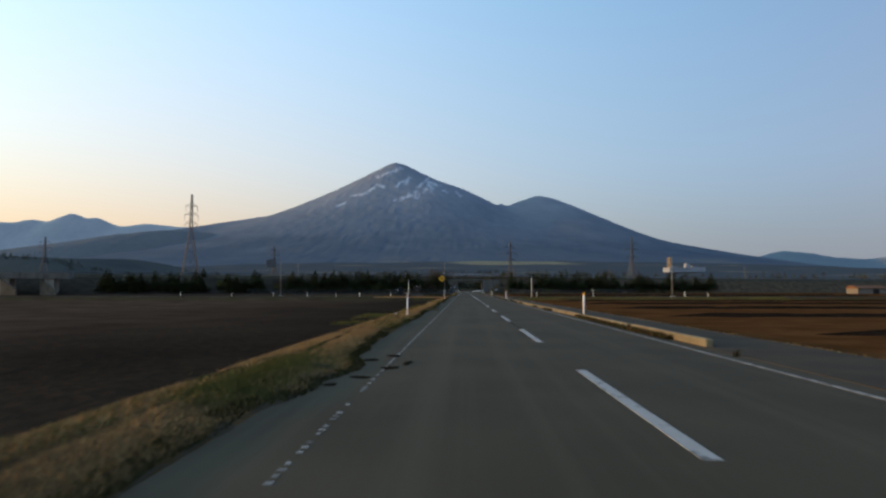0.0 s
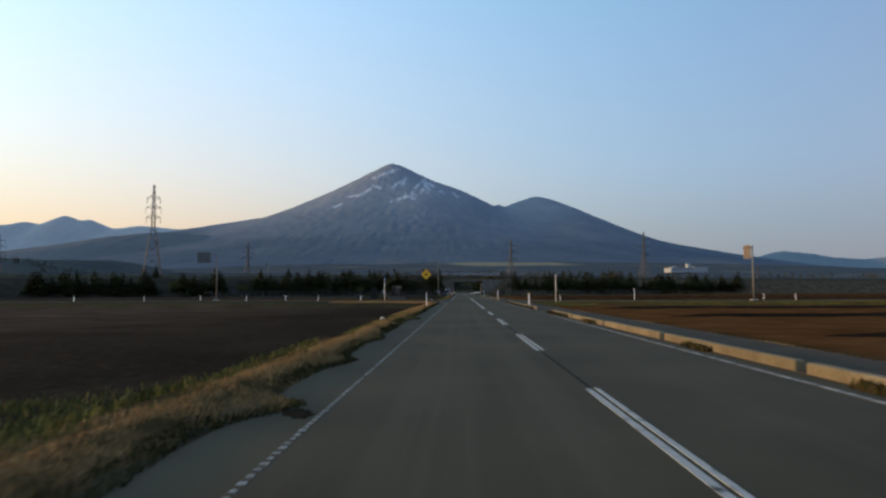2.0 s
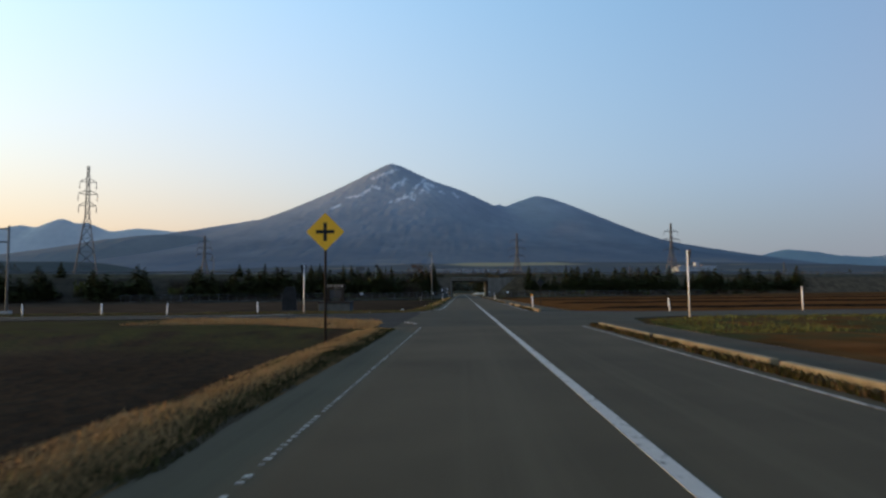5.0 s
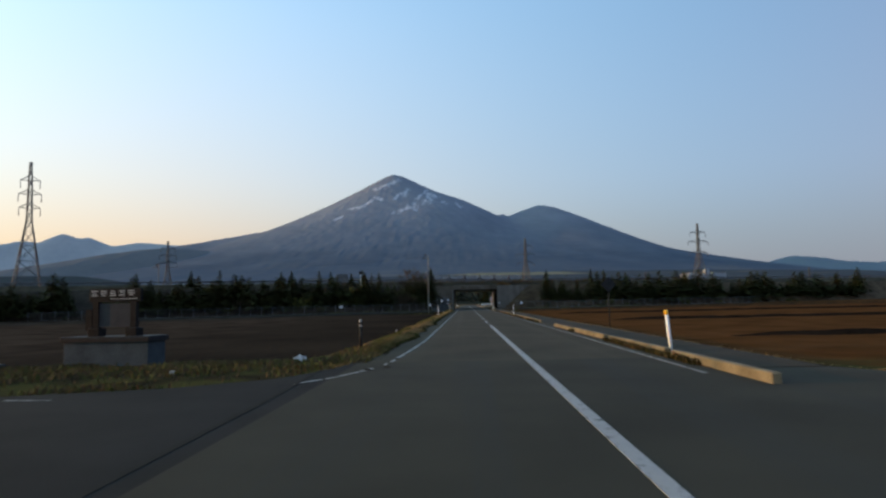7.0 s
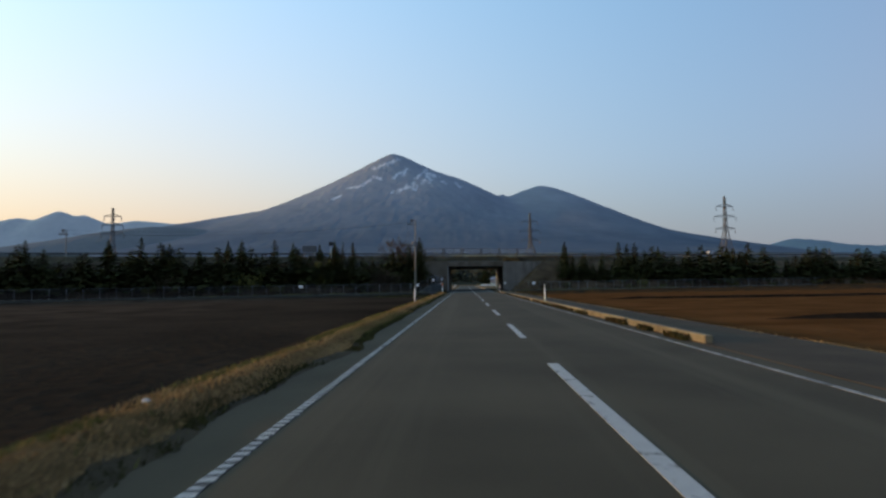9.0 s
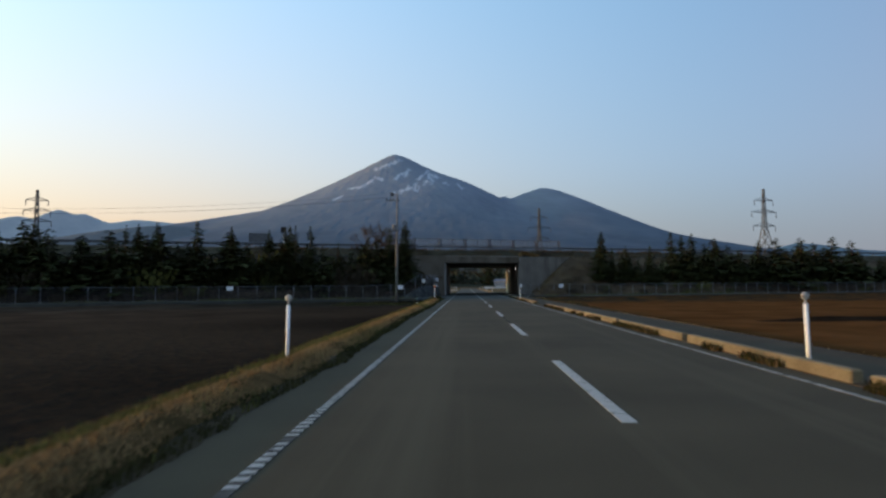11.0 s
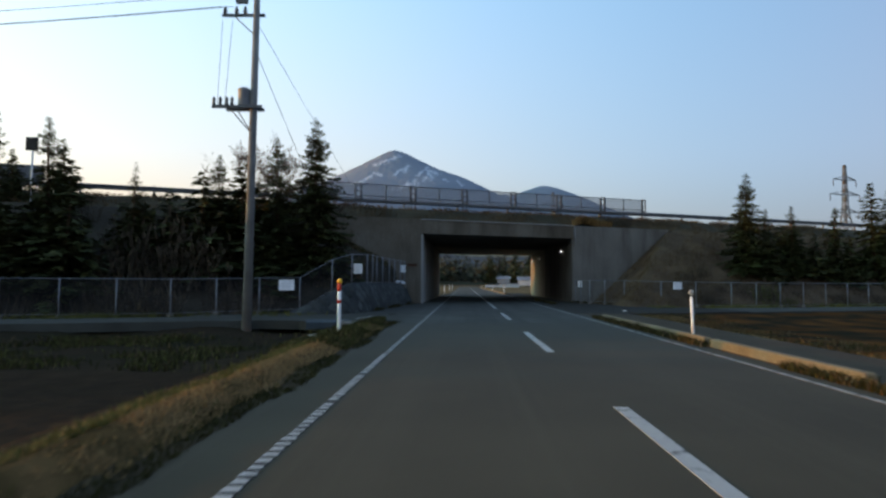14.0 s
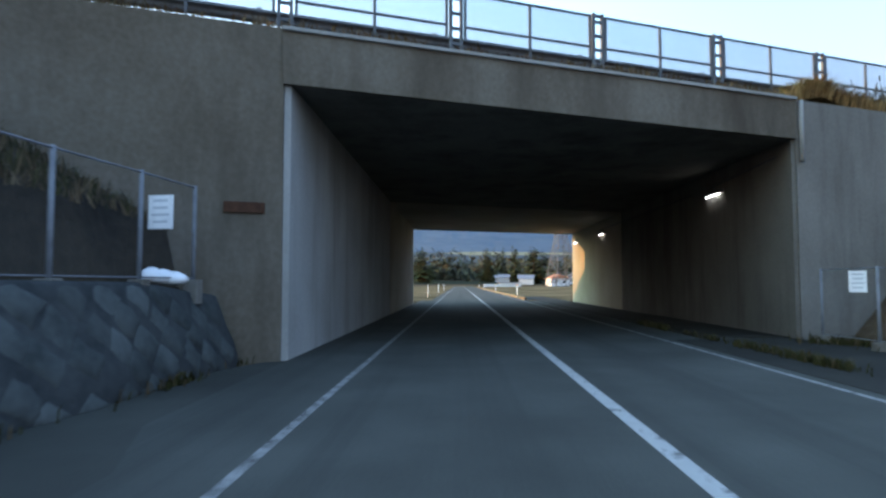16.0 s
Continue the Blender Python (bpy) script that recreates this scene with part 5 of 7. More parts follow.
def white_post(h=0.98, head="disc"):
    t = thing("delineator_post", "white roadside delineator post with a round grey reflector", "post", group="delineator posts")
    part("post", Geo().rod((0, 0, -0.2), (0, 0, h), 0.031, n=12), M["white"], t)
    if head == "disc":
        part("neck", Geo().rod((0, 0, h), (0, 0, h + 0.07), 0.014), M["steel"], t)
        m = pose(0, 0, h + 0.14, 90).to_3x3().to_4x4()
        part("reflector", Geo().lathe([(0.0, -0.016), (0.055, -0.016), (0.06, -0.008), (0.06, 0.01), (0.045, 0.018), (0.0, 0.02)], 18, (0, 0, h + 0.12), m), M["lens"], t, "round grey reflector")
    return t


def capped_post(h=1.10):
    t = thing("delineator_post", "white roadside post with a yellow cap", "post", group="delineator posts")
    part("post", Geo().rod((0, 0, -0.2), (0, 0, h - 0.11), 0.043, n=12), M["white"], t)
    part("cap", Geo().lathe([(0.0, h + 0.005), (0.035, h), (0.05, h - 0.02), (0.05, h - 0.11), (0.044, h - 0.115)], 12), M["amber"], t, "yellow plastic cap")
    return t


disc_post, cap_post = white_post(), capped_post()
disc_post.matrix_basis = pose(-4.36, 26.64, -0.05, 0, 1.5)
cap_post.matrix_basis = pose(3.72, 122.0, 0.0, 0, -4.5)
for x, y in ((-4.26, 78.6), (-4.54, 175.3), (-4.45, -20), (3.66, 174.5), (3.66, 225.5), (-4.5, 300), (-4.5, 330), (-4.5, 360)):
    copy_thing(disc_post, pose(x, y, 0.0, 0, random.uniform(-2, 2), random.uniform(-8, 8)))
for x, y in ((3.62, 26.9), (3.62, 79.3), (4.3, 306), (4.3, 345), (4.3, 390), (4.3, 430)):
    copy_thing(cap_post, pose(x, y, 0.0, 0, random.uniform(-2, 2)))


def small_post(x, y, h=0.8):
    t = thing("marker_post", "small white marker post on the grass beside the lane", "post", pose(x, y, float(ground_height(np.array([x]), np.array([y]))[0]) + 0.02, 0, random.uniform(-3, 3)), "lane marker posts")
    part("post", Geo().rod((0, 0, -0.2), (0, 0, h), 0.046, n=10), M["white"], t)
    part("reflector", Geo().box(-0.035, 0.035, -0.054, -0.04, h - 0.2, h - 0.08), M["lens"], t)


for x in (-21.5, -26.0, -31.5, -38.0, -46, -56):
    small_post(x, 117.7)
for x, y, h in ((11.8, 116.4, 0.8), (23.4, 122.4, 1.75), (39, 116.4, 0.8), (43.2, 116.4, 0.8), (-15.77, 119.15, 0.8)):
    small_post(x, y, h)

dark = thing("bollard_post", "dark brown marker post with pale bands near its top", "post", pose(-4.76, 125.4, 0.0, 0, -1))
part("post", Geo().rod((0, 0, -0.2), (0, 0, 0.88), 0.042, n=12), M["black"], dark)
for z in (0.74,):
    part("band", Geo().rod((0, 0, z), (0, 0, z + 0.05), 0.045, n=12), M["lens"], dark, "pale band")
part("cap", Geo().lathe([(0.0, 0.96), (0.03, 0.95), (0.043, 0.92), (0.043, 0.88)], 12), M["lens"], dark)

ballp = thing("marker_post", "white marker post with red bands and an orange ball on top", "post", pose(-4.52, 225.26, 0.0))
part("post", Geo().rod((0, 0, -0.2), (0, 0, 1.28), 0.042, n=12), M["white"], ballp)
for z0, z1 in ((0.80, 0.88), (1.08, 1.26)):
    part("band", Geo().rod((0, 0, z0), (0, 0, z1), 0.045, n=12), M["red"], ballp, "red band")
part("ball", Geo().lathe([(0.0, 1.38), (0.03, 1.37), (0.055, 1.335), (0.06, 1.31), (0.055, 1.28), (0.03, 1.245), (0.0, 1.24)], 14), M["amber"], ballp, "orange ball")

# ---- traffic signs ----


def diamond_sign(x, y, zc, size, front, rz, label, cross):
    t = thing("warning_sign", label, "sign", pose(x, y, 0, 0, 0, rz))
    r = size / 2
    pts = []
    for cx, cz in ((0, -r), (r, 0), (0, r), (-r, 0)):
        for da in (-0.35, 0.0, 0.35):
            a = math.atan2(cz, cx) + da
            pts.append((cx * 0.88 + 0.10 * r * math.cos(a) * 1.2, cz * 0.88 + 0.10 * r * math.sin(a) * 1.2))
    g = Geo()
    n = len(pts)
    v = [(px, yy, zc + pz) for yy in (-0.012, 0.012) for px, pz in pts]
    g.add(v, [tuple(range(n)), tuple(range(2 * n - 1, n - 1, -1))] + [(i, n + i, n + (i + 1) % n, (i + 1) % n) for i in range(n)])
    part("plate", g, M[front], t)
    part("pole", Geo().rod((0, 0.045, -0.3), (0, 0.045, zc + r * 0.8), 0.032, n=10), M["wood_dark" if cross else "sign_back"], t)
    part("clamp", Geo().box(-0.06, 0.06, 0.012, 0.05, zc - 0.2, zc - 0.14).box(-0.06, 0.06, 0.012, 0.05, zc + 0.14, zc + 0.2), M["steel_dark"], t)
    if cross:
        q = size * 0.25
        part("symbol", Geo().box(-q, q, -0.0165, -0.0125, zc - 0.045, zc + 0.045).box(-0.045, 0.045, -0.0165, -0.0125, zc + 0.045, zc + q).box(-0.045, 0.045, -0.0165, -0.0125, zc - q, zc - 0.045), M["black"], t, "black cross")
    return t


diamond_sign(-5.0, 91.3, 2.88, 0.95, "yellow", 2, "orange-yellow diamond crossroads warning sign on a dark pole", True)
diamond_sign(6.85, 142.8, 2.28, 0.86, "sign_back", 4, "dark back of a diamond warning sign on a thin pole", False)


def stop_sign(x, y, rz, label, lift=0.0):
    t = thing("stop_sign", label, "sign", pose(x, y, lift, 0, 0, rz))
    part("pole", Geo().rod((0, 0.05, -0.3 - lift), (0, 0.05, 2.75), 0.036, n=10), M["white"], t)
    g = Geo()
    tri = [(-0.42, 2.72), (-0.37, 2.76), (0.37, 2.76), (0.42, 2.72), (0.05, 2.03), (-0.05, 2.03)]
    g.add([(px, yy, pz) for yy in (-0.012, 0.012) for px, pz in tri], [tuple(range(5, -1, -1)), tuple(range(6, 12))] + [((i + 1) % 6, i, 6 + i, 6 + (i + 1) % 6) for i in range(6)][::-1])
    part("plate", g, M["sign_back"], t)
    part("clamp", Geo().box(-0.05, 0.05, 0.01, 0.06, 2.25, 2.31).box(-0.05, 0.05, 0.01, 0.06, 2.58, 2.64), M["steel"], t)


stop_sign(-12.29, 118.04, -106, "triangular stop sign seen from its dark back on a white pole", 0.5)
stop_sign(9.9, 107.3, 88, "triangular stop sign edge-on on a tall white pole", 0.55)


def guide_sign(x, y, rz, m, bars, label, height=7.0, w=2.6, h=1.9, gap=0.30, rails=False):
    """An L-shaped pole with a board on an arm; the board's back looks along -y before turning."""
    t = thing("guide_sign", label, "sign", pose(x, y, -0.2, 0, 0, rz))
    part("base", Geo().box(-0.35, 0.35, -0.35, 0.35, -0.2, 0.35, 0.03), M["concrete_pale"], t)
    part("pole", Geo().rod((0, 0, 0.3), (0, 0, height), 0.11, 0.09, n=12), M["pole_concrete"], t)
    for z in (height - 0.25, height - 1.35):
        part("arm", Geo().rod((0, 0, z), (w + gap + 0.1, 0, z), 0.06, n=10), M["pole_concrete"], t)
    part("board", Geo().box(gap, gap + w, 0.07, 0.10, height - h - 0.1, height + 0.1), M[m], t)
    for k in range(3):
        xx = gap + w * (0.2 + 0.3 * k)
        part("stiffener", Geo().box(xx - 0.05, xx + 0.05, 0.0, 0.07, height - h - 0.05, height + 0.05), M[bars], t)
    if rails:
        for z in (height - 0.28, height - 1.28):
            part("rail", Geo().box(gap - 0.15, gap + w + 0.05, 0.103, 0.19, z - 0.06, z + 0.06), M[bars], t)
        for k in range(2):
            xx = gap + w * (0.3 + 0.4 * k)
            part("stiffener", Geo().box(xx - 0.04, xx + 0.04, 0.102, 0.14, height - h - 0.05, height + 0.05), M["rust"], t)


guide_sign(34.3, 109.0, 90, "sign_back_pale", "steel_dark", "tan back of a road guide board on an L-shaped pole", 7.0, 1.9, 1.5, rails=True)
guide_sign(-39.3, 126.8, -165, "steel_dark", "sign_back", "dark back of a road guide board on an L-shaped pole", 7.45, 1.95, 1.4, 0.95)
# ---- monument by the crossroads ----
mon = thing("monument_board", "dark timber information board on a blue-grey stone plinth", "monument", pose(-10.95, 122.5, 0.02, 0, 0, -6))
part("plinth", Geo().box(-1.22, 1.22, -0.4, 0.4, -0.2, 0.56, 0.02), M["stone_grey"], mon)
part("cap_stone", Geo().box(-1.28, 1.28, -0.46, 0.46, 0.56, 0.70, 0.02), M["stone_dark"], mon)
for x in (-0.55, 0.55):
    part("foot", Geo().box(x - 0.17, x + 0.17, -0.16, 0.16, 0.70, 0.92, 0.02), M["wood_dark"], mon)
    part("post", Geo().box(x - 0.08, x + 0.08, -0.07, 0.07, 0.92, 1.62), M["wood_dark"], mon)
part("panel", Geo().box(-0.47, 0.47, -0.03, 0.03, 0.95, 1.58), M["panel"], mon, "faded information panel")
part("side_board", Geo().box(-0.86, -0.68, -0.05, 0.05, 0.86, 1.42), M["wood_dark"], mon)
part("header", Geo().box(-0.76, 0.76, -0.06, 0.06, 1.62, 1.98, 0.015), M["wood_dark"], mon)
for k in range(5):
    x = -0.60 + 0.27 * k
    for q in range(3):
        w = (0.085, 0.055, 0.095)[(k + q) % 3]
        part("letter_bar", Geo().box(x - w, x + w, -0.066, -0.0615, 1.785 + 0.058 * q, 1.808 + 0.058 * q), M["letter_grey"], mon)
for k in range(9):
    part("letter_bar", Geo().box(-0.12 + 0.09 * k, -0.06 + 0.09 * k, -0.066, -0.0615, 1.69, 1.710), M["letter_grey"], mon)

stele = thing("stone_stele", "tall dark stone slab standing on a low base in the grass", "monument", pose(-14.2, 121.6, -0.05, 0, 0, 8))
g = Geo()
out = [(-0.52, 0.15), (0.52, 0.15), (0.50, 0.9), (0.46, 1.5), (0.36, 1.86), (0.05, 1.93), (-0.30, 1.88), (-0.44, 1.5), (-0.51, 0.9)]
nn = len(out)
g.add([(x, y, z) for y in (-0.13, 0.13) for x, z in out], [tuple(range(nn)), tuple(range(2 * nn - 1, nn - 1, -1))] + [((i + 1) % nn, i, nn + i, nn + (i + 1) % nn) for i in range(nn)])
part("slab", g, M["stone_dark"], stele)
part("base", Geo().box(-0.7, 0.7, -0.3, 0.3, -0.2, 0.12, 0.03), M["stone_dark"], stele)

bag = Geo()
rb = np.random.default_rng(4)
for k in range(3):
    bag.lathe([(0.0, 0.0), (0.16, 0.02), (0.20, 0.08), (0.13, 0.16), (0.05, 0.20), (0.0, 0.21)], 9, (0.14 * k, rb.uniform(-0.05, 0.05), -0.02 * k))
bag.v = [(x + 0.03 * math.sin(9 * z + 7 * y), y + 0.03 * math.sin(11 * x), z * (1 - 0.3 * x)) for x, y, z in bag.v]
tagged(part("plastic_bag", bag, M["plate_white"], at=pose(-5.75, 249.9, 1.27, 0, 0, 30)), "crumpled white plastic bag lying on the retaining wall", "litter")

# ---- conifers ----
M["straw_deep"] = mat("rusty_dry_grass", (0.220, 0.137, 0.062), (0.315, 0.204, 0.096), 0.9, 0.5, 2.5, 0.0, island=0.16, spec=0.05)
M["moss"] = mat("dark_weed", (0.020, 0.021, 0.008), (0.048, 0.043, 0.016), 0.95, 0.8, 7, 0.0, island=0.4, spec=0.05)
M["leaf_dead"] = mat("withered_leaf", (0.060, 0.048, 0.036), (0.12, 0.092, 0.070), 0.9, 2, 9, 0.0, island=0.4, spec=0.1)


def spruce_mesh(seed, h, r, levels, sprays, thin=0.0, size=1.0):
    """Crown of drooping boughs, each set with many small needle sprays; h and r in metres."""
    rg = np.random.default_rng(seed)
    V, Fc = [], []
    for k in range(levels):
        f = (k + rg.uniform(-0.3, 0.3)) / levels
        f = min(max(f, 0.0), 0.985)
        z = h * (0.06 + 0.94 * f)
        reach = r * (1 - f) ** 0.85 * rg.uniform(0.75, 1.2) + 0.05
        boughs = int(rg.integers(5, 9)) if f < 0.85 else 4
        a0 = rg.uniform(0, 6.28)
        for b in range(boughs):
            if rg.random() < thin:
                continue
            a = a0 + 6.283 * b / boughs + rg.uniform(-0.3, 0.3)
            L = reach * rg.uniform(0.6, 1.15)
            lift = rg.uniform(-0.9, 0.9) * h / levels
            up = rg.uniform(-0.30, 0.05) if f < 0.7 else rg.uniform(0.0, 0.7)
            n = max(3, int(sprays * L / r) + 2)
            ts = rg.uniform(0.12, 1.0, n)
            ca, sa = math.cos(a), math.sin(a)
            for t in ts:
                d = L * t
                droop = up * d - 0.16 * L * t * t + 0.10 * L * t ** 4
                side = rg.uniform(-1, 1) * 0.30 * L * (1.05 - t) + rg.uniform(-0.05, 0.05)
                px, py, pz = d * ca - side * sa, d * sa + side * ca, z + lift + droop + rg.uniform(-0.06, 0.06)
                s = size * rg.uniform(0.26, 0.52) * (0.45 + 0.55 * (1 - f)) * (r / 1.6) ** 0.5
                yaw = a + rg.uniform(-1.0, 1.0)
                dz = rg.uniform(-0.5, 0.15)
                tx, ty, tz = math.cos(yaw) * s, math.sin(yaw) * s, dz * s
                wx, wy, wz = -math.sin(yaw) * s * 0.27, math.cos(yaw) * s * 0.27, rg.uniform(-0.16, 0.16) * s
                o = len(V)
                V += [(px - tx * 0.4, py - ty * 0.4, pz - tz * 0.4), (px + wx, py + wy, pz + wz), (px + tx, py + ty, pz + tz), (px - wx, py - wy, pz - wz)]
                Fc.append((o, o + 1, o + 2, o + 3))
    me = bpy.data.meshes.new("crown")
    me.from_pydata(V, [], Fc)
    me.materials.append(M["needles"])
    me.update()
    return me


def trunk_mesh(h, r0, mname="bark", name="trunk"):
    g = Geo()
    p = Vector((0, 0, -0.3))
    for k in range(6):
        q = Vector((random.uniform(-0.03, 0.03), random.uniform(-0.03, 0.03), h * (k + 1) / 6))
        g.rod(p, q, r0 * (1 - k / 6.3), r0 * (1 - (k + 1) / 6.3), n=7, caps=False)
        p = q
    return g.mesh(name, M[mname])


KINDS = []
for seed, (h, r, lv, sp, th, sz) in enumerate(((7.0, 2.0, 32, 40, 0.03, 0.9), (6.5, 1.65, 30, 36, 0.06, 0.9), (5.4, 1.9, 24, 36, 0.05, 1.0), (6.2, 1.25, 27, 26, 0.18, 0.9), (4.2, 1.8, 18, 34, 0.05, 1.0),
                                               (7.0, 1.95, 50, 250, 0.06, 0.33), (6.5, 1.6, 46, 210, 0.14, 0.32), (6.2, 1.25, 40, 150, 0.26, 0.31), (6.5, 1.9, 15, 13, 0.05, 1.7))):
    KINDS.append((h, spruce_mesh(100 + seed, h, r, lv, sp, th, sz), trunk_mesh(h * 0.97, 0.06 + h * 0.012)))


def spruce(x, y, z, top, kind, label, group, wide=1.0):
    h, crown, trunk = KINDS[kind]
    s = (top - z) / h
    t = thing("spruce_tree", label, "tree", pose(x, y, z, random.uniform(-2, 2), random.uniform(-2, 2), random.uniform(0, 360)), group)
    t.scale = (s * wide, s * wide, s)
    part("trunk", trunk, None, t)
    part("crown", crown, None, t)


random.seed(5)
TALL = "tall dark green spruce on the embankment slope"
LOW = "bushy dark spruce in the row along the embankment"
for x, b, top, kind in ((-8.8, -8.4, 9.25, 5), (-10.6, -8.0, 8.3, 6), (-13.3, -7.6, 7.4, 6), (-11.9, -6.8, 6.4, 7), (-16.6, -7.6, 6.7, 7), (-19.4, -8.0, 8.4, 6), (-20.9, -8.6, 8.3, 7), (-22.2, -7.8, 8.2, 6),
                        (-31.0, -7.0, 8.8, 1), (-37.5, -7.5, 8.0, 3), (-49.0, -7.0, 9.0, 1), (-62.0, -7.5, 8.4, 1)):
    spruce(x, face_y(x, b), bank_z(x, b) - 0.1, top, kind, TALL, "embankment spruces")
for x, b, top, kind in ((17.4, -5.8, 8.9, 5), (19.0, -6.0, 6.6, 6), (21.3, -6.0, 6.9, 6), (24.9, -6.0, 7.0, 1), (28.8, -6.0, 9.1, 1), (30.4, -6.2, 8.6, 0), (32.0, -6.0, 8.9, 0), (34.0, -6.4, 7.4, 2)):
    spruce(x, face_y(x, b), bank_z(x, b) - 0.1, top, kind, TALL, "embankment spruces")
x = -12.0
while x > -118:
    b = random.uniform(-10.2, -7.6)
    z = bank_z(x, b) - 0.15
    if not -71 < x < -64 and not -88 < x < -84:
        spruce(x, face_y(x, b), z, z + random.uniform(3.2, 5.8) * (1.15 if x < -24 else 1.0), random.choice((2, 4, 2, 4, 0)), LOW, "embankment spruces", random.uniform(1.15, 1.6))
    x -= random.uniform(1.1, 1.9)
x = -10.5
while x > -62:
    b = random.uniform(-9.8, -6.0)
    z = bank_z(x, b) - 0.2
    spruce(x, face_y(x, b), z, z + random.uniform(2.2, 3.6), 4, "low dense spruce filling the row on the embankment", "embankment spruces", random.uniform(1.0, 1.35))
    x -= random.uniform(0.9, 1.5)
x = 18.0
while x < 50:
    b = random.uniform(-7.0, -4.6)
    z = bank_z(x, b) - 0.2
    spruce(x, face_y(x, b), z, z + random.uniform(2.4, 3.8), 4, "low dense spruce filling the row on the embankment", "embankment spruces", random.uniform(1.0, 1.3))
    x += random.uniform(1.1, 1.8)
x = 36.0
while x < 112:
    b = random.uniform(-7.2, -5.4)
    z = bank_z(x, b) - 0.15
    spruce(x, face_y(x, b), z, z + random.uniform(3.8, 7.4), random.choice((0, 2, 2, 4, 4)), LOW, "embankment spruces", random.uniform(1.15, 1.6))
    x += random.uniform(1.4, 3.2)
for x, b, top in ((-24, 1.2, 9.3), (-26.5, 1.5, 8.6), (-38.4, 1.0, 9.2), (-40.6, 1.4, 9.0), (-30.6, 1.2, 8.9), (-57, 1.4, 9.2), (40, 1.4, 8.6), (57, 1.0, 8.8), (-93, 1.2, 9.4)):
    spruce(x, face_y(x, b), LINTEL + 0.3, top, 2, "small spruce at the crest beside the guard rail", "crest spruces")


def bush_mesh(seed, h, w, n, green):
    """Bare scrub: many thin upright twigs, some with leaves."""
    rg = np.random.default_rng(seed)
    g = Geo()
    for k in range(n):
        a, r = rg.uniform(0, 6.28), w * math.sqrt(rg.uniform(0, 1)) * 0.6
        p = np.array([r * math.cos(a), r * math.sin(a), -0.05])
        lean = rg.uniform(-0.35, 0.35, 2)
        hh = h * rg.uniform(0.45, 1.0)
        q = p + np.array([lean[0] * hh, lean[1] * hh, hh])
        d = 0.012
        g.add([p + [d, 0, 0], p - [d, 0, 0], q], [(0, 1, 2)])
        g.add([p + [0, d, 0], p - [0, d, 0], q], [(0, 1, 2)])
        for j in range(5):
            t = rg.uniform(0.35, 1)
            c = p + (q - p) * t
            e = c + rg.uniform(-0.3, 0.3, 3) * h * 0.4 * (1.2 - t) + [0, 0, 0.12 * h]
            s = 0.03 if green else 0.01
            g.add([c + [s, s, 0], c - [s, s, 0], e], [(0, 1, 2)])
    return g


scrub = [bush_mesh(s, 1.0, 1.0, 60, s % 2).mesh("twigs", M["green" if s % 2 else "twigs"]) for s in range(4)]
random.seed(9)


def scrub_bush(x, y, z, s, k, label="bare brown scrub bush on the bank"):
    ob = new("bush", scrub[k])
    ob.matrix_basis = pose(x, y, z, 0, 0, random.uniform(0, 360)) @ Matrix.Diagonal((s * 1.3, s * 1.3, s, 1))
    tagged(ob, label, "bush", "bank bushes")


for k in range(46):
    x, b = random.uniform(-60, -7.5), random.uniform(-11.5, -1.0)
    scrub_bush(x, face_y(x, b), bank_z(x, b), random.uniform(0.6, 1.5), random.choice((0, 0, 2, 1)))
for k in range(16):
    x, b = random.uniform(-11.5, -7.6), random.uniform(-8.5, -4.5)
    scrub_bush(x, face_y(x, b), bank_z(x, b), random.uniform(0.5, 1.1), random.choice((0, 2)), "dark leafless bush behind the fence on the bank")
for k in range(46):
    x, b = random.uniform(-85, -13), random.uniform(-10.0, -5.0)
    scrub_bush(x, face_y(x, b), bank_z(x, b) - 0.1, random.uniform(1.8, 3.2), random.choice((0, 0, 2, 1)), "tall bare brown bush between the spruces")
for k in range(44):
    x, b = random.uniform(-80, -11), random.uniform(-12.0, -11.0)
    scrub_bush(x, face_y(x, b), bank_z(x, b) - 0.1, random.uniform(0.9, 1.5), random.choice((0, 2)), "grey bare scrub behind the chain-link fence")
for k in range(34):
    x, b = random.uniform(15, 90), random.uniform(-9.6, -8.2)
    scrub_bush(x, face_y(x, b), bank_z(x, b) - 0.1, random.uniform(0.8, 1.5), random.choice((0, 2, 1)), "grey bare scrub behind the chain-link fence")
for k in range(30):
    x, b = random.uniform(12, 60), random.uniform(-8.8, -5.0)
    scrub_bush(x, face_y(x, b), bank_z(x, b), random.uniform(0.5, 1.1), random.choice((0, 2, 2, 1)))
for x, b, s in ((-13.5, 1.8, 1.6), (-12.2, 1.4, 1.3), (-10.4, 1.6, 1.0), (-8.7, 2.0, 0.8), (9.6, 0.9, 1.0), (8.9, 1.1, 0.9), (10.4, 0.8, 0.8), (2.6, 1.6, 0.6), (1.6, 1.4, 0.55), (-15.2, 1.6, 1.5)):
    scrub_bush(x, face_y(x, b), LINTEL + 0.25, s, 0, "dry straw-coloured tussock at the edge of the crest" if x > 0 else "bare brown scrub bush at the crest")


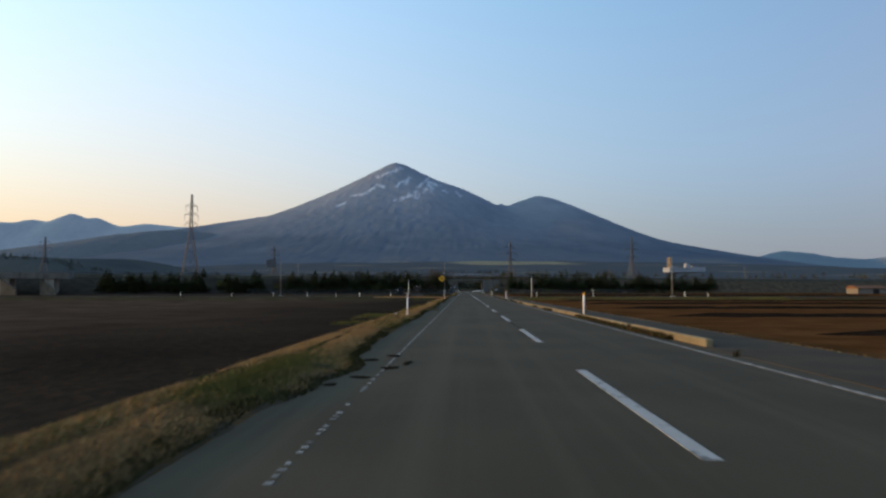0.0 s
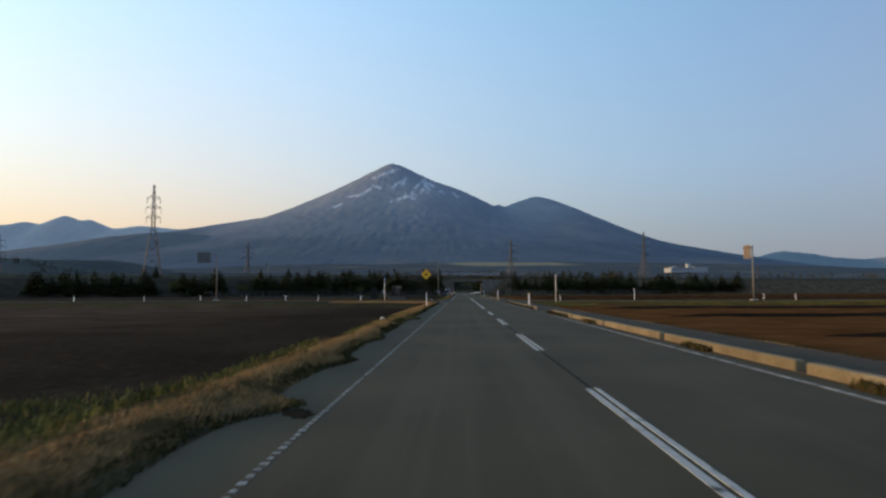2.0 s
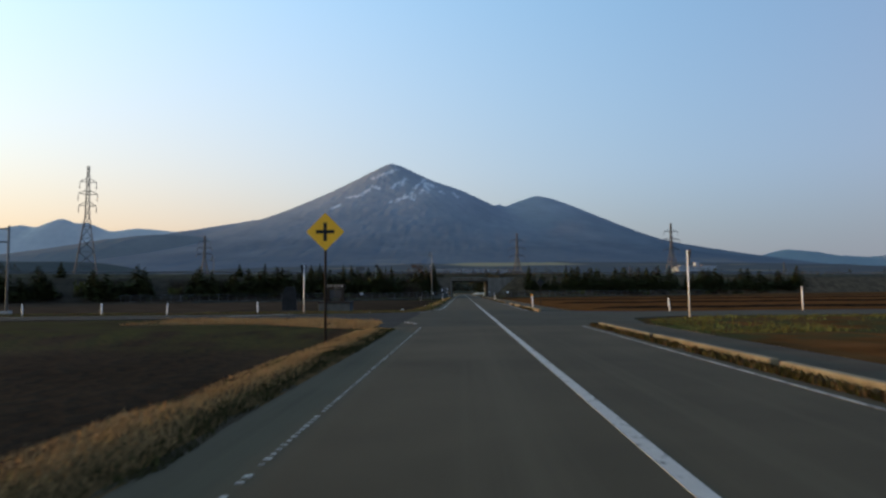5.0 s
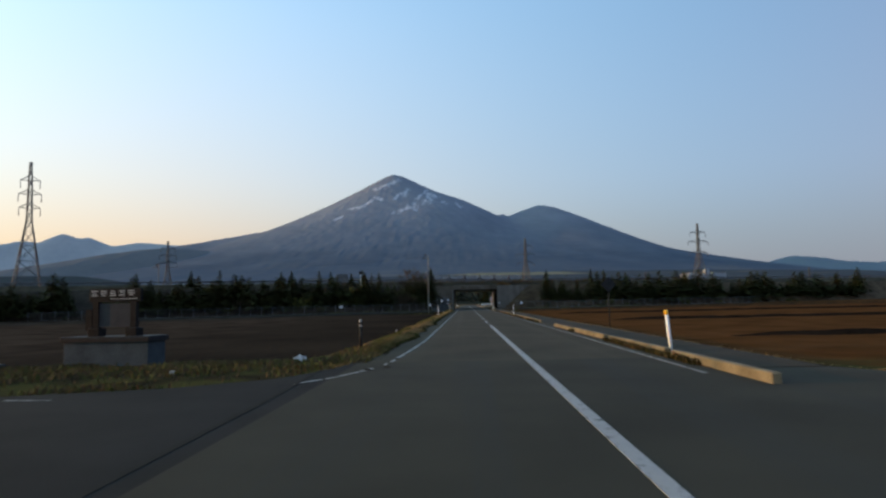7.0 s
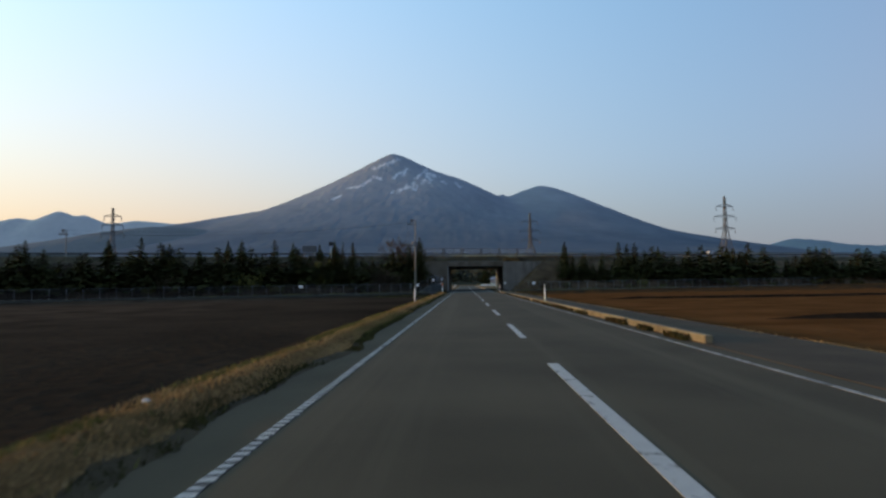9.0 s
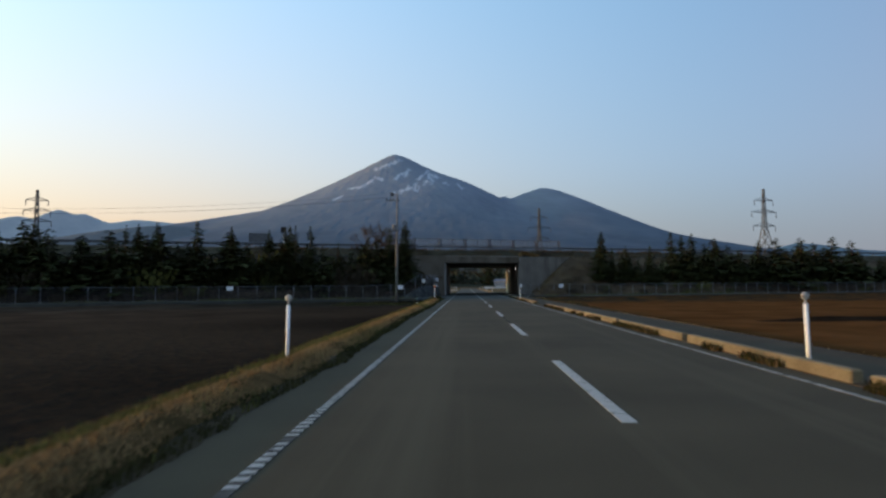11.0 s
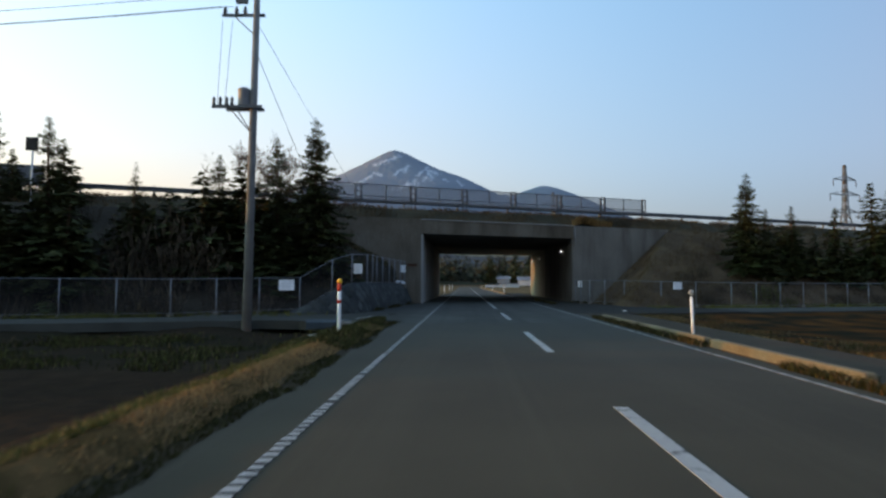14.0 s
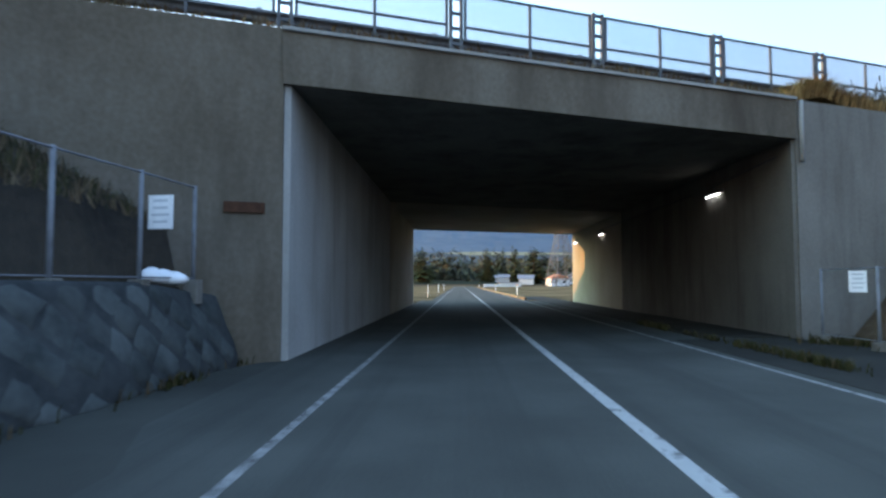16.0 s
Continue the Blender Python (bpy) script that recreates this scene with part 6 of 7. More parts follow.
def bare_tree(x, y, z, h, seed):
    """A small tree with bare limbs, thin twigs and a few dark leaves left on them."""
    rg = np.random.default_rng(seed)
    t = thing("bare_tree", "small bare tree with thin twigs and a few withered leaves", "tree", pose(x, y, z), "bank trees")
    trunk, twigs, leaves = Geo(), Geo(), Geo()

    def grow(p, d, length, r, level):
        q = p + d * length
        (trunk if level < 1 else twigs).rod(p, q, r, r * 0.6, n=6 if level < 2 else 3, caps=False)
        if level >= 3:
            for j in range(3):
                c = p + (q - p) * rg.uniform(0.3, 1.0) + Vector(rg.uniform(-0.05, 0.05, 3).tolist())
                s = rg.uniform(0.03, 0.06)
                leaves.add([c + Vector(rg.uniform(-s, s, 3).tolist()) for _ in range(4)], [(0, 1, 2, 3)])
            if level >= 4:
                return
        for j in range(4 if level else 6):
            e = (d * 0.75 + Vector(rg.uniform(-0.75, 0.75, 3).tolist()) + Vector((0, 0, 0.25))).normalized()
            grow(p + (q - p) * rg.uniform(0.45, 1.0), e, length * rg.uniform(0.5, 0.75), r * 0.5, level + 1)
    grow(Vector((0, 0, -0.2)), Vector((0.05, 0, 1)).normalized(), h * 0.38, 0.02 + h * 0.008, 0)
    part("trunk", trunk, M["bark"], t)
    tagged(part("branchwork", twigs, M["bark"], t), kind="stuff")
    tagged(part("foliage", leaves, M["leaf_dead"], t), kind="stuff")


for k, (x, b, h) in enumerate(((-12.0, -1.2, 3.2), (-10.4, -0.7, 1.7), (-13.3, -1.6, 4.2), (-9.2, 0.6, 1.5), (-10.8, -0.4, 3.7), (-9.7, -0.3, 3.4), (-12.7, -0.6, 5.6), (-14.6, -0.8, 6.0))):
    bare_tree(x, face_y(x, b), bank_z(x, min(b, -0.1)) - 0.1, h, 300 + k)

# ---- grass on the verges ----


def blades(name, n, place, h_lo, h_hi, material, label, seed, width=0.012, slim=False):
    """Upright blades; slim ones are single pointed slivers for short dense grass."""
    rg = np.random.default_rng(seed)
    x, y, z = place(rg, n)
    n = len(x)
    h = rg.uniform(h_lo, h_hi, n)
    a = rg.uniform(0, 6.283, n)
    lean = rg.uniform(0.15, 0.9, n) * h
    la = rg.uniform(0, 6.283, n)
    w = width * rg.uniform(0.6, 1.6, n)
    wx, wy = np.cos(a) * w, np.sin(a) * w
    mx, my = x + np.cos(la) * lean * 0.35, y + np.sin(la) * lean * 0.35
    tx, ty = x + np.cos(la) * lean, y + np.sin(la) * lean
    V = np.stack([np.stack([x - wx, y - wy, z - 0.02], 1), np.stack([x + wx, y + wy, z - 0.02], 1),
                  np.stack([mx + wx * 0.7, my + wy * 0.7, z + h * 0.62], 1), np.stack([mx - wx * 0.7, my - wy * 0.7, z + h * 0.62], 1),
                  np.stack([tx, ty, z + h * rg.uniform(0.7, 1.0, n)], 1)], 1).reshape(-1, 3)
    o = np.arange(n) * 5
    me = bpy.data.meshes.new(name)
    if slim:
        V = V.reshape(-1, 5, 3)[:, (0, 1, 4)].reshape(-1, 3)
        me.from_pydata(V.tolist(), [], np.arange(3 * n).reshape(-1, 3).tolist())
        me.materials.append(M[material])
        me.update()
        return tagged(new(name, me), label, "grass", kind="stuff")
    f = np.concatenate([np.stack([o, o + 1, o + 2, o + 3], 1).tolist(), np.stack([o + 3, o + 2, o + 4, o + 4], 1).tolist()])
    faces = [tuple(q) if q[2] != q[3] else (q[0], q[1], q[2]) for q in f.astype(int).tolist()]
    me.from_pydata(V.tolist(), [], faces)
    me.materials.append(M[material])
    me.update()
    return tagged(new(name, me), label, "grass", kind="stuff")


def clumped(rg, x, y, seed, keep, scale=0.5):
    v = wave_noise(x, y, seed, scale, 3) + 0.5
    return rg.random(len(x)) < np.clip((v - keep) * 3.0, 0.02, 1)


def verge_west(seed, keep, far, near, scale=0.5, thin=1.0):
    """Grass in the band from far to near metres west of the asphalt's ragged edge."""
    def place(rg, n):
        y = rg.uniform(-4, 234, n)
        off = far + (near - far) * rg.random(n) + wave_noise(np.zeros(n), y, seed + 5, 0.35, 3) * 0.22
        off = np.where((off > 0.74) & (y > 32), 0.74 + (off - 0.74) * (1 - 0.55 * step01(y, 26, 42)), off)
        x = verge_edge(y) - off
        k = clumped(rg, x, y, seed, keep, scale) & (rg.random(n) > thin * step01(y, 224, 231)) & ~((y > 98.2) & (y < 121 + np.clip(-x - 4.2, 0, 9) * -1.5))
        x, y = x[k], y[k]
        lit = 0.066 - 0.062 * np.clip((x + 4.5) / (verge_edge(y) + 4.55), 0, 1)
        return x, y, np.where((x > -4.5) & ((y < 97.5) | (y > 123.6)) & (y < 224.5), np.maximum(lit, ground_height(x, y)), ground_height(x, y))
    return place


def outer_green(rg, n):
    """The verge's outer edge stays green beyond the crossroads."""
    y = rg.uniform(128, 226, n)
    x = verge_edge(y) - 0.80 - np.abs(rg.normal(0, 0.17, n)) + wave_noise(y * 0, y, 44, 0.25, 3) * 0.16
    k = clumped(rg, x, y, 45, 0.28 - 0.15 * step01(y.mean(), 140, 190), 0.35) & (x > -5.2)
    x, y = x[k], y[k]
    return x, y, np.maximum(ground_height(x, y), np.where(x > -4.5, 0.05, -1))


def verge_east(seed, keep):
    def place(rg, n):
        y = rg.uniform(6, 244, n)
        x = rg.uniform(5.62, 7.4, n)
        k = clumped(rg, x, y, seed, keep) & ~((y > 100) & (y < 118.6))
        x, y = x[k], y[k]
        return x, y, ground_height(x, y)
    return place


def kerb_weeds(rg, n):
    y = rg.uniform(10, 275, n)
    x = np.where(y > 236, rg.uniform(3.55, 3.95, n), rg.uniform(3.20, 3.40, n) + 0.25 * (rg.random(n) < 0.03))
    v = wave_noise(y * 0 + 3, y, 71, 0.28, 3) + 0.5
    k = (y < 235) & (v + 0.25 * (wave_noise(y * 0 + 9, y, 72, 1.6, 2)) > 0.47 - 0.17 * step01(y, 185, 232)) & ~((y > 66.3) & (y < 73.8)) & ~((y > 99) & (y < 119)) & ~((y > 142) & (y < 147.5)) & ~((y > 203.6) & (y < 209))
    return x[k], y[k], x[k] * 0


def near_mound(rg, n):
    """The verge is broader where the walk begins."""
    x, y = rg.uniform(-6.5, -4.9, n), rg.uniform(-4, 15, n)
    k = clumped(rg, x, y, 76, 0.1, 0.7) & (x > -6.35 + 0.05 * np.clip(y - 6, 0, 9) + 0.5 * wave_noise(y * 0, y, 75, 0.5, 3))
    x, y = x[k], y[k]
    return x, y, ground_height(x, y)


def broad_straw(rg, n):
    """A bulge of dry grass into the western field before the crossroads."""
    x, y = rg.uniform(-6.0, -4.6, n), rg.uniform(60.5, 82, n)
    k = clumped(rg, x, y, 36, 0.1, 0.7) & (x > -4.75 - 1.15 * step01(y, 61, 66) * (1 - 0.7 * step01(y, 70, 80)) + 0.4 * wave_noise(y * 0, y, 37, 0.5, 3))
    x, y = x[k], y[k]
    return x, y, ground_height(x, y)


def near_green(rg, n):
    x, y = rg.normal(-4.55, 0.28, n), rg.normal(6.3, 1.5, n)
    k = clumped(rg, x, y, 72, 0.3, 0.9) & (x < verge_edge(y) - 0.1)
    x, y = x[k], y[k]
    return x, y, np.maximum(ground_height(x, y), 0.066 - 0.062 * np.clip((x + 4.5) / (verge_edge(y) + 4.55), 0, 1))


def corner(rg, n):
    x, y = rg.uniform(-40, -3.9, n), rg.uniform(116.2, 126, n)
    k = clumped(rg, x, y, 77, 0.3) & (y > 116.45 + np.clip(x + 7.6, 0, 4) * 0.85) & (y < 121.5 + 4 * step01(x, -14, -5))
    x, y = x[k], y[k]
    return x, y, ground_height(x, y)


def near_corner(rg, n):
    x, y = rg.uniform(-17, -4.9, n), rg.uniform(95, 109.6, n)
    k = clumped(rg, x, y, 78, 0.15) & (x < -4.95) & (y < np.interp(-x, [4.9, 5.15, 5.75, 7.2, 9.6, 13.0], [102.4, 104.0, 105.6, 107.3, 108.8, 109.6]) - 0.22 + 0.35 * wave_noise(x, y * 0, 39, 0.8, 3)) & (y > 103.5 - 5 * step01(-x, 12, 4))
    x, y = x[k], y[k]
    return x, y, ground_height(x, y)


def ditch(rg, n):
    x, y = rg.uniform(-8.2, -5.1, n), rg.uniform(20, 62, n)
    k = clumped(rg, x, y, 79, 0.30) & (np.abs(y - 37 - 3 * np.sin(x)) < 6.0)
    x, y = x[k], y[k]
    return x, y, ground_height(x, y)


def slope_right(rg, n):
    x, b = rg.uniform(8, 60, n), rg.uniform(-8.8, -0.3, n)
    z = near_right(x, b, face_y(x, b))
    k = clumped(rg, x, b, 81, 0.25) & (z > 0.1)
    return x[k], face_y(x, b)[k], z[k]


def toe_brush(rg, n):
    """Grey dead brush between the western fence and the spruces."""
    x, b = rg.uniform(-62, -9.5, n), rg.uniform(-12.2, -10.2, n)
    k = clumped(rg, x, b * 0.3, 43, 0.42, 0.16)
    x, b = x[k], b[k]
    return x, face_y(x, b), near_left(x, b, face_y(x, b)) - 0.02


def lane_margin(rg, n):
    """Green grass on the southern margin of the crossing lane, east of the road."""
    x, y = 7.0 + 45 * rg.random(n) ** 1.4, rg.uniform(99.5, 107.4, n)
    k = clumped(rg, x, y, 31, 0.22, 0.3) & (y < 103.8 + 0.9 * np.clip(x - 6.4, 0, 4))
    x, y = x[k], y[k]
    return x, y, ground_height(x, y)


def path_margin(rg, n):
    """Rough grass between the footpath and the field towards the embankment."""
    y = rg.uniform(196, 240, n)
    x = 5.65 + (0.8 + 2.6 * step01(y, 200, 225)) * rg.random(n) ** 1.3
    k = clumped(rg, x, y, 32, 0.25, 0.7)
    x, y = x[k], y[k]
    return x, y, ground_height(x, y)


def slope_left(rg, n):
    """Scrub on the slope behind the fence over the retaining wall."""
    x, b = rg.uniform(-13, -6.0, n), rg.uniform(-9.5, -0.4, n)
    y = face_y(x, b)
    z = near_left(x, b, y)
    k = clumped(rg, x, b, 49, 0.25, 0.6) & (z > 0.8)
    return x[k], y[k], z[k]


def crest_grass(rg, n):
    x, b = rg.uniform(-30, 30, n), rg.uniform(0.3, 4.0, n)
    k = clumped(rg, x, b, 83, 0.25, 0.9)
    x, b = x[k], b[k]
    return x, face_y(x, b), top_height(x, b, face_y(x, b))


def rough_ground(rg, n):
    """Weeds and clods on the waste ground between the pole and the apron."""
    x, y = rg.uniform(-14, -4.1, n), rg.uniform(222.5, 237, n)
    k = clumped(rg, x, y, 95, 0.46, 0.7) & (y < 233.0 - np.clip(-x - 4, 0, 10) * 0.38) & (x < -4.0 - 0.55 * np.clip(y - 228, 0, 9))
    x, y = x[k], y[k]
    return x, y, ground_height(x, y)


def verge_tongue(rg, n):
    """The verge narrows to a weedy tongue beside the apron."""
    y = rg.uniform(222.5, 231.8, n)
    c = np.interp(y, [222, 228, 232], [-4.55, -4.42, -4.28])
    w = np.interp(y, [222, 229, 232], [0.75, 0.36, 0.05])
    x = c + rg.uniform(-1, 1, n) * w
    k = clumped(rg, x, y, 48, 0.16, 0.8)
    x, y = x[k], y[k]
    return x, y, ground_height(x, y)


def fence_weeds(rg, n):
    """Weeds at the foot of the eastern fence, of the retaining wall and along the footpath's edge in the underpass."""
    t, w = rg.random(n), rg.integers(0, 3, n)
    ex = np.interp(t, [0, 0.35, 0.6, 1], [6.1, 6.3, 8.3, 10.3])
    ey = np.interp(t, [0, 0.35, 0.6, 1], [255.2, 252.1, 250.3, 248.8])
    wx, wy = np.interp(t, [0, 0.75, 1], [-4.9, -5.75, -6.9]), np.interp(t, [0, 0.75, 1], [251.6, 239.6, 236.9])
    px, py = 3.98 + 0 * t, 250 + 12 * t
    x = np.where(w == 0, ex, np.where(w == 1, wx, px)) + rg.normal(0, 1, n) * np.where(w == 0, 0.30, 0.07)
    y = np.where(w == 0, ey, np.where(w == 1, wy, py)) + rg.normal(0, 1, n) * np.where(w == 0, 0.25, 0.07)
    k = clumped(rg, x, y, 91, 0.40, 0.9)
    return x[k], y[k], np.where(w == 0, 0.02, 0.0)[k]


def tussock(rg, n):
    x, b = rg.normal(7.3, 0.75, n), rg.normal(0.5, 0.18, n)
    k = (x > 6.2) & (x < 9.2) & (b > 0.15)
    x, b = x[k], b[k]
    return x, face_y(x, b), np.full(len(x), LINTEL + 0.05) + 0.25 * np.exp(-((x - 7.1) / 0.6) ** 2)


def toe_grass(rg, n):
    x = rg.uniform(-40, 40, n)
    b = np.where(x < 0, rg.uniform(-14.3, -11.0, n), rg.uniform(-11.2, -8.0, n))
    k = clumped(rg, x, b, 85, 0.32) & ((x < -6.6) | (x > 8.5))
    x, b = x[k], b[k]
    return x, face_y(x, b), x * 0 - 0.05


blades("dry_grass", 250000, verge_west(51, 0.02, 0.84, 0.16, 0.8), 0.02, 0.075, "straw_deep", "dry orange-brown grass on the road verge", 51, 0.006, True)
blades("green_grass", 60000, verge_west(52, 0.50, 1.62, 0.90, 0.30), 0.03, 0.09, "green", "strip of green grass between verge and ploughland", 52, 0.009, True)
blades("green_grass", 60000, outer_green, 0.03, 0.10, "green", "strip of green grass on the outer edge of the verge", 70, 0.008, True)
blades("dry_grass", 50000, verge_west(66, 0.16, 1.62, 0.92, 0.6), 0.02, 0.08, "straw_deep", "pale dry grass mixed into the green strip", 66, 0.008, True)
blades("green_grass", 84000, verge_west(67, 0.12, 0.25, -0.04, 1.1, 0.3), 0.02, 0.08, "moss", "dark low weeds along the asphalt edge", 67, 0.010, True)
blades("green_grass", 9000, near_green, 0.03, 0.11, "green", "patch of green grass in the dry verge", 73, 0.008, True)
blades("dry_grass", 24000, broad_straw, 0.02, 0.09, "straw_deep", "dry grass spreading from the verge into the field", 38, 0.009, True)
blades("dry_grass", 24000, near_mound, 0.02, 0.08, "straw_deep", "dry grass on the broad part of the verge", 74, 0.008, True)
blades("dry_grass", 60000, verge_east(53, 0.40), 0.02, 0.08, "straw_deep", "thin dry grass beside the footpath", 53, 0.011, True)
blades("weeds", 52000, kerb_weeds, 0.04, 0.19, "moss", "weeds growing along the kerb blocks", 54, 0.012)
blades("dry_weeds", 30000, kerb_weeds, 0.04, 0.18, "dead", "dry weeds growing along the kerb blocks", 55, 0.010)
blades("green_grass", 60000, corner, 0.04, 0.15, "dead", "dry grass round the monument by the crossroads", 56, 0.014)
blades("green_grass", 40000, corner, 0.05, 0.16, "green", "green grass round the monument by the crossroads", 57, 0.014)
blades("green_grass", 24000, ditch, 0.06, 0.2, "green", "dark green grass in the shallow ditch", 63, 0.012)
blades("dry_grass", 40000, near_corner, 0.06, 0.22, "straw_deep", "dry grass at the lane corner", 58, 0.014, True)
blades("dry_grass", 50000, slope_right, 0.08, 0.30, "dead", "dead brown grass on the embankment slope", 59, 0.016, True)
blades("dry_brush", 22000, toe_brush, 0.25, 0.95, "leaf_dead", "grey dead brush behind the chain-link fence", 42, 0.016, True)
blades("green_grass", 16000, lane_margin, 0.05, 0.20, "green", "green grass on the margin of the crossing lane", 33, 0.022, True)
blades("green_grass", 9000, path_margin, 0.04, 0.16, "moss", "dark weeds between footpath and field", 34, 0.014, True)
blades("dry_grass", 7000, path_margin, 0.04, 0.18, "dead", "dead grass between footpath and field", 35, 0.012, True)
blades("dry_grass", 7000, slope_left, 0.08, 0.35, "dead", "dead brown grass on the slope behind the fence", 46, 0.016, True)
blades("weeds", 6000, slope_left, 0.08, 0.32, "moss", "dark weeds on the slope behind the fence", 47, 0.016)
blades("dry_grass", 26000, crest_grass, 0.10, 0.35, "dead", "dead grass along the crest above the underpass", 60, 0.014)
blades("weeds", 20000, rough_ground, 0.04, 0.22, "moss", "dark weeds on the waste ground by the pole", 96, 0.014)
blades("green_grass", 8000, rough_ground, 0.04, 0.18, "green", "green grass on the waste ground by the pole", 97, 0.012)
blades("dry_weeds", 3500, rough_ground, 0.04, 0.25, "dead", "dead weeds on the waste ground by the pole", 98, 0.010)
blades("green_grass", 60000, verge_west(69, 0.52, 0.92, 0.05, 0.18, 0.6), 0.03, 0.12, "green", "patches of green grass in the dry verge", 69, 0.009, True)
blades("weeds", 9000, verge_tongue, 0.03, 0.14, "moss", "dark weeds at the end of the verge", 94, 0.012)
blades("green_grass", 6000, verge_tongue, 0.03, 0.12, "green", "green grass at the end of the verge", 99, 0.010)
blades("dry_grass", 5000, verge_tongue, 0.03, 0.10, "straw_deep", "dry grass at the end of the verge", 100, 0.008)
blades("weeds", 8000, fence_weeds, 0.05, 0.22, "moss", "dark weeds at the foot of fence and wall", 92, 0.012)
blades("dry_weeds", 2500, fence_weeds, 0.06, 0.22, "dead", "dead weeds at the foot of fence and wall", 93, 0.010)
blades("dry_grass", 7000, tussock, 0.25, 0.62, "straw", "tall rusty dead grass on top of the wing wall", 68, 0.012)
blades("green_grass", 26000, toe_grass, 0.06, 0.28, "green", "rough green grass at the foot of the fence", 61, 0.014)


def rock(x, y, z, s, seed):
    rg = np.random.default_rng(seed)
    bm = bmesh.new()
    bmesh.ops.create_icosphere(bm, subdivisions=2, radius=1)
    for v in bm.verts:
        v.co *= 1 + 0.5 * noise.noise(v.co * 1.3 + Vector((seed, 0, 0)))
    me = bpy.data.meshes.new("rock")
    bm.to_mesh(me)
    bm.free()
    me.materials.append(M["rock"])
    ob = new("rock", me)
    ob.matrix_basis = pose(x, y, z + s * 0.3, 0, 0, seed * 50) @ Matrix.Diagonal((s, s * 0.7, s * 0.6, 1))
    tagged(ob, "pale broken lump lying in the verge grass", "stone", "verge stones")


# stones; the lumps at y 141.3 and 224.5 stand for white cloth scraps
for k, (x, y, s) in enumerate(((-5.95, 122.6, 0.20), (-4.95, 224.5, 0.12), (-4.8, 224.1, 0.08), (-5.1, 224.3, 0.06), (-5.2, 139.5, 0.055), (-8.0, 119.6, 0.10), (-5.1, 58.0, 0.10), (-5.0, 27.8, 0.08), (5.9, 240.8, 0.15), (-5.4, 214.6, 0.10), (-4.62, 141.3, 0.045))):
    rock(x, y, float(ground_height(np.array([x]), np.array([y]))[0]), s, k + 1)

# ---- utility poles and wires ----


def utility_pole(x, y, z0, top, rz, full=True):
    t = thing("utility_pole", "concrete utility pole with crossarms and a small transformer" if full else "plain concrete utility pole with one crossarm", "utility pole", pose(x, y, z0, 0, 0.6, rz), "utility poles")
    H = top - z0
    part("pole", Geo().rod((0, 0, -0.3), (0, 0, H), 0.165, 0.10, n=14), M["pole_concrete"], t)
    arm = part("crossarm", Geo().box(-1.25, 0.25, 0.10, 0.19, H - 0.75, H - 0.66), M["steel_dark"], t)
    for k, xx in enumerate((-1.15, -0.75, -0.45)):
        part("insulator", Geo().lathe([(0.0, 0), (0.05, 0), (0.05, 0.05), (0.09, 0.07), (0.04, 0.11), (0.08, 0.15), (0.03, 0.2), (0.06, 0.25), (0, 0.28)], 10, (xx, 0.145, H - 0.66)), M["porcelain"], arm)
    part("top_bracket", Geo().box(-0.75, -0.35, 0.02, 0.16, H - 0.30, H + 0.12).rod((-0.6, 0.1, H - 0.1), (0.1, 0.0, H - 0.1), 0.03, n=6), M["porcelain"], t)
    if full:
        z = H - 4.05
        arm2 = part("crossarm", Geo().box(-1.35, 0.35, -0.24, -0.15, z, z + 0.10).box(-1.0, 0.30, 0.15, 0.24, z, z + 0.10), M["steel_dark"], t)
        for xx in (-1.3, -1.08, -0.86, -0.68):
            part("insulator", Geo().lathe([(0.0, 0), (0.05, 0), (0.07, 0.06), (0.04, 0.12), (0.07, 0.18), (0.03, 0.28), (0, 0.30)], 10, (xx, -0.19, z + 0.1)), M["porcelain"], arm2)
        part("transformer", Geo().lathe([(0.0, 0.1), (0.19, 0.1), (0.20, 0.14), (0.20, 0.62), (0.21, 0.64), (0.21, 0.68), (0.12, 0.74), (0, 0.75)], 16, (-0.32, -0.05, z)), M["transformer"], t, "grey transformer can")
        part("brace", Geo().rod((-0.75, -0.19, z), (-0.1, -0.12, z - 0.75), 0.022, n=6).rod((-0.6, 0.19, z), (-0.1, 0.12, z - 0.75), 0.022, n=6), M["steel_dark"], t)
        part("brace", Geo().rod((-0.8, 0.145, H - 0.75), (-0.1, 0.12, H - 1.4), 0.02, n=6), M["steel_dark"], t)
        for zz in (5.5, 7.0):
            part("step_bolt", Geo().rod((0.1, 0, H - zz), (0.26, 0, H - zz), 0.015, n=5), M["steel"], t)
    return t


def wire(a, b, sag, name="wire", r=0.010):
    c = bpy.data.curves.new(name, "CURVE")
    c.dimensions, c.bevel_depth, c.bevel_resolution = "3D", r, 1
    s = c.splines.new("POLY")
    n = 16
    s.points.add(n)
    for i in range(n + 1):
        t = i / n
        p = Vector(a).lerp(Vector(b), t)
        s.points[i].co = (p.x, p.y, p.z - sag * 4 * t * (1 - t), 1)
    c.materials.append(M["wire"])
    ob = new(name, c)
    return tagged(ob, "thin black overhead wire between poles", "wire", "overhead wires")


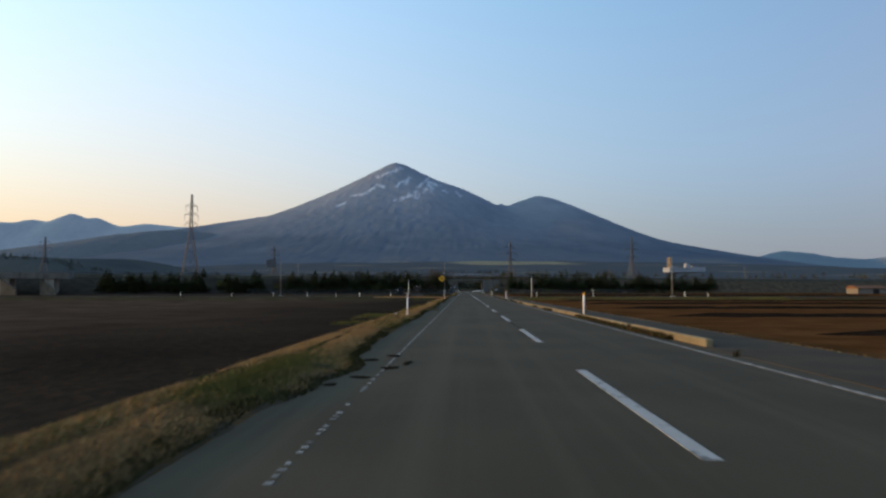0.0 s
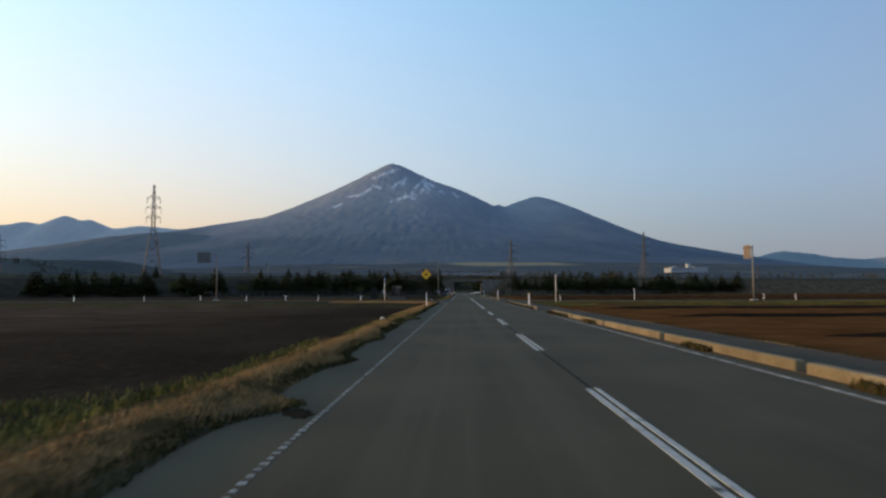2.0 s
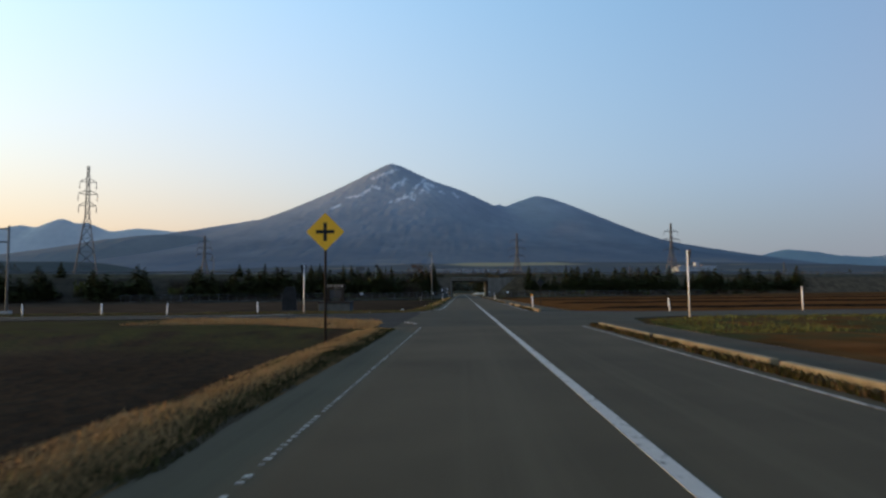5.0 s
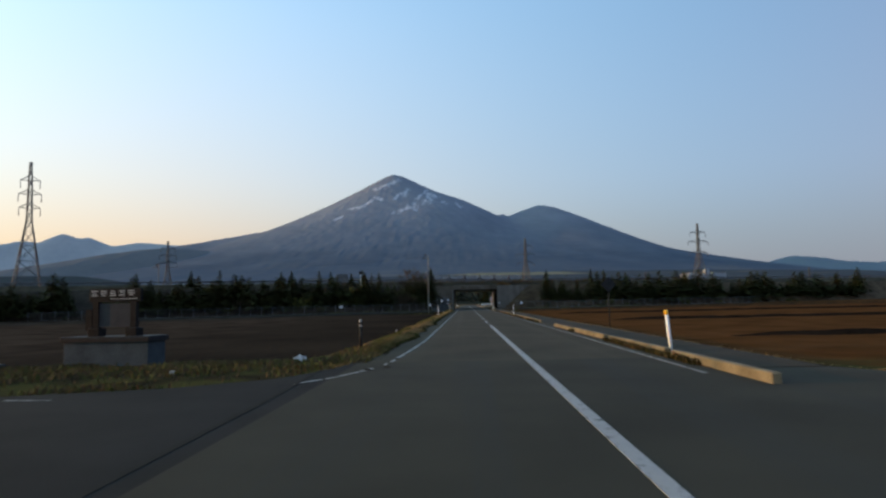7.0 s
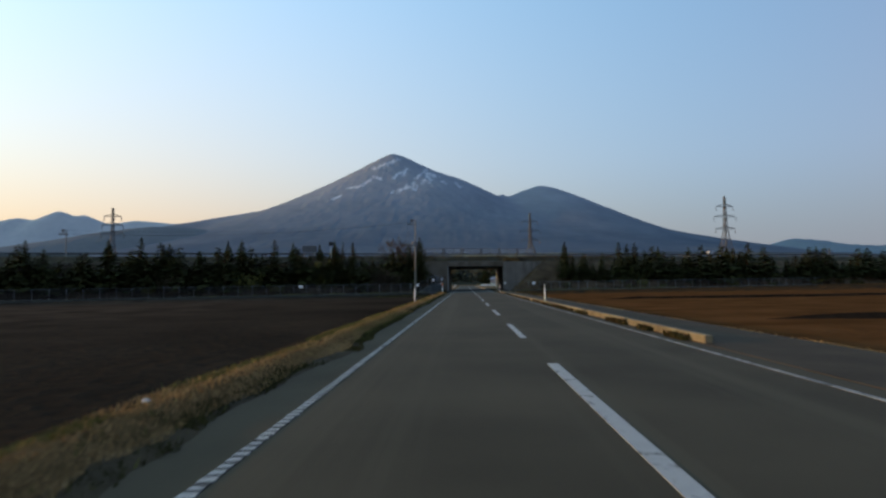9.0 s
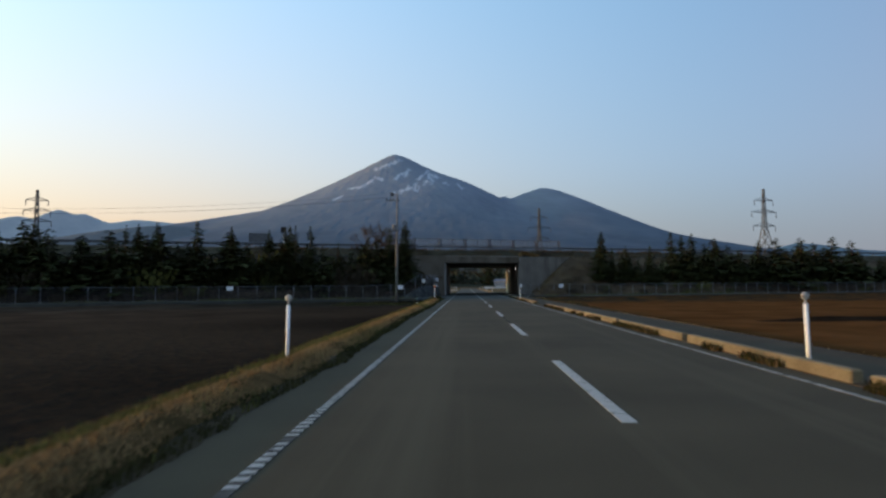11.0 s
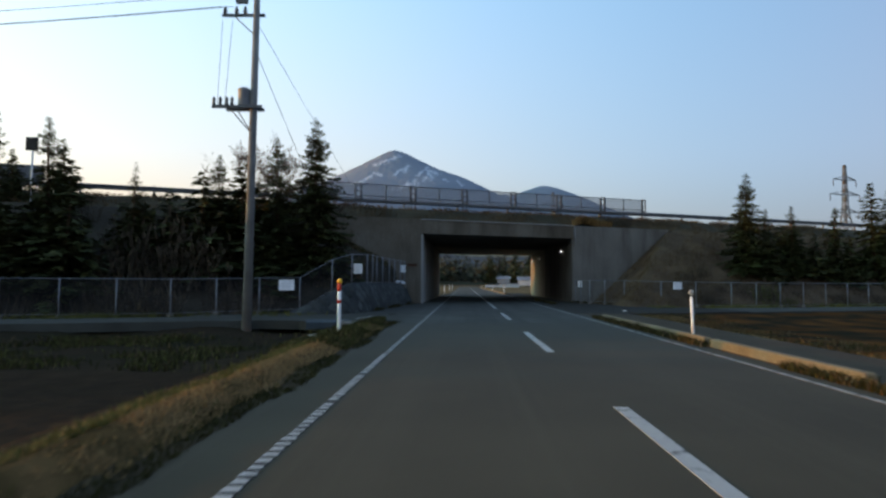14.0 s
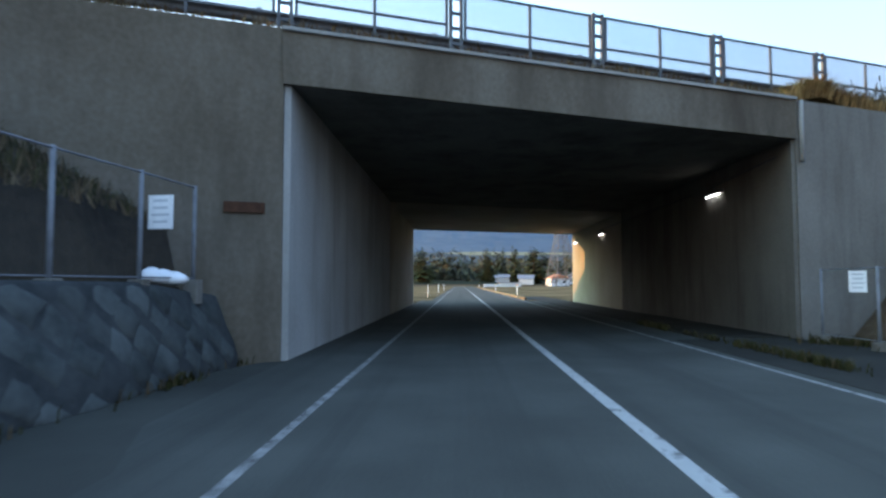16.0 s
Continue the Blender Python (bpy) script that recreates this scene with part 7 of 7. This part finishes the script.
UP = (-8.9, 231.65)
utility_pole(*UP, -0.46, 11.2, 0)
utility_pole(-63.3, 231.0, -0.4, 10.6, 0, False)
for k, (dx, dz) in enumerate(((-1.15, -0.4), (-0.75, -0.4), (-0.5, 0.1))):
    wire((UP[0] + dx, UP[1] + 0.1, 11.2 + dz), (-63.3 + dx, 231.0, 10.5 + dz), 1.0)
wire((UP[0] - 1.1, UP[1] - 0.2, 7.2), (UP[0] - 1.1, UP[1] + 0.1, 10.3), 0.0, "wire", 0.008)
wire((UP[0] - 0.85, UP[1] - 0.2, 7.2), (UP[0] - 0.75, UP[1] + 0.1, 10.3), 0.0, "wire", 0.008)
wire((UP[0], UP[1], 10.4), (-15.3, 340, 4.9), 0.0, "wire", 0.010)
wire((UP[0], UP[1] + 0.1, 9.4), (-9.3, 245.5, 4.6), 0.0, "stay_wire", 0.012)

# sign on a post and a small gantry board at the crest, left of the underpass
crest_sign = thing("road_sign", "dark back of a small sign at the expressway edge", "sign", pose(-24.2, face_y(-24.2, -1.0), 4.7))
part("post", Geo().rod((0, 0, -0.5), (0, 0, 4.0), 0.05, n=8), M["steel"], crest_sign)
part("plate", Geo().box(-0.34, 0.34, -0.07, -0.05, 3.4, 4.1), M["sign_back"], crest_sign)
board = thing("road_sign", "grey framed sign board standing by the expressway guard rail", "sign", pose(-29.5, face_y(-29.5, 7), CREST, 0, 0, 22))
part("frame", Geo().box(-1.3, 1.3, -0.03, 0.03, 1.0, 2.2), M["steel_dark"], board)
for xx in (-0.9, 0.9):
    part("post", Geo().rod((xx, 0.05, -0.3), (xx, 0.05, 2.1), 0.05, n=8), M["steel"], board)

# ---- pylons ----


def pylon(x, y, z, H, base, arms, rz, label, member=0.14, red=False):
    t = thing("lattice_pylon", label, "pylon", pose(x, y, z, 0, 0, rz), "power line pylons")
    waist, tip = 0.62, 0.03

    def half(f):
        return base / 2 * (1 - f / waist) + base * 0.075 * (f / waist) if f < waist else base * 0.075 + (tip * base - base * 0.075) * (f - waist) / (1 - waist)
    levels = [0, 0.13, 0.25, 0.36, 0.46, 0.55, 0.62, 0.69, 0.76, 0.83, 0.90, 0.96, 1.0]
    name_m = M["rust" if red else "steel_dark"]
    for sx, sy in ((1, 1), (1, -1), (-1, 1), (-1, -1)):
        g = Geo()
        ring = [(member, 0), (0, member), (-member, 0), (0, -member)]
        g.add([(sx * half(a) + dx, sy * half(a) + dy, a * H) for a in levels for dx, dy in ring],
              [(k * 4 + i, k * 4 + (i + 1) % 4, k * 4 + 4 + (i + 1) % 4, k * 4 + 4 + i) for k in range(len(levels) - 1) for i in range(4)])
        part("leg", g, name_m, t)
    g = Geo()
    for a, b in zip(levels, levels[1:]):
        ha, hb = half(a), half(b)
        for (p, q) in (((1, 1), (1, -1)), ((1, -1), (-1, -1)), ((-1, -1), (-1, 1)), ((-1, 1), (1, 1))):
            g.rod((p[0] * ha, p[1] * ha, a * H), (q[0] * hb, q[1] * hb, b * H), member * 0.55, n=4, smooth=False, caps=False)
            g.rod((q[0] * ha, q[1] * ha, a * H), (p[0] * hb, p[1] * hb, b * H), member * 0.55, n=4, smooth=False, caps=False)
            g.rod((p[0] * hb, p[1] * hb, b * H), (q[0] * hb, q[1] * hb, b * H), member * 0.5, n=4, smooth=False, caps=False)
    tagged(part("bracing", g, name_m, t), kind="stuff")
    for f, w in arms:
        h0 = half(f)
        for s in (1, -1):
            g = Geo()
            for sy in (1, -1):
                g.rod((s * h0, sy * h0, f * H), (s * w, 0, f * H + 0.004 * H), member * 0.7, n=4, smooth=False, caps=False)
                g.rod((s * h0, sy * h0, (f + 0.03) * H), (s * w, 0, f * H + 0.004 * H), member * 0.6, n=4, smooth=False, caps=False)
            a = tagged(part("crossarm", g, name_m, t), kind="stuff")
            part("insulator", Geo().rod((s * w, 0, f * H), (s * w, 0, f * H - 0.05 * H), member * 0.7, n=6), M["porcelain"], a)


LP = "tall grey lattice steel power pylon with three crossarms"
pylon(-125.6, 280.7, 0, 44.6, 9.0, ((0.70, 2.6), (0.79, 2.8), (0.88, 2.4)), 30, LP, 0.16)
pylon(-91, 293, 0, 22.0, 5.0, ((0.70, 2.6), (0.80, 2.4), (0.90, 2.0)), 30, "smaller dark lattice pylon behind the embankment", 0.14)
pylon(-236, 344, 0, 31.0, 7.0, ((0.70, 3.4), (0.80, 3.0), (0.90, 2.6)), 30, LP, 0.16)
pylon(99.4, 381.4, 0, 33.4, 7.5, ((0.62, 4.6), (0.76, 5.2), (0.88, 4.0)), 20, LP, 0.16)
pylon(31.2, 446, 0, 35.5, 8.0, ((0.62, 5.0), (0.75, 5.6), (0.88, 4.2)), 20, LP, 0.17)
pylon(126, 558, 2, 18.5, 5.0, ((0.55, 3.4), (0.72, 4.0), (0.88, 3.2)), 20, LP, 0.18)
pylon(262, 600, 3, 20.0, 5.0, ((0.55, 3.4), (0.72, 4.0), (0.88, 3.2)), 20, LP, 0.18)

# ---- far buildings ----


def window_row(parent, x0, x1, y, z, n, w=0.9, h=1.1):
    for k in range(n):
        cx = x0 + (x1 - x0) * (k + 0.5) / n
        wn_ = part("window", Geo().box(cx - w / 2, cx + w / 2, y - 0.04, y + 0.05, z, z + h), M["glass_dark"], parent)
        part("frame", Geo().box(cx - w / 2 - 0.06, cx + w / 2 + 0.06, y - 0.02, y + 0.05, z - 0.08, z - 0.005), M["white"], wn_)


fac = thing("factory", "long white factory building with a roof tower on the rising land", "building", pose(516, 1500, float(ground_height(np.array([516.]), np.array([1500.]))[0]) - 0.5, 0, 0, 14))
part("wall", Geo().box(-47, 12, -14, 14, 0, 10.5), M["factory"], fac)
part("wall", Geo().box(12, 47, -13, 13, 0, 13.0), M["factory"], fac)
part("roof", Geo().box(-47.5, 12, -14.5, 14.5, 10.5, 11.1), M["roof_grey"], fac)
part("roof", Geo().box(12, 47.5, -13.5, 13.5, 13.0, 13.6), M["roof_grey"], fac)
part("roof_tower", Geo().box(2, 11, -5, 5, 11.1, 20.5), M["factory"], fac)
part("roof_tower", Geo().box(-36, -29, -6, 6, 11.1, 13.6), M["factory"], fac)
window_row(fac, -45, 10, -14.0, 5.5, 14, 2.6, 1.6)


def gz0(x, y):
    return float(ground_height(np.array([float(x)]), np.array([float(y)]))[0])


def house(x, y, w, d, h, roof, rz, label):
    z = float(ground_height(np.array([float(x)]), np.array([float(y)]))[0])
    t = thing("house", label, "house", pose(x, y, z, 0, 0, rz), "village houses")
    part("wall", Geo().box(-w / 2, w / 2, -d / 2, d / 2, -0.3, h), M["wall_white"], t)
    e, r = 0.5, h + w * 0.22
    v = [(-w / 2 - e, -d / 2 - e, h - 0.1), (w / 2 + e, -d / 2 - e, h - 0.1), (0, -d / 2 - e, r), (-w / 2 - e, d / 2 + e, h - 0.1), (w / 2 + e, d / 2 + e, h - 0.1), (0, d / 2 + e, r)]
    part("roof", Geo().add(v, [(0, 1, 2), (5, 4, 3), (0, 2, 5, 3), (2, 1, 4, 5), (1, 0, 3, 4)]), M[roof], t)
    window_row(t, -w / 2 + 0.4, w / 2 - 0.4, -d / 2, h * 0.35, max(2, int(w / 2.4)))


house(36, 486, 7, 7, 3.0, "roof_red", 10, "white house with a red roof among the fields")
house(26, 505, 7, 6, 2.4, "roof_grey", 85, "low white house with a grey roof")
house(46, 510, 8, 7, 3.2, "roof_grey", 20, "white house with a grey roof")
house(18, 530, 6, 6, 2.2, "roof_grey", 80, "low white house with a grey roof")
house(60, 520, 12, 9, 4.5, "roof_red", 5, "white house with a red roof among the fields")
shed = thing("shed", "long low white wall and shed roof beside the road", "shed", pose(15.5, 480, 0))
part("wall", Geo().box(-8, 6, -0.2, 0.2, -0.2, 0.9).box(-2, 6, 0.2, 5, -0.2, 1.5), M["wall_white"], shed)
part("roof", Geo().box(-2.4, 6.4, -0.4, 5.4, 1.5, 1.65), M["roof_grey"], shed)
far_shed = thing("shed", "long low shed with a reddish roof in the fields", "shed", pose(171, 276, gz0(171, 276), 0, 0, 12))
part("wall", Geo().box(-7, 7, -3, 3, -0.3, 2.3), M["sign_back_pale"], far_shed)
part("roof", Geo().add([(-7.5, -3.6, 2.25), (7.5, -3.6, 2.25), (7.5, 3.6, 2.25), (-7.5, 3.6, 2.25), (-7.5, 0, 3.5), (7.5, 0, 3.5)], [(3, 2, 1, 0), (0, 1, 5, 4), (2, 3, 4, 5), (1, 2, 5), (3, 0, 4)]), M["rust"], far_shed)
part("doorway", Geo().box(0.5, 3.5, -3.06, -2.9, -0.3, 1.9), M["black"], far_shed)
random.seed(21)
for k in range(70):
    x, y = random.uniform(-110, 140), random.uniform(505, 610)
    if abs(x) < 6:
        continue
    z = float(ground_height(np.array([x]), np.array([y]))[0])
    spruce(x, y, z - 0.2, z + random.uniform(9, 17), 8, "conifer at the edge of the wood beyond the underpass", "far wood", random.uniform(1.0, 1.5))


def far_trees(name, n, region, label, seed, hs=(3, 7)):
    """A distant belt of trees as one mass of small ragged crowns."""
    rg = np.random.default_rng(seed)
    g = Geo()
    for k in range(n):
        x, y, z = region(rg)
        h = rg.uniform(*hs)
        w = h * rg.uniform(0.25, 0.45)
        for j in range(46):
            f = rg.uniform(0.05, 1)
            a, r = rg.uniform(0, 6.28), w * (1 - f) ** 0.7 * rg.uniform(0.2, 1.1)
            c = np.array([x + r * math.cos(a), y + r * math.sin(a), z + h * f])
            s = 0.16 * h * (1.15 - f)
            g.add([c + rg.uniform(-s, s, 3), c + rg.uniform(-s, s, 3), c + rg.uniform(-s, s, 3)], [(0, 1, 2)])
    return tagged(part(name, g, M["needles_far"]), label, "trees", kind="stuff")


def gz(x, y):
    return float(ground_height(np.array([float(x)]), np.array([float(y)]))[0])


def belt(x0, x1, y0, y1):
    def region(rg):
        x, y = rg.uniform(x0, x1), rg.uniform(y0, y1)
        return x, y, gz(x, y) - 0.3
    return region


far_trees("tree_belt", 260, belt(-130, 150, 540, 640), "dense dark wood beyond the underpass", 7, (10, 18))
far_trees("tree_belt", 160, belt(-330, -120, 330, 420), "dark belt of trees behind the embankment", 1, (6, 13))
far_trees("tree_belt", 140, belt(60, 420, 520, 640), "dark belt of trees on the plain", 2, (4, 9))
far_trees("tree_belt", 120, belt(-260, -40, 560, 700), "dark belt of trees on the rising land", 3, (5, 10))
far_trees("tree_belt", 160, belt(-700, 800, 900, 1050), "dark wood on the rising land", 4, (8, 14))

def terrace(X, Y):
    z = 23.0 * step01(-X, 270, 420) * step01(Y, 500, 545) + 6.0 * step01(-X, 200, 320) * step01(Y, 470, 540)
    return X, Y, ground_height(X, Y) - 0.4 + z + wave_noise(X, Y, 33, 0.02, 3) * 1.5 * step01(-X, 230, 300)


M["terrace"] = mat("terrace_scrub", (0.050, 0.058, 0.058), (0.078, 0.082, 0.076), 1.0, 0.02, 0.3, 0.0, spec=0.0)
tagged(grid_mesh("hill", np.linspace(-1100, -200, 90), np.linspace(460, 760, 40), terrace, M["terrace"]), "low terrace with grey scrub on the western plain", "hill", kind="structure")


def on_terrace(rg):
    x, y = rg.uniform(-760, -285), rg.uniform(538, 575)
    return x, y, float(terrace(np.array([x]), np.array([y]))[2][0]) - 0.2


far_trees("tree_belt", 210, on_terrace, "dark line of trees along the edge of the terrace", 6, (4, 7))

# small bridge where another lane passes under the expressway; sunlight is put into the abutments' pale colour
br = thing("lane_bridge", "small expressway bridge, its abutments coloured pale tan for sunlight", "bridge", pose(-131, face_y(-131, -13.5), 0, 0, 0, 22))
for x0, tip in ((-9, -6.5), (2.5, 5.0)):
    part("abutment", Geo().prism([(x0, -3), (tip, -3), (tip, 4), (x0, 4)], -0.4, 4.6), M["concrete_far"], br)
part("deck", Geo().box(-14, 9, -3.6, 4, 4.6, 6.4), M["concrete"], br)
for x0 in (-8.5, 1.5):
    g = Geo()
    dx, dy = 4.4, -2.2
    v = [(x0, -3.6), (x0 + 0.3, -3.3), (x0 + dx + 0.3, -3.3 + dy), (x0 + dx, -3.6 + dy)]
    top = (4.4, 4.4, 1.2, 1.2)
    g.add([(x, y, -0.4) for x, y in v] + [(x, y, z) for (x, y), z in zip(v, top)], [(0, 1, 2, 3), (7, 6, 5, 4), (0, 4, 5, 1), (1, 5, 6, 2), (2, 6, 7, 3), (3, 7, 4, 0)])
    part("wing_wall", g, M["concrete_tan"], br, "flared wing wall catching the low sun")

# flat concrete cover of the ditch beside the apron
slab = thing("ditch_cover", "flat grey concrete slab lying over the ditch", "slab", pose(-4.75, 229.0, -0.02, 2, 3, 12))
part("slab", Geo().box(-0.55, 0.55, -0.35, 0.35, 0.0, 0.16, 0.015), M["concrete"], slab)
